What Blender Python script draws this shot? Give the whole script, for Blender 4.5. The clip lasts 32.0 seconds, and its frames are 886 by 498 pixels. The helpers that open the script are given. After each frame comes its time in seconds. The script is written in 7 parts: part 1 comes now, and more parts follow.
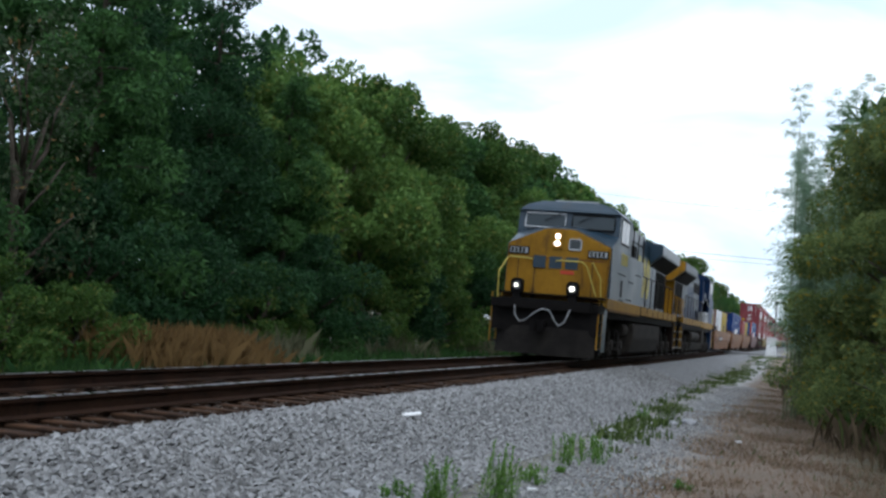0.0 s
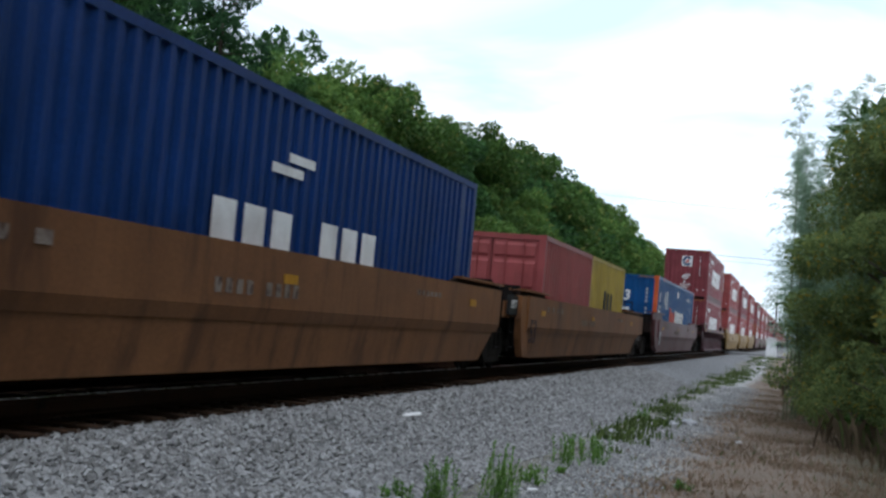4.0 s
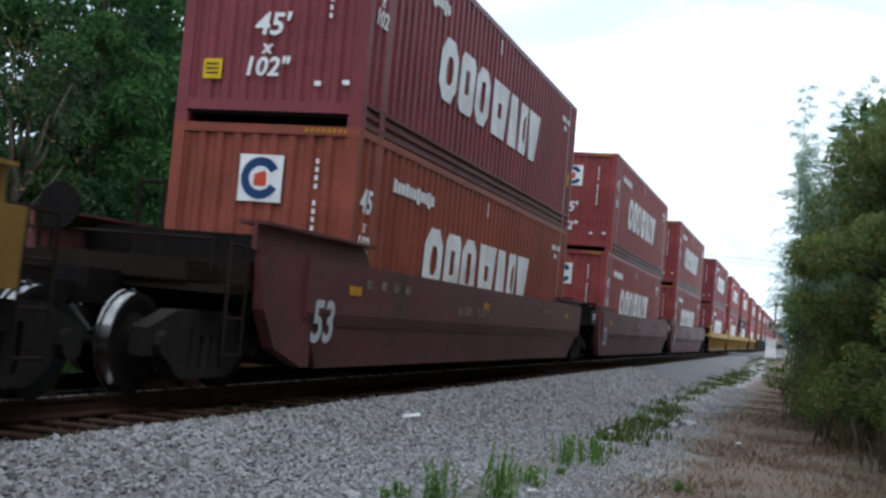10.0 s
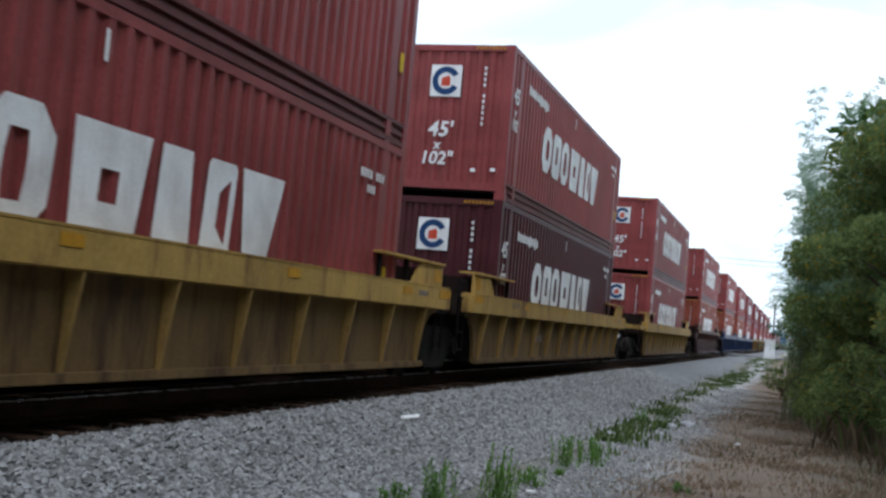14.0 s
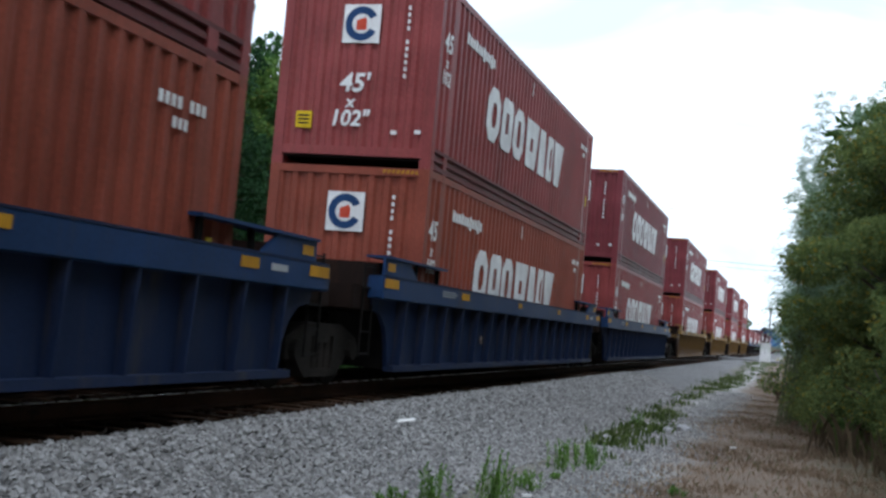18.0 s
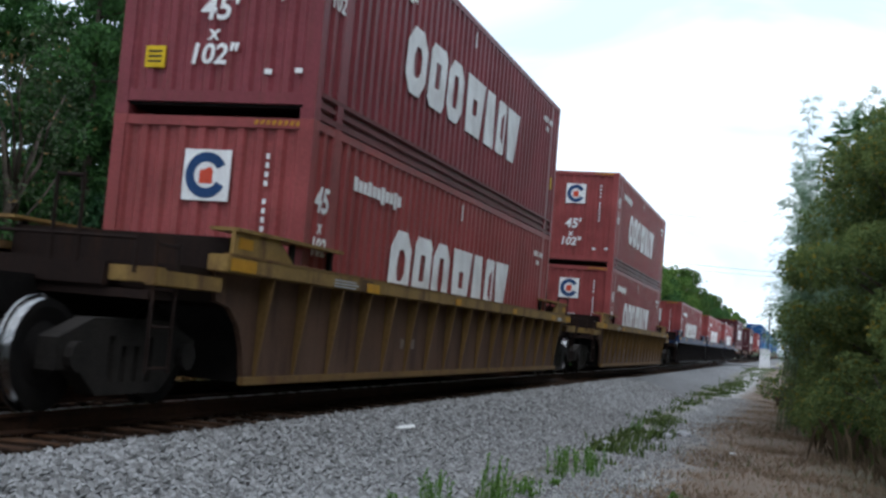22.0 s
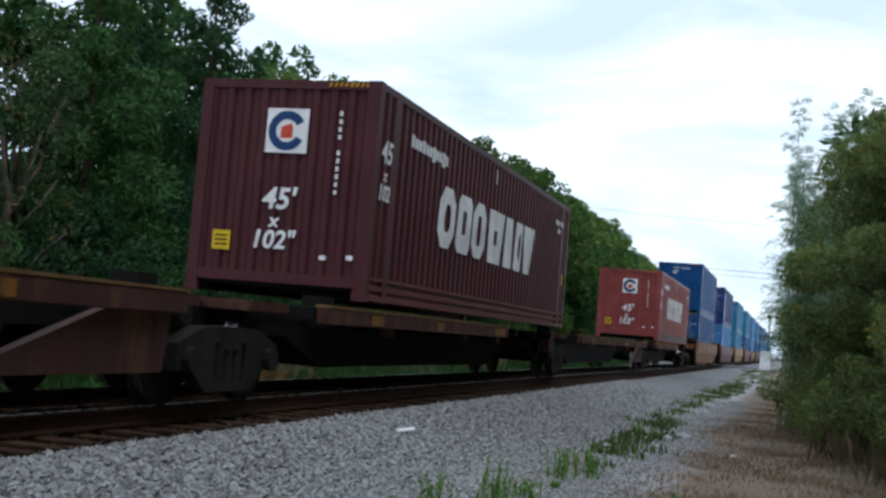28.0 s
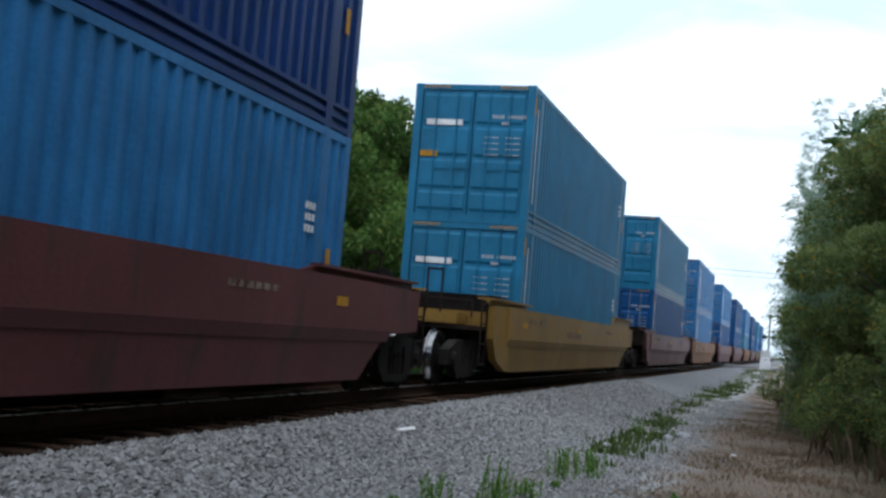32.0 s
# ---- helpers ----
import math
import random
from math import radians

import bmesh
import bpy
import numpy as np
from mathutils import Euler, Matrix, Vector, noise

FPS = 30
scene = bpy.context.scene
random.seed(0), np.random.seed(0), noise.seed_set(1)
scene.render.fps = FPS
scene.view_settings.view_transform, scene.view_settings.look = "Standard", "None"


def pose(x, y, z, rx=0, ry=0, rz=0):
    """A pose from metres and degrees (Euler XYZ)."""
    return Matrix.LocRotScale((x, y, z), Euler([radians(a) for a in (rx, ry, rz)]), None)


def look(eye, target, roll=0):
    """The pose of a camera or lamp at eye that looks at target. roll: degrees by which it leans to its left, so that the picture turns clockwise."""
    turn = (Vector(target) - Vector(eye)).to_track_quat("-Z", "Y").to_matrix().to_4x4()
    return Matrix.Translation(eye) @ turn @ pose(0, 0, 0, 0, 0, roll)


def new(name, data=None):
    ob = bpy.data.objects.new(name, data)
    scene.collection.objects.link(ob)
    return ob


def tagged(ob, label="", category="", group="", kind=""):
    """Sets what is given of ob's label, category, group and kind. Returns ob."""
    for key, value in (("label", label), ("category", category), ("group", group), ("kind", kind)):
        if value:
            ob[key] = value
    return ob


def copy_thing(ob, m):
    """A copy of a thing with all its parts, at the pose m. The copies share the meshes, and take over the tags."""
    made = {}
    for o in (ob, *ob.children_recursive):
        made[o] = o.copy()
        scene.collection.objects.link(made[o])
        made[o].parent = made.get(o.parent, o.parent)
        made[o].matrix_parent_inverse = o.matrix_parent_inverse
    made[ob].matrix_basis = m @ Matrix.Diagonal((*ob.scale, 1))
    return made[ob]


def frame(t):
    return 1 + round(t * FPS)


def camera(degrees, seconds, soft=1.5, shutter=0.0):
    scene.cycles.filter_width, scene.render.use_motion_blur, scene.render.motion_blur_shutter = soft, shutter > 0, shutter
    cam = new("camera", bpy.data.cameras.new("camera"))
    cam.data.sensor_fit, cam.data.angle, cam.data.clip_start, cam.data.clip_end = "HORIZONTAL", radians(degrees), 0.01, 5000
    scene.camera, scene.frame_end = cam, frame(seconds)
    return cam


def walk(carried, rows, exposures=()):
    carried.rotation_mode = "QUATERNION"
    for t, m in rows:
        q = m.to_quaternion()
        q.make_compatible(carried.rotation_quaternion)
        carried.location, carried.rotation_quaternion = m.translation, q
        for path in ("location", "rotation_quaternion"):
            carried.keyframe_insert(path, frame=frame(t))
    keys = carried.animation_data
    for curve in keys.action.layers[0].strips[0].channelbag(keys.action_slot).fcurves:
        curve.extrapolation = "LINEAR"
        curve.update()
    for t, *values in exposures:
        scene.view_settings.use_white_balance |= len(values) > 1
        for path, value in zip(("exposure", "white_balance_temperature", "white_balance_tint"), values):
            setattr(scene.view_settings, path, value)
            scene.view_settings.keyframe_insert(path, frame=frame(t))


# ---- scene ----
cam = camera(41.21, 32.0, 2.7, 0.06)
EYE = Vector((6.636, 0.0, 0.946))


def aim(yaw, pitch, roll):
    """Camera pose from its heading left of the track's line, its upward tilt and its lean, in degrees."""
    a, b = radians(yaw), radians(pitch)
    way = Vector((-math.sin(a) * math.cos(b), math.cos(a) * math.cos(b), math.sin(b)))
    return look(EYE, EYE + way, roll)


PATH = [
    (0, 17.080, 3.175, 4.961), (0.5, 17.079, 3.175, 4.958), (1, 17.080, 3.175, 4.958), (1.5, 17.083, 3.172, 4.967),
    (2, 17.082, 3.174, 4.971), (2.5, 17.077, 3.183, 4.968), (3, 17.079, 3.188, 4.972), (3.5, 17.084, 3.188, 4.973),
    (5.5, 17.092, 3.206, 4.963), (6, 17.087, 3.202, 4.954), (6.5, 17.081, 3.204, 4.959), (7, 17.073, 3.199, 4.951),
    (7.5, 17.069, 3.195, 4.953), (8, 17.070, 3.199, 4.947), (8.5, 17.069, 3.196, 4.948), (9, 17.068, 3.202, 4.937),
    (9.5, 17.066, 3.221, 4.947), (10, 17.062, 3.243, 4.945), (10.5, 17.053, 3.263, 4.944), (11, 17.040, 3.273, 4.931),
    (11.5, 17.032, 3.263, 4.937), (12, 17.029, 3.248, 4.931), (12.5, 17.030, 3.254, 4.930), (13, 17.031, 3.267, 4.926),
    (13.5, 17.024, 3.272, 4.934), (14, 17.015, 3.300, 4.923), (14.5, 17.015, 3.337, 4.922), (16.5, 16.929, 3.435, 4.894),
    (17, 16.896, 3.480, 4.889), (17.5, 16.842, 3.517, 4.882), (18, 16.828, 3.496, 4.881), (18.5, 16.856, 3.444, 4.884),
    (19, 16.871, 3.425, 4.879), (19.5, 16.856, 3.466, 4.856), (20, 16.841, 3.540, 4.834), (20.5, 16.835, 3.596, 4.811),
    (21, 16.827, 3.670, 4.788), (21.5, 16.820, 3.773, 4.765), (22, 16.810, 3.809, 4.761), (22.5, 16.801, 3.793, 4.754),
    (23, 16.802, 3.795, 4.750), (23.5, 16.812, 3.808, 4.745), (24, 16.822, 3.845, 4.754), (24.5, 16.824, 3.902, 4.740),
    (25, 16.823, 3.933, 4.727), (25.5, 16.823, 3.939, 4.721), (27.5, 16.818, 3.932, 4.706), (28, 16.818, 3.930, 4.707),
    (28.5, 16.816, 3.929, 4.708), (29, 16.816, 3.929, 4.703), (29.5, 16.817, 3.926, 4.703), (30, 16.819, 3.913, 4.704),
    (30.5, 16.819, 3.899, 4.705), (31, 16.817, 3.895, 4.700), (31.5, 16.822, 3.898, 4.704), (32, 16.831, 3.902, 4.699),

]
# the camera closes its aperture a little while much of the bright sky is in view
EXPOSURES = [(0, 0.12), (3.5, 0.14), (5.5, 0.1), (7, 0.26), (11, 0.28), (12, 0.36), (14, 0.3), (20, 0.3), (22, 0.22), (24, 0.14), (25, 0.04), (30, 0.0), (31, 0.14), (32, 0.16)]
walk(cam, [(t, aim(a, b, c)) for t, a, b, c in PATH], [(t, e, 6130, 10) for t, e in EXPOSURES])

# ---- world and light: bright overcast ----
world = bpy.data.worlds.new("overcast")
scene.world = world
world.use_nodes = True
wn, wl = world.node_tree.nodes, world.node_tree.links
bg = wn["Background"]
sky = wn.new("ShaderNodeTexSky")
sky.sky_type, sky.sun_disc, sky.sun_elevation, sky.sun_rotation = "NISHITA", False, radians(60), radians(200)
cloud = wn.new("ShaderNodeTexNoise")
cloud.inputs["Scale"].default_value, cloud.inputs["Detail"].default_value, cloud.inputs["Distortion"].default_value = 3.2, 5.0, 0.7
ramp = wn.new("ShaderNodeValToRGB")
ramp.color_ramp.elements[0].position, ramp.color_ramp.elements[0].color = 0.4, (0.54, 0.645, 0.745, 1)
ramp.color_ramp.elements[1].position, ramp.color_ramp.elements[1].color = 0.68, (0.985, 1.01, 1.045, 1)
dim = wn.new("ShaderNodeMix")
dim.data_type, dim.blend_type = "RGBA", "MULTIPLY"
dim.inputs[0].default_value = 1.0
dim.inputs[7].default_value = (0.1, 0.1, 0.1, 1)
mixs = wn.new("ShaderNodeMix")
mixs.data_type = "RGBA"
mixs.inputs[0].default_value = 0.86
wl.new(sky.outputs[0], dim.inputs[6])
flat = wn.new("ShaderNodeMapping")
flat.inputs["Scale"].default_value, flat.inputs["Location"].default_value = (1.0, 1.0, 3.2), (0.35, 0.2, 0.0)
where = wn.new("ShaderNodeTexCoord")
wl.new(where.outputs["Generated"], flat.inputs["Vector"])
wl.new(flat.outputs[0], cloud.inputs["Vector"])
wl.new(cloud.outputs["Fac"], ramp.inputs[0])
wl.new(dim.outputs[2], mixs.inputs[6])
wl.new(ramp.outputs[0], mixs.inputs[7])
# an overcast sky grows brighter towards the zenith
way = wn.new("ShaderNodeTexCoord")
high = wn.new("ShaderNodeSeparateXYZ")
rise = wn.new("ShaderNodeMapRange")
rise.inputs["From Min"].default_value, rise.inputs["From Max"].default_value = 0.2, 1.0
rise.inputs["To Min"].default_value, rise.inputs["To Max"].default_value = 1.5, 1.8
wl.new(way.outputs["Generated"], high.inputs[0])
wl.new(high.outputs[2], rise.inputs["Value"])
wl.new(rise.outputs[0], bg.inputs[1])
wl.new(mixs.outputs[2], bg.inputs[0])
sun = new("sun", bpy.data.lights.new("sun", "SUN"))
sun.data.energy, sun.data.angle, sun.data.color = 0.6, radians(25), (1.0, 0.98, 0.95)
sun.matrix_world = look((14, -22, 45), (0, 0, 0))


# ---- materials ----
def material(name):
    m = bpy.data.materials.new(name)
    m.use_nodes = True
    t = m.node_tree
    return m, t.nodes, t.links, t.nodes["Principled BSDF"]


def noise_node(n, l, coord, scale, detail=4.0, stretch=None, rough=0.55):
    t = n.new("ShaderNodeTexNoise")
    t.inputs["Scale"].default_value, t.inputs["Detail"].default_value, t.inputs["Roughness"].default_value = scale, detail, rough
    if stretch:
        mp = n.new("ShaderNodeMapping")
        mp.inputs["Scale"].default_value = stretch
        l.new(coord, mp.inputs["Vector"])
        l.new(mp.outputs[0], t.inputs["Vector"])
    else:
        l.new(coord, t.inputs["Vector"])
    return t.outputs["Fac"]


def blend(n, l, fac, a, b, mode="MIX"):
    m = n.new("ShaderNodeMix")
    m.data_type, m.blend_type = "RGBA", mode
    for i, v in ((0, fac), (6, a), (7, b)):
        if hasattr(v, "is_linked"):
            l.new(v, m.inputs[i])
        else:
            m.inputs[i].default_value = v if i == 0 else (*v, 1)
    return m.outputs[2]


def ramp_node(n, l, fac, lo, hi):
    r = n.new("ShaderNodeMapRange")
    r.inputs["From Min"].default_value, r.inputs["From Max"].default_value = lo, hi
    l.new(fac, r.inputs["Value"])
    return r.outputs[0]


def bump_node(n, l, height, strength, dist, bsdf):
    b = n.new("ShaderNodeBump")
    b.inputs["Strength"].default_value, b.inputs["Distance"].default_value = strength, dist
    l.new(height, b.inputs["Height"])
    l.new(b.outputs[0], bsdf.inputs["Normal"])


def surface(name, a, b, scale=3.0, rough=0.6, metal=0.0, stain=None, stain_lo=0.58, stain_hi=0.7, stretch=None, bump=0.15, dist=0.01, vary=0.0, fine=40.0, gloss=None):
    """Two base colours mixed by a broad noise, a fine grain, stains with their own colour and shape, bump."""
    m, n, l, p = material(name)
    tc = n.new("ShaderNodeTexCoord").outputs["Object"]
    broad = noise_node(n, l, tc, scale)
    grain = noise_node(n, l, tc, fine, 3.0)
    col = blend(n, l, ramp_node(n, l, broad, 0.35, 0.65), a, b)
    col = blend(n, l, 0.35, col, blend(n, l, ramp_node(n, l, grain, 0.3, 0.7), tuple(x * 0.72 for x in a), tuple(min(1, x * 1.2) for x in b)))
    if stain:
        st = noise_node(n, l, tc, scale * 1.7, 6.0, stretch or (1, 1, 1), 0.65)
        col = blend(n, l, ramp_node(n, l, st, stain_lo, stain_hi), col, stain)
        # run marks: narrow upright streaks, a shade darker
        run = noise_node(n, l, tc, scale * 5.0, 4.0, (2.2, 2.2, 0.16), 0.6)
        col = blend(n, l, ramp_node(n, l, run, 0.5, 0.72), col, blend(n, l, 0.3, col, stain))
        blot = noise_node(n, l, tc, scale * 0.6, 5.0)
        col = blend(n, l, ramp_node(n, l, blot, 0.4, 0.68), col, blend(n, l, 1.0, col, (0.76, 0.74, 0.73), "MULTIPLY"))
    if vary:
        info = n.new("ShaderNodeObjectInfo").outputs["Random"]
        hs = n.new("ShaderNodeHueSaturation")
        l.new(ramp_node(n, l, info, 0, 1), hs.inputs["Fac"])
        mr = n.new("ShaderNodeMapRange")
        mr.inputs["To Min"].default_value, mr.inputs["To Max"].default_value = 1 - vary, 1 + vary
        l.new(info, mr.inputs["Value"])
        l.new(mr.outputs[0], hs.inputs["Value"])
        hs.inputs["Fac"].default_value = 1.0
        for k in list(hs.inputs["Fac"].links):
            l.remove(k)
        l.new(col, hs.inputs["Color"])
        col = hs.outputs[0]
    l.new(col, p.inputs["Base Color"])
    p.inputs["Roughness"].default_value, p.inputs["Metallic"].default_value = rough, metal
    p.inputs["Specular IOR Level"].default_value = gloss if gloss is not None else 0.5 if metal else (0.06 if rough > 0.7 else 0.13)
    rr = n.new("ShaderNodeMapRange")
    rr.inputs["To Min"].default_value, rr.inputs["To Max"].default_value = max(0.05, rough - 0.12), min(1, rough + 0.12)
    l.new(broad, rr.inputs["Value"])
    l.new(rr.outputs[0], p.inputs["Roughness"])
    if bump:
        bump_node(n, l, grain, bump, dist, p)
    return m


def leafy(name, dark, light, autumn=None, thin=0.3):
    """Leaf material: each leaf its own shade, a few turning; light passes through."""
    m, n, l, p = material(name)
    rnd = n.new("ShaderNodeNewGeometry").outputs["Random Per Island"]
    tc = n.new("ShaderNodeTexCoord").outputs["Object"]
    clump = noise_node(n, l, tc, 0.55, 3.0)
    col = blend(n, l, rnd, dark, light)
    col = blend(n, l, ramp_node(n, l, clump, 0.42, 0.66), col, blend(n, l, 0.6, col, light))
    if autumn:
        col = blend(n, l, ramp_node(n, l, rnd, 0.93, 0.95), col, autumn)
    l.new(col, p.inputs["Base Color"])
    p.inputs["Roughness"].default_value, p.inputs["Specular IOR Level"].default_value = 0.6, 0.15
    tr = n.new("ShaderNodeBsdfTranslucent")
    l.new(col, tr.inputs["Color"])
    mx = n.new("ShaderNodeMixShader")
    mx.inputs[0].default_value = thin
    out = n["Material Output"]
    l.new(p.outputs[0], mx.inputs[1])
    l.new(tr.outputs[0], mx.inputs[2])
    l.new(mx.outputs[0], out.inputs["Surface"])
    return m


RUST = (0.11, 0.05, 0.028)


def paint(name, c, dirt=0.62, rough=0.5, vary=0.0, scale=1.3, rust=RUST, gloss=None):
    return surface(name, tuple(x * 0.82 for x in c), tuple(min(1, x * 1.12) for x in c), scale, rough, 0.0, rust, dirt, dirt + 0.14, (1.6, 1.6, 0.35), 0.08, 0.004, vary, 25.0, gloss)


M = {
    "oxide": paint("oxide red paint", (0.275, 0.061, 0.06), 0.66, 0.42, 0.07, gloss=0.16),
    "oxide_brown": paint("rust brown box paint", (0.265, 0.066, 0.042), 0.62, 0.45, 0.07, gloss=0.16),
    "oxide_plum": paint("plum red box paint", (0.21, 0.046, 0.055), 0.66, 0.42, 0.07, gloss=0.16),
    "maroon": paint("dark maroon paint", (0.07, 0.0165, 0.022), 0.66, 0.42, 0.08, gloss=0.16),
    "oxide_dark": paint("dark oxide rail", (0.13, 0.034, 0.035), 0.66, 0.5, gloss=0.16),
    "blue_deep": paint("deep blue paint", (0.006, 0.07, 0.215), 0.72, 0.42, 0, 1.3, (0.004, 0.04, 0.1), gloss=0.16),
    "blue_navy": paint("navy blue paint", (0.008, 0.036, 0.15), 0.72, 0.42, 0, 1.3, (0.004, 0.015, 0.06), gloss=0.16),
    "blue_mid": paint("mid blue paint", (0.034, 0.175, 0.4), 0.72, 0.42, 0, 1.3, (0.03, 0.09, 0.17), gloss=0.16),
    "teal": paint("teal blue paint", (0.02, 0.17, 0.31), 0.72, 0.42, 0, 1.3, (0.03, 0.1, 0.14), gloss=0.16),
    "white_box": paint("weathered white paint", (0.72, 0.74, 0.76), 0.6, 0.5, 0, 0.8, (0.24, 0.12, 0.06)),
    "rusty_white": paint("rust bitten white paint", (0.3, 0.2, 0.15), 0.5, 0.7, 0, 1.5, (0.16, 0.07, 0.035)),
    "yellow_box": paint("mustard yellow paint", (0.42, 0.31, 0.06), 0.64, 0.5),
    "orange": paint("orange paint", (0.55, 0.1, 0.03), 0.7, 0.5),
    "car_tan": paint("tan yellow car paint", (0.26, 0.15, 0.035), 0.58, 0.5, 0.06, 0.9, (0.16, 0.09, 0.03), 0.16),
    "car_old_tan": paint("rust tan car paint", (0.215, 0.096, 0.04), 0.52, 0.6, 0.08, 0.9, (0.11, 0.05, 0.024), 0.16),
    "car_yellow": paint("dirty yellow car paint", (0.46, 0.29, 0.08), 0.52, 0.6, 0.08, 0.9, (0.2, 0.11, 0.045)),
    "car_ochre": paint("grimy ochre car paint", (0.27, 0.17, 0.055), 0.5, 0.65, 0.08, 0.9, (0.11, 0.06, 0.03)),
    "car_maroon": paint("grimy maroon car paint", (0.125, 0.04, 0.042), 0.54, 0.5, 0.08, 0.9, (0.06, 0.035, 0.03), 0.16),
    "car_brown": paint("dark brown car paint", (0.045, 0.022, 0.022), 0.56, 0.6, 0.1, 0.9),
    "car_plum": paint("dark plum car paint", (0.082, 0.029, 0.036), 0.54, 0.55, 0.06, 0.9, (0.035, 0.02, 0.02), 0.16),
    "car_blue": paint("dark blue car paint", (0.014, 0.043, 0.12), 0.58, 0.5, 0.06, 0.9, (0.04, 0.045, 0.07), 0.16),
    "car_blue_web": paint("dark navy web plate", (0.013, 0.024, 0.062), 0.54, 0.6, 0.06, 0.9, (0.04, 0.04, 0.05)),
    "car_dark_blue": paint("sooty blue car paint", (0.012, 0.032, 0.088), 0.56, 0.55, 0.1, 0.9, (0.035, 0.032, 0.04), 0.16),
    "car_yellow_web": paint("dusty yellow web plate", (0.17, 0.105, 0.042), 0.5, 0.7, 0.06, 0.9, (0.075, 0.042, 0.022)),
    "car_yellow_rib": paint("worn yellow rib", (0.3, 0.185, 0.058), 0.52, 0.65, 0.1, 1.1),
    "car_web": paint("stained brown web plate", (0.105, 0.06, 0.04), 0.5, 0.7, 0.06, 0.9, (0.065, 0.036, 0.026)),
    "car_near_black": surface("near-black side steel", (0.011, 0.010, 0.011), (0.026, 0.022, 0.021), 1.6, 0.75),
    "flat_rust": paint("rusted flat car paint", (0.058, 0.025, 0.02), 0.5, 0.7, 0.1, 1.2),
    "iron": surface("grimy black iron", (0.006, 0.0055, 0.0055), (0.014, 0.012, 0.011), 4.0, 0.75),
    "grey_iron": surface("dusty grey iron", (0.022, 0.02, 0.019), (0.062, 0.054, 0.047), 3.0, 0.8),
    "steel": surface("bright worn steel", (0.1, 0.1, 0.1), (0.2, 0.2, 0.2), 6.0, 0.5, 1.0, None, bump=0.03),
    "white_mark": surface("white marking paint", (0.8, 0.8, 0.79), (0.88, 0.88, 0.87), 3.0, 0.5, 0.0, (0.5, 0.42, 0.4), 0.66, 0.78, (2, 2, 0.5), 0.05),
    "dull_mark": surface("faded stencil paint", (0.16, 0.12, 0.1), (0.3, 0.25, 0.21), 4.0, 0.7, 0.0, (0.08, 0.045, 0.035), 0.5, 0.62, (2, 2, 1), 0.05),
    "amber_mark": surface("amber reflector tape", (0.42, 0.2, 0.012), (0.55, 0.28, 0.02), 3.0, 0.55, 0.0, (0.2, 0.1, 0.03), 0.6, 0.75),
    "tread": surface("polished wheel tread", (0.2, 0.19, 0.18), (0.34, 0.33, 0.32), 6.0, 0.24, 1.0, None, bump=0.02),
    "blue_mark": surface("blue marking paint", (0.015, 0.045, 0.12), (0.022, 0.06, 0.16), 3.0, 0.6),
    "red_mark": surface("red marking paint", (0.5, 0.06, 0.03), (0.6, 0.09, 0.05), 3.0, 0.6),
    "yellow_mark": surface("yellow placard paint", (0.55, 0.36, 0.01), (0.7, 0.47, 0.02), 3.0, 0.55),
    "black_mark": surface("black marking paint", (0.012, 0.012, 0.012), (0.03, 0.03, 0.03), 3.0, 0.6),
    "green_mark": surface("green placard paint", (0.03, 0.35, 0.12), (0.05, 0.45, 0.16), 3.0, 0.6),
    "loco_blue": paint("dark blue locomotive paint", (0.014, 0.037, 0.06), 0.58, 0.36, 0, 0.8, (0.028, 0.036, 0.044), gloss=0.4),
    "loco_grey": paint("grey locomotive paint", (0.22, 0.24, 0.26), 0.56, 0.5, 0, 0.8, (0.05, 0.045, 0.04)),
    "loco_royal": paint("royal blue locomotive paint", (0.008, 0.03, 0.088), 0.6, 0.45, 0, 0.8, (0.05, 0.045, 0.05)),
    "loco_yellow": paint("golden yellow locomotive paint", (0.33, 0.165, 0.012), 0.54, 0.5, 0, 1.1, (0.13, 0.065, 0.018)),
    "sill_yellow": paint("dirty yellow sill paint", (0.36, 0.2, 0.03), 0.54, 0.6, 0, 0.9, (0.12, 0.06, 0.018)),
    "foot_ochre": paint("grimy ochre foot paint", (0.2, 0.1, 0.018), 0.5, 0.6, 0, 0.9, (0.08, 0.045, 0.016)),
    "old_reflector": paint("faded orange reflector", (0.22, 0.1, 0.015), 0.5, 0.6, 0, 3.0, (0.06, 0.035, 0.02)),
    "cream_yellow": paint("faded cream yellow paint", (0.55, 0.45, 0.1), 0.66, 0.5, 0, 0.9, (0.1, 0.08, 0.03)),
    "faded_grey": surface("faded grey patch", (0.36, 0.37, 0.38), (0.45, 0.46, 0.47), 3.0, 0.6),
    "warning_grey": surface("dull warning dashes", (0.2, 0.17, 0.14), (0.3, 0.26, 0.2), 4.0, 0.6),
    "rubber": surface("black rubber hose", (0.02, 0.02, 0.02), (0.04, 0.04, 0.04), 6.0, 0.8),
    "hose_grey": surface("pale grey hose", (0.26, 0.26, 0.26), (0.4, 0.4, 0.4), 6.0, 0.6),
    "rail_side": surface("rusty rail side", (0.022, 0.013, 0.0095), (0.05, 0.025, 0.015), 2.5, 0.8, 0.0, (0.017, 0.012, 0.01)),
    "rail_top": surface("polished rail head", (0.45, 0.45, 0.46), (0.6, 0.6, 0.62), 5.0, 0.28, 1.0, None, bump=0.02),
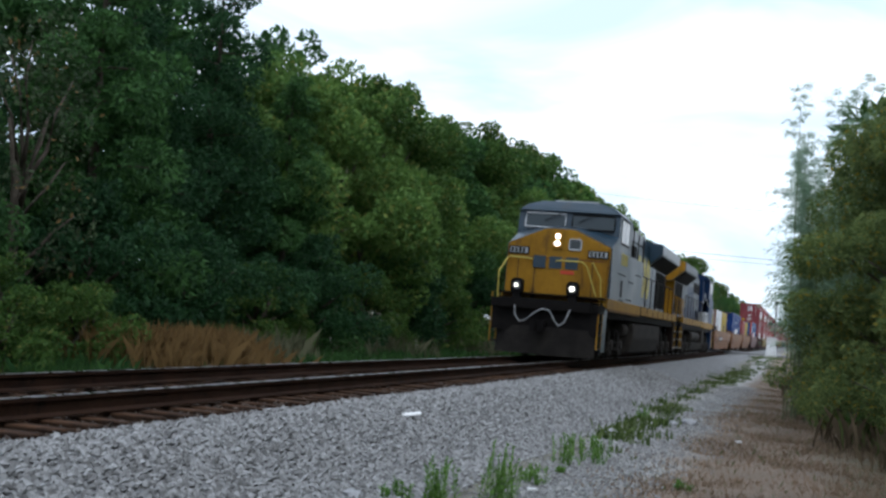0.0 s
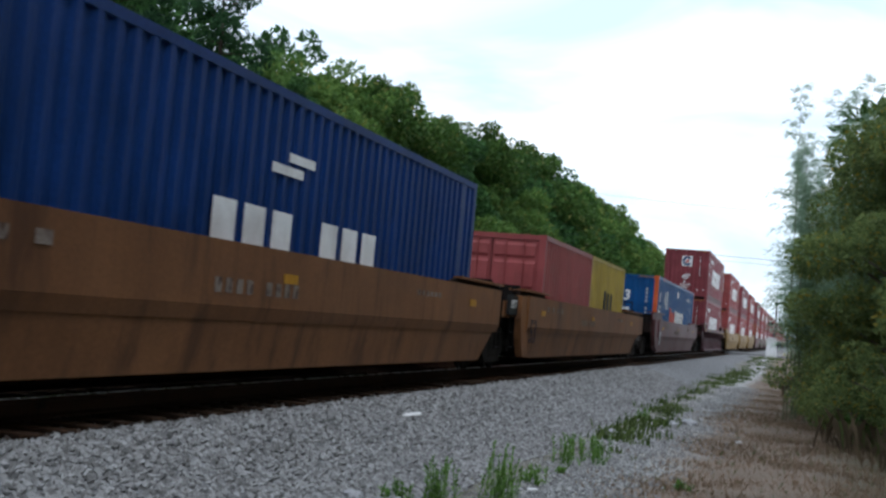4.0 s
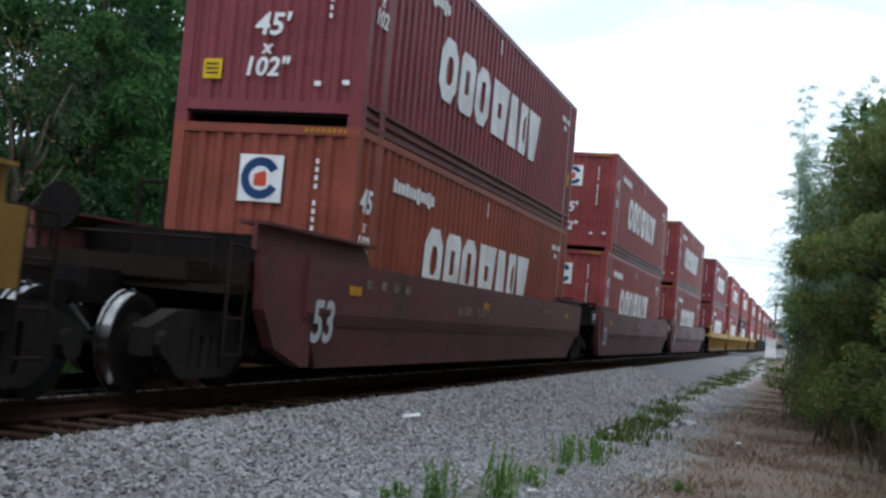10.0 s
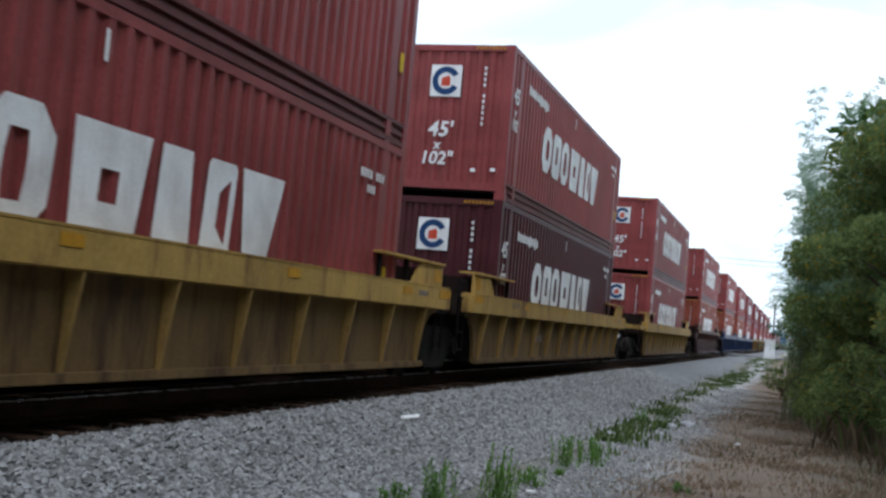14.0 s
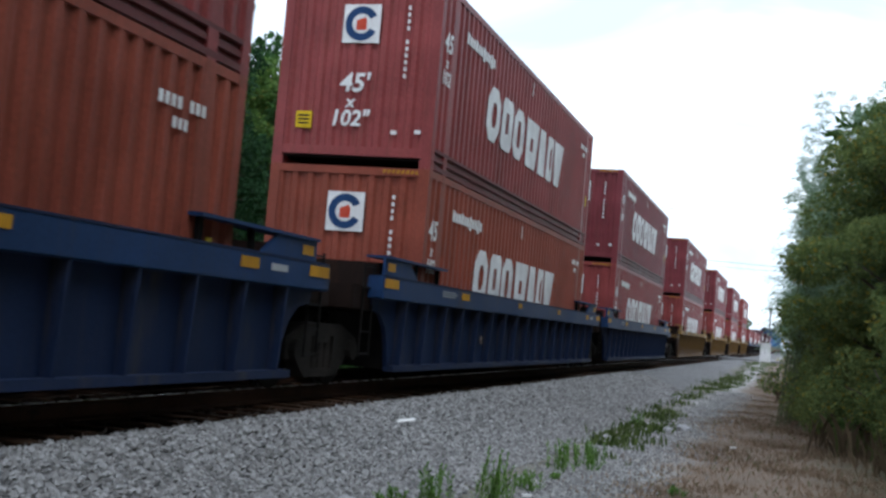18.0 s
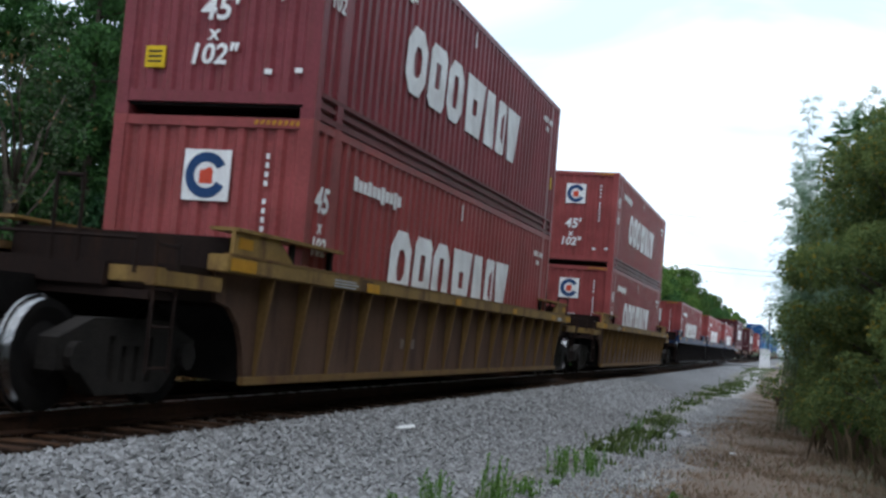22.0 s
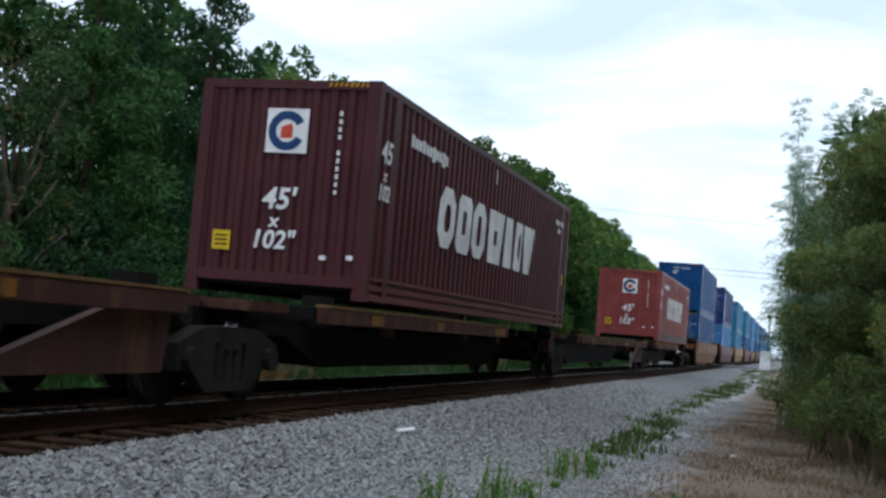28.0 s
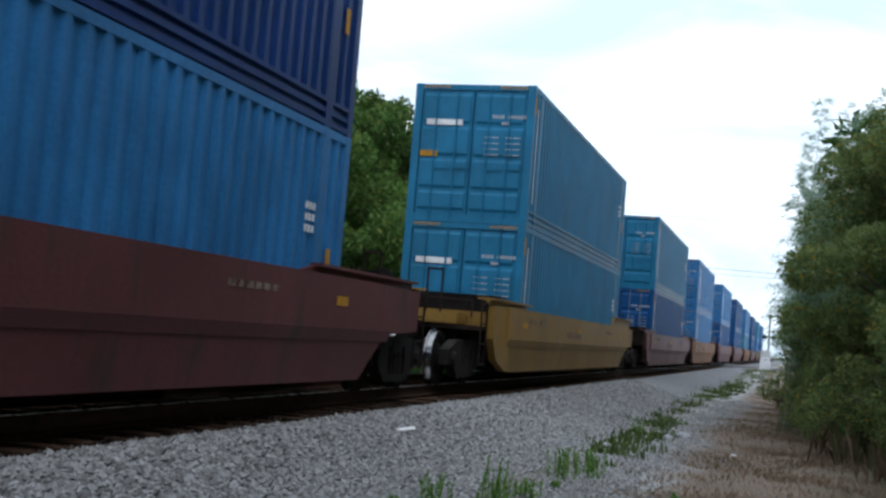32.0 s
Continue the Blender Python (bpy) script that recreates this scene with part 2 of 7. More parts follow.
    "tie": surface("weathered creosoted wood", (0.018, 0.012, 0.009), (0.05, 0.03, 0.019), 2.0, 0.85, 0.0, (0.1, 0.05, 0.027), 0.5, 0.66, (0.4, 3, 3), 0.5, 0.01, 0.16),
    "dusty_iron": surface("dust covered black iron", (0.008, 0.0075, 0.007), (0.03, 0.026, 0.023), 1.6, 0.9),
    "stone": surface("grey limestone ballast", (0.25, 0.25, 0.26), (0.4, 0.4, 0.41), 9.0, 0.85, 0.0, None, bump=0.3, vary=0.0),
    "bark": surface("grey brown bark", (0.05, 0.04, 0.03), (0.12, 0.1, 0.08), 5.0, 0.9, 0.0, None, bump=0.6, dist=0.02),
    "cane_stem": surface("grey green cane", (0.09, 0.11, 0.06), (0.17, 0.19, 0.11), 5.0, 0.7),
    "white_metal": surface("white painted cabinet", (0.72, 0.73, 0.74), (0.82, 0.83, 0.83), 2.0, 0.5, 0.0, (0.5, 0.47, 0.42), 0.6, 0.75),
    "concrete": surface("pale concrete", (0.42, 0.41, 0.39), (0.52, 0.51, 0.48), 3.0, 0.85),
    "pole_wood": surface("weathered pole wood", (0.1, 0.08, 0.06), (0.17, 0.14, 0.11), 3.0, 0.9),
    "asphalt": surface("worn grey asphalt", (0.16, 0.16, 0.16), (0.25, 0.25, 0.25), 1.5, 0.9),
    "leaf_cedar": leafy("dark cedar leaves", (0.007, 0.028, 0.011), (0.038, 0.1, 0.036)),
    "leaf_thicket": leafy("olive thicket leaves", (0.058, 0.1, 0.036), (0.22, 0.275, 0.092), (0.32, 0.25, 0.04), 0.42),
    "car_end": paint("grimy and shaded brown end steel", (0.02, 0.013, 0.011), 0.56, 0.75, 0.1, 1.4, (0.035, 0.018, 0.012)),
    "car_rib": paint("rust brown rib paint", (0.17, 0.1, 0.035), 0.52, 0.65, 0.1, 1.1),
    "rod_grey": surface("galvanised rods", (0.09, 0.11, 0.14), (0.2, 0.22, 0.25), 5.0, 0.55),
    "leaf_dark": leafy("dark broad leaves", (0.014, 0.046, 0.014), (0.068, 0.155, 0.042)),
    "leaf_light": leafy("light broad leaves", (0.042, 0.105, 0.02), (0.155, 0.255, 0.06), (0.23, 0.25, 0.06)),
    "leaf_dusty": leafy("dusty green leaves", (0.02, 0.042, 0.017), (0.075, 0.105, 0.048), (0.2, 0.13, 0.05)),
    "leaf_bush": leafy("green shrub leaves", (0.022, 0.06, 0.012), (0.09, 0.165, 0.034), (0.17, 0.18, 0.045)),
    "leaf_frond": leafy("pale frond leaves", (0.16, 0.26, 0.17), (0.36, 0.48, 0.34), None, 0.68),
    "weed": leafy("bright weed leaves", (0.045, 0.12, 0.02), (0.15, 0.27, 0.055)),
    "verge_leaf": leafy("verge grass blades", (0.035, 0.065, 0.016), (0.13, 0.175, 0.055)),
    "dry_grass": leafy("dry tan grass", (0.13, 0.09, 0.06), (0.38, 0.275, 0.19), (0.1, 0.13, 0.04)),
    "tan_grass": leafy("rust brown sedge", (0.13, 0.078, 0.03), (0.25, 0.155, 0.062)),
    "dry_stalk": leafy("brown dry stalks", (0.06, 0.042, 0.026), (0.17, 0.125, 0.075), (0.1, 0.13, 0.04)),
    "goldenrod": leafy("pale seed heads", (0.08, 0.085, 0.045), (0.2, 0.2, 0.12)),
}


def glass_material():
    m, n, l, p = material("dark cab glass")
    p.inputs["Base Color"].default_value = (0.03, 0.04, 0.045, 1)
    p.inputs["Roughness"].default_value = 0.16
    p.inputs["Specular IOR Level"].default_value = 0.3
    return m


def glow_material():
    m, n, l, p = material("lit headlight lens")
    p.inputs["Base Color"].default_value = (1, 0.95, 0.85, 1)
    p.inputs["Emission Color"].default_value = (1.0, 0.92, 0.78, 1)
    p.inputs["Emission Strength"].default_value = 3.5
    return m


M["glass"], M["lamp"] = glass_material(), glow_material()


def ground_material():
    """Crushed stone by the track, then a weedy strip, a gravel path and dry grass, by their distance from the rails."""
    m, n, l, p = material("trackside ground")
    tc = n.new("ShaderNodeTexCoord").outputs["Object"]
    sep = n.new("ShaderNodeSeparateXYZ")
    l.new(tc, sep.inputs[0])
    wob = noise_node(n, l, tc, 0.7, 4.0)
    add = n.new("ShaderNodeMath")
    add.operation = "MULTIPLY_ADD"
    l.new(wob, add.inputs[0])
    add.inputs[1].default_value = 1.6
    l.new(sep.outputs[0], add.inputs[2])
    x = add.outputs[0]
    v = n.new("ShaderNodeTexVoronoi")
    v.inputs["Scale"].default_value = 17.0
    l.new(tc, v.inputs["Vector"])
    v2 = n.new("ShaderNodeTexVoronoi")
    v2.inputs["Scale"].default_value = 60.0
    l.new(tc, v2.inputs["Vector"])
    fine = noise_node(n, l, tc, 35.0, 4.0)
    broad = noise_node(n, l, tc, 0.9, 5.0)
    sepc = n.new("ShaderNodeSeparateColor")
    l.new(v.outputs["Color"], sepc.inputs[0])
    ballast = blend(n, l, sepc.outputs[0], (0.12, 0.12, 0.123), (0.3, 0.3, 0.305))
    ballast = blend(n, l, ramp_node(n, l, v.outputs["Distance"], 0.35, 0.75), ballast, (0.09, 0.085, 0.08))
    path = blend(n, l, ramp_node(n, l, fine, 0.35, 0.65), (0.22, 0.21, 0.195), (0.43, 0.42, 0.4))
    dirt = blend(n, l, ramp_node(n, l, broad, 0.35, 0.65), (0.1, 0.07, 0.05), (0.22, 0.162, 0.118))
    dirt = blend(n, l, 0.5, dirt, blend(n, l, ramp_node(n, l, fine, 0.3, 0.7), (0.09, 0.063, 0.045), (0.3, 0.222, 0.16)))
    green = blend(n, l, ramp_node(n, l, fine, 0.35, 0.65), (0.05, 0.05, 0.026), (0.14, 0.125, 0.07))
    col = blend(n, l, ramp_node(n, l, x, 4.15, 4.4), ballast, blend(n, l, 0.72, path, green))
    # dark litter and mud lie in the weedy strip
    mud = noise_node(n, l, tc, 1.6, 5.0)
    col = blend(n, l, ramp_node(n, l, mud, 0.5, 0.62), col, blend(n, l, ramp_node(n, l, x, 4.3, 4.5), col, (0.06, 0.05, 0.038)))
    col = blend(n, l, ramp_node(n, l, x, 4.8, 5.15), col, path)
    col = blend(n, l, ramp_node(n, l, x, 5.62, 6.1), col, dirt)
    col = blend(n, l, ramp_node(n, l, x, 7.6, 9.0), col, green)
    # the bed between and beside the rails: rust and oil, and painted under-train shade
    dist = n.new("ShaderNodeMath")
    dist.operation = "ABSOLUTE"
    l.new(sep.outputs[0], dist.inputs[0])
    bed = n.new("ShaderNodeMath")
    bed.operation = "MULTIPLY_ADD"
    l.new(fine, bed.inputs[0])
    bed.inputs[1].default_value = 0.3
    l.new(dist.outputs[0], bed.inputs[2])
    col = blend(n, l, ramp_node(n, l, bed.outputs[0], 1.45, 1.6), (0.035, 0.024, 0.019), col)
    # the far side of the track: stone, then rank grass
    neg = n.new("ShaderNodeMath")
    neg.operation = "MULTIPLY"
    neg.inputs[1].default_value = -1.0
    l.new(x, neg.inputs[0])
    col = blend(n, l, ramp_node(n, l, neg.outputs[0], 2.0, 2.6), col, green)
    l.new(col, p.inputs["Base Color"])
    p.inputs["Roughness"].default_value = 0.92
    hs = n.new("ShaderNodeMath")
    hs.operation = "ADD"
    l.new(v.outputs["Distance"], hs.inputs[0])
    l.new(fine, hs.inputs[1])
    bump_node(n, l, hs.outputs[0], 0.6, 0.03, p)
    return m


M["ground"] = ground_material()


# ---- mesh helpers ----
def box(bm, x0, x1, y0, y1, z0, z1):
    v = [bm.verts.new((x, y, z)) for x in (x0, x1) for y in (y0, y1) for z in (z0, z1)]
    for f in ((0, 1, 3, 2), (4, 6, 7, 5), (0, 4, 5, 1), (2, 3, 7, 6), (0, 2, 6, 4), (1, 5, 7, 3)):
        bm.faces.new([v[i] for i in f])
    return v


def prism(bm, pts, axis, a, b):
    """A closed outline, drawn in the plane across the axis, drawn out from a to b."""
    def at(p, s):
        return {"x": (s, p[0], p[1]), "y": (p[0], s, p[1]), "z": (p[0], p[1], s)}[axis]
    lo, hi = [bm.verts.new(at(p, a)) for p in pts], [bm.verts.new(at(p, b)) for p in pts]
    k = len(pts)
    bm.faces.new(lo)
    bm.faces.new(hi[::-1])
    for i in range(k):
        bm.faces.new((lo[i], hi[i], hi[(i + 1) % k], lo[(i + 1) % k]))


def disc(bm, axis, centre, r, half, seg=16, r2=None):
    r2 = r if r2 is None else r2
    u, w = {"x": ((0, 1, 0), (0, 0, 1)), "y": ((1, 0, 0), (0, 0, 1)), "z": ((1, 0, 0), (0, 1, 0))}[axis]
    d = Vector({"x": (1, 0, 0), "y": (0, 1, 0), "z": (0, 0, 1)}[axis])
    u, w, c = Vector(u), Vector(w), Vector(centre)
    rings = []
    for s, rad in ((-half, r), (half, r2)):
        rings.append([bm.verts.new(c + d * s + (u * math.cos(i * math.tau / seg) + w * math.sin(i * math.tau / seg)) * rad) for i in range(seg)])
    bm.faces.new(rings[0])
    bm.faces.new(rings[1][::-1])
    for i in range(seg):
        bm.faces.new((rings[0][i], rings[1][i], rings[1][(i + 1) % seg], rings[0][(i + 1) % seg]))


def tube(bm, pts, r, seg=6):
    """A round bar along a line of points."""
    pts = [Vector(p) for p in pts]
    rings = []
    for i, p in enumerate(pts):
        d = (pts[min(i + 1, len(pts) - 1)] - pts[max(i - 1, 0)]).normalized()
        u = d.orthogonal().normalized()
        w = d.cross(u)
        rad = r[i] if isinstance(r, (list, tuple)) else r
        rings.append([bm.verts.new(p + (u * math.cos(k * math.tau / seg) + w * math.sin(k * math.tau / seg)) * rad) for k in range(seg)])
    for a, b in zip(rings, rings[1:]):
        # keep neighbouring rings from twisting
        s = min(range(seg), key=lambda k: (a[0].co - b[k].co).length)
        for k in range(seg):
            bm.faces.new((a[k], a[(k + 1) % seg], b[(k + 1 + s) % seg], b[(k + s) % seg]))
        b[:] = b[s:] + b[:s]
    bm.faces.new(rings[0][::-1])
    bm.faces.new(rings[-1])


def finish(bm, bevel=0.0):
    bmesh.ops.recalc_face_normals(bm, faces=bm.faces)
    if bevel:
        bmesh.ops.bevel(bm, geom=bm.edges[:], offset=bevel, segments=2, affect="EDGES", clamp_overlap=True)
    return bm


def part(name, bm, mat, parent=None, label="", place=None, bevel=0.0, smooth=False):
    me = bpy.data.meshes.new(name)
    finish(bm, bevel).to_mesh(me)
    bm.free()
    if smooth:
        me.polygons.foreach_set("use_smooth", [True] * len(me.polygons))
    return hang(name, me, mat, parent, label, place)


def hang(name, me, mat, parent=None, label="", place=None):
    if mat and not me.materials:
        me.materials.append(mat)
    ob = new(name, me)
    ob.parent = parent
    if place is not None:
        ob.matrix_basis = place
    return tagged(ob, label)


def block(name, b, mat, parent, label="", bevel=0.0):
    bm = bmesh.new()
    box(bm, *b)
    return part(name, bm, mat, parent, label, None, bevel)


def thing(name, label, category, group="", kind=""):
    return tagged(new(name), label, category, group, kind)


def raw(name, verts, faces, mat):
    me = bpy.data.meshes.new(name)
    me.from_pydata(np.asarray(verts, float).tolist(), [], np.asarray(faces).tolist())
    me.materials.append(mat)
    return me


TEXTS = {}


def lettering(body, size, mat):
    """A mesh of raised lettering in the built-in font, standing in the x-z plane, centred."""
    key = (body, size, mat.name)
    if key not in TEXTS:
        cu = bpy.data.curves.new("lettering", "FONT")
        cu.body, cu.size, cu.align_x, cu.align_y, cu.extrude, cu.offset, cu.shear = body, size, "CENTER", "CENTER", 0.002, size * 0.022, 0.15
        cu.resolution_u = 3
        ob = bpy.data.objects.new("lettering", cu)
        scene.collection.objects.link(ob)
        me = bpy.data.meshes.new_from_object(ob.evaluated_get(bpy.context.evaluated_depsgraph_get()))
        bpy.data.objects.remove(ob)
        me.transform(Matrix.Rotation(radians(90), 4, "X"))
        me.materials.clear()
        me.materials.append(mat)
        TEXTS[key] = me
    return TEXTS[key]

# ---- ground and track ----
def step(a, b, v):
    t = np.clip((v - a) / (b - a), 0, 1)
    return t * t * (3 - 2 * t)


def ground_z(x, y):
    """Height of the ground: the stone shoulder falls away from the ties; it lies higher at the road crossing."""
    a = np.abs(x)
    z = -0.235 - 0.4 * step(1.5, 3.5, a)
    z = z + (-0.13 - z) * step(55, 92, y) * step(1.5, 2.5, a) * (1 - step(125, 160, y))
    und = 0.05 * np.sin(x * 1.7 + y * 0.6) * np.sin(y * 0.9 - x * 0.8) * step(1.7, 3.2, a)
    return z + und * (a < 60)


def build_ground():
    xs = np.unique(np.round(np.concatenate([[-4000, -1200, -400, -150, -70, -40, -25, -15, -10, -8, -6], np.arange(-5, 12.01, 0.25), [13, 15, 18, 25, 40, 70, 150, 400, 1200, 4000]]), 3))
    ys = np.unique(np.round(np.concatenate([[-4000, -1500, -800, -300, -100, -40, -15, -5, 0], np.arange(3, 60, 0.3), np.arange(60, 140, 2.0), [150, 170, 200, 260, 340, 450, 600, 900, 1300, 2200, 4000]]), 3))
    gx, gy = np.meshgrid(xs, ys)
    gz = ground_z(gx, gy)
    v = np.stack([gx.ravel(), gy.ravel(), gz.ravel()], 1)
    k = len(xs)
    i = (np.arange(len(ys) - 1)[:, None] * k + np.arange(k - 1)[None]).ravel()
    me = raw("ground", v, np.stack([i, i + 1, i + 1 + k, i + k], 1), M["ground"])
    me.polygons.foreach_set("use_smooth", [True] * len(me.polygons))
    tagged(new("ground", me), "grey stone shoulder, gravel path and dry grass verge", "ground", kind="structure")


build_ground()


def build_rails():
    """Two rails: rusty foot and web, and a polished running surface."""
    for s in (-1, 1):
        th = thing("rail", "rusty steel rail with a polished running surface", "rail", "running rails", "structure")
        c = 0.7525 * s
        bm = bmesh.new()
        prof = [(-0.07, -0.172), (0.07, -0.172), (0.07, -0.16), (0.012, -0.14), (0.01, -0.045), (0.036, -0.036), (0.036, -0.004), (-0.036, -0.004), (-0.036, -0.036), (-0.01, -0.045), (-0.012, -0.14), (-0.07, -0.16)]
        for a, b in ((-820, -10), (-10, 60), (60, 1080)):
            prism(bm, [(c + x, z) for x, z in prof], "y", a, b)
        part("rail_web", bm, M["rail_side"], th)
        block("rail_head", (c - 0.03, c + 0.03, -820, 1080, -0.004, 0.001), M["rail_top"], th, "bright running surface")


build_rails()


def rough_tie(seed):
    rnd = random.Random(seed)
    bm = bmesh.new()
    box(bm, -1.29, 1.29, -0.115, 0.115, -0.18, 0)
    for v in bm.verts:
        v.co += Vector((rnd.uniform(-0.05, 0.05), rnd.uniform(-0.012, 0.012), rnd.uniform(-0.012, 0.004)))
    bmesh.ops.bevel(bm, geom=bm.edges[:], offset=0.012, segments=1, affect="EDGES")
    me = bpy.data.meshes.new("railroad_tie")
    finish(bm).to_mesh(me)
    bm.free()
    me.materials.append(M["tie"])
    return me


# ---- railway vehicles: shared pieces ----
SHARED = {}
MOVERS = []


def shared(key, make, mat):
    """One mesh for all alike pieces."""
    if key not in SHARED:
        bm = bmesh.new()
        make(bm)
        me = bpy.data.meshes.new(key)
        finish(bm).to_mesh(me)
        bm.free()
        me.materials.append(mat)
        SHARED[key] = me
    return SHARED[key]


def wheel_mesh(r, key):
    """One turned piece: axle with its journals, two wheels with hub, dished plate, tread and flange."""
    def make(bm):
        half = [(0.98, 0.07), (0.88, 0.085), (0.88, r * 0.3), (0.83, r * 0.44), (0.81, r * 0.6), (0.84, r * 0.86), (0.84, r), (0.745, r + 0.004), (0.737, r + 0.026), (0.712, r + 0.026), (0.712, r * 0.5), (0.68, 0.085)]
        rings = [[bm.verts.new((x, q * math.cos(k * math.tau / 24), q * math.sin(k * math.tau / 24))) for k in range(24)] for x, q in half + [(-x, q) for x, q in half[::-1]]]
        for a, b in zip(rings, rings[1:]):
            for k in range(24):
                bm.faces.new((a[k], a[(k + 1) % 24], b[(k + 1) % 24], b[k]))
        bm.faces.new(rings[0])
        bm.faces.new(rings[-1][::-1])
    me = shared(key, make, M["iron"])
    if len(me.materials) < 2:
        me.materials.append(M["tread"])
        for f in me.polygons:
            if abs(f.normal.x) < 0.3 and math.hypot(f.center.y, f.center.z) > r * 0.9:
                f.material_index = 1
    return me


def ring_prism(bm, pts, hole, axis, a, b):
    """A closed outline with a box-shaped window through it; the window takes one corner for each corner of the outline."""
    y0, y1, z0, z1 = hole
    cy, cz = (y0 + y1) / 2, (z0 + z1) / 2
    inner = []
    for y, z in pts:
        dy, dz = y - cy, z - cz
        k = min((y1 - cy) / abs(dy) if dy else 9, (z1 - cz) / abs(dz) if dz else 9)
        inner.append((cy + dy * k, cz + dz * k))

    def at(p, s):
        return {"x": (s, p[0], p[1]), "y": (p[0], s, p[1])}[axis]
    loops = [[bm.verts.new(at(p, s)) for p in line] for s in (a, b) for line in (pts, inner)]
    n = len(pts)
    for i in range(n):
        k = (i + 1) % n
        for u, v in ((0, 1), (1, 3), (3, 2), (2, 0)):
            bm.faces.new((loops[u][i], loops[u][k], loops[v][k], loops[v][i]))


def freight_truck(parent, y, r=0.46):
    """Two-axle freight truck: bolster, two cast side frames with their spring windows, springs, wheelsets."""
    def frame_side(bm):
        ring_prism(bm, [(-1.12, 0.62), (-0.62, 0.79), (0.0, 0.8), (0.62, 0.79), (1.12, 0.62), (1.12, 0.36), (0.78, 0.36), (0.72, 0.3), (0.5, 0.14), (-0.5, 0.14), (-0.72, 0.3), (-0.78, 0.36), (-1.12, 0.36)], (-0.36, 0.36, 0.24, 0.64), "x", 0.91, 1.09)
        for yy in (-0.89, 0.89):
            disc(bm, "x", (1.1, yy, 0.47), 0.13, 0.07, 10)

    def springs(bm):
        for s in (-1, 1):
            for yy in (-0.2, 0, 0.2):
                disc(bm, "z", (s * 1.02, yy, 0.44), 0.085, 0.2, 8)
    tr = hang("truck", shared("truck", lambda bm: box(bm, -1.1, 1.1, -0.22, 0.22, 0.56, 0.74), M["dusty_iron"]), None, parent, "grimy cast steel truck", pose(0, y, 0))
    for turn in (0, 180):
        hang("side_frame", shared("side_frame", frame_side, M["dusty_iron"]), None, tr, "", pose(0, 0, 0, 0, 0, turn))
    tagged(hang("spring_nest", shared("springs", springs, M["dusty_iron"]), None, tr), kind="stuff")
    for yy in (-0.89, 0.89):
        hang("wheelset", wheel_mesh(r, "wheelset"), None, tr, "", pose(0, yy, r))
    return tr


def coupler(parent, y, out):
    def make(bm):
        box(bm, -0.1, 0.1, -0.5, 0.35, 0.78, 0.98)
        prism(bm, [(-0.19, 0.35), (0.19, 0.35), (0.16, 0.62), (0.02, 0.66), (-0.03, 0.5), (-0.19, 0.55)], "z", 0.72, 1.02)
    m = pose(0, y, 0) if out > 0 else pose(0, y, 0, 0, 0, 180)
    hang("coupler", shared("coupler", make, M["iron"]), None, parent, "", m)


def hose_pair(parent, y, mat, z=1.0):
    bm = bmesh.new()
    for s in (-1, 1):
        tube(bm, [(s * 0.75, y, z), (s * 0.62, y - 0.1, z - 0.3), (s * 0.4, y - 0.12, z - 0.42), (s * 0.15, y - 0.08, z - 0.2)], 0.026)
    part("air_hose", bm, mat, parent, "", None, 0, True)


# ---- well cars ----
HALF = 8.45


def ladder(parent, x, y, z0, z1, w, mat):
    bm = bmesh.new()
    for yy in (y - w / 2, y + w / 2):
        tube(bm, [(x, yy, z0), (x, yy, z1)], 0.018, 5)
    k = int((z1 - z0) / 0.3)
    for i in range(k + 1):
        z = z0 + 0.04 + i * (z1 - z0 - 0.08) / max(1, k)
        tube(bm, [(x, y - w / 2, z), (x, y + w / 2, z)], 0.014, 5)
    part("ladder", bm, mat, parent)


def plates(parent, name, rows, mat, x, label=""):
    """Painted marks on a car's or container's side: y0, y1, z0, z1 on the outer face at x."""
    if name == "reflector":
        for y0, y1, z0, z1 in rows:
            block(name, (x, x + 0.006, y0, y1, z0, z1), mat, parent, label)
        return
    bm = bmesh.new()
    for y0, y1, z0, z1 in rows:
        box(bm, x, x + 0.006, y0, y1, z0, z1)
    ob = part(name, bm, mat, parent)
    tagged(ob, label, kind="stuff" if len(rows) > 1 else "")


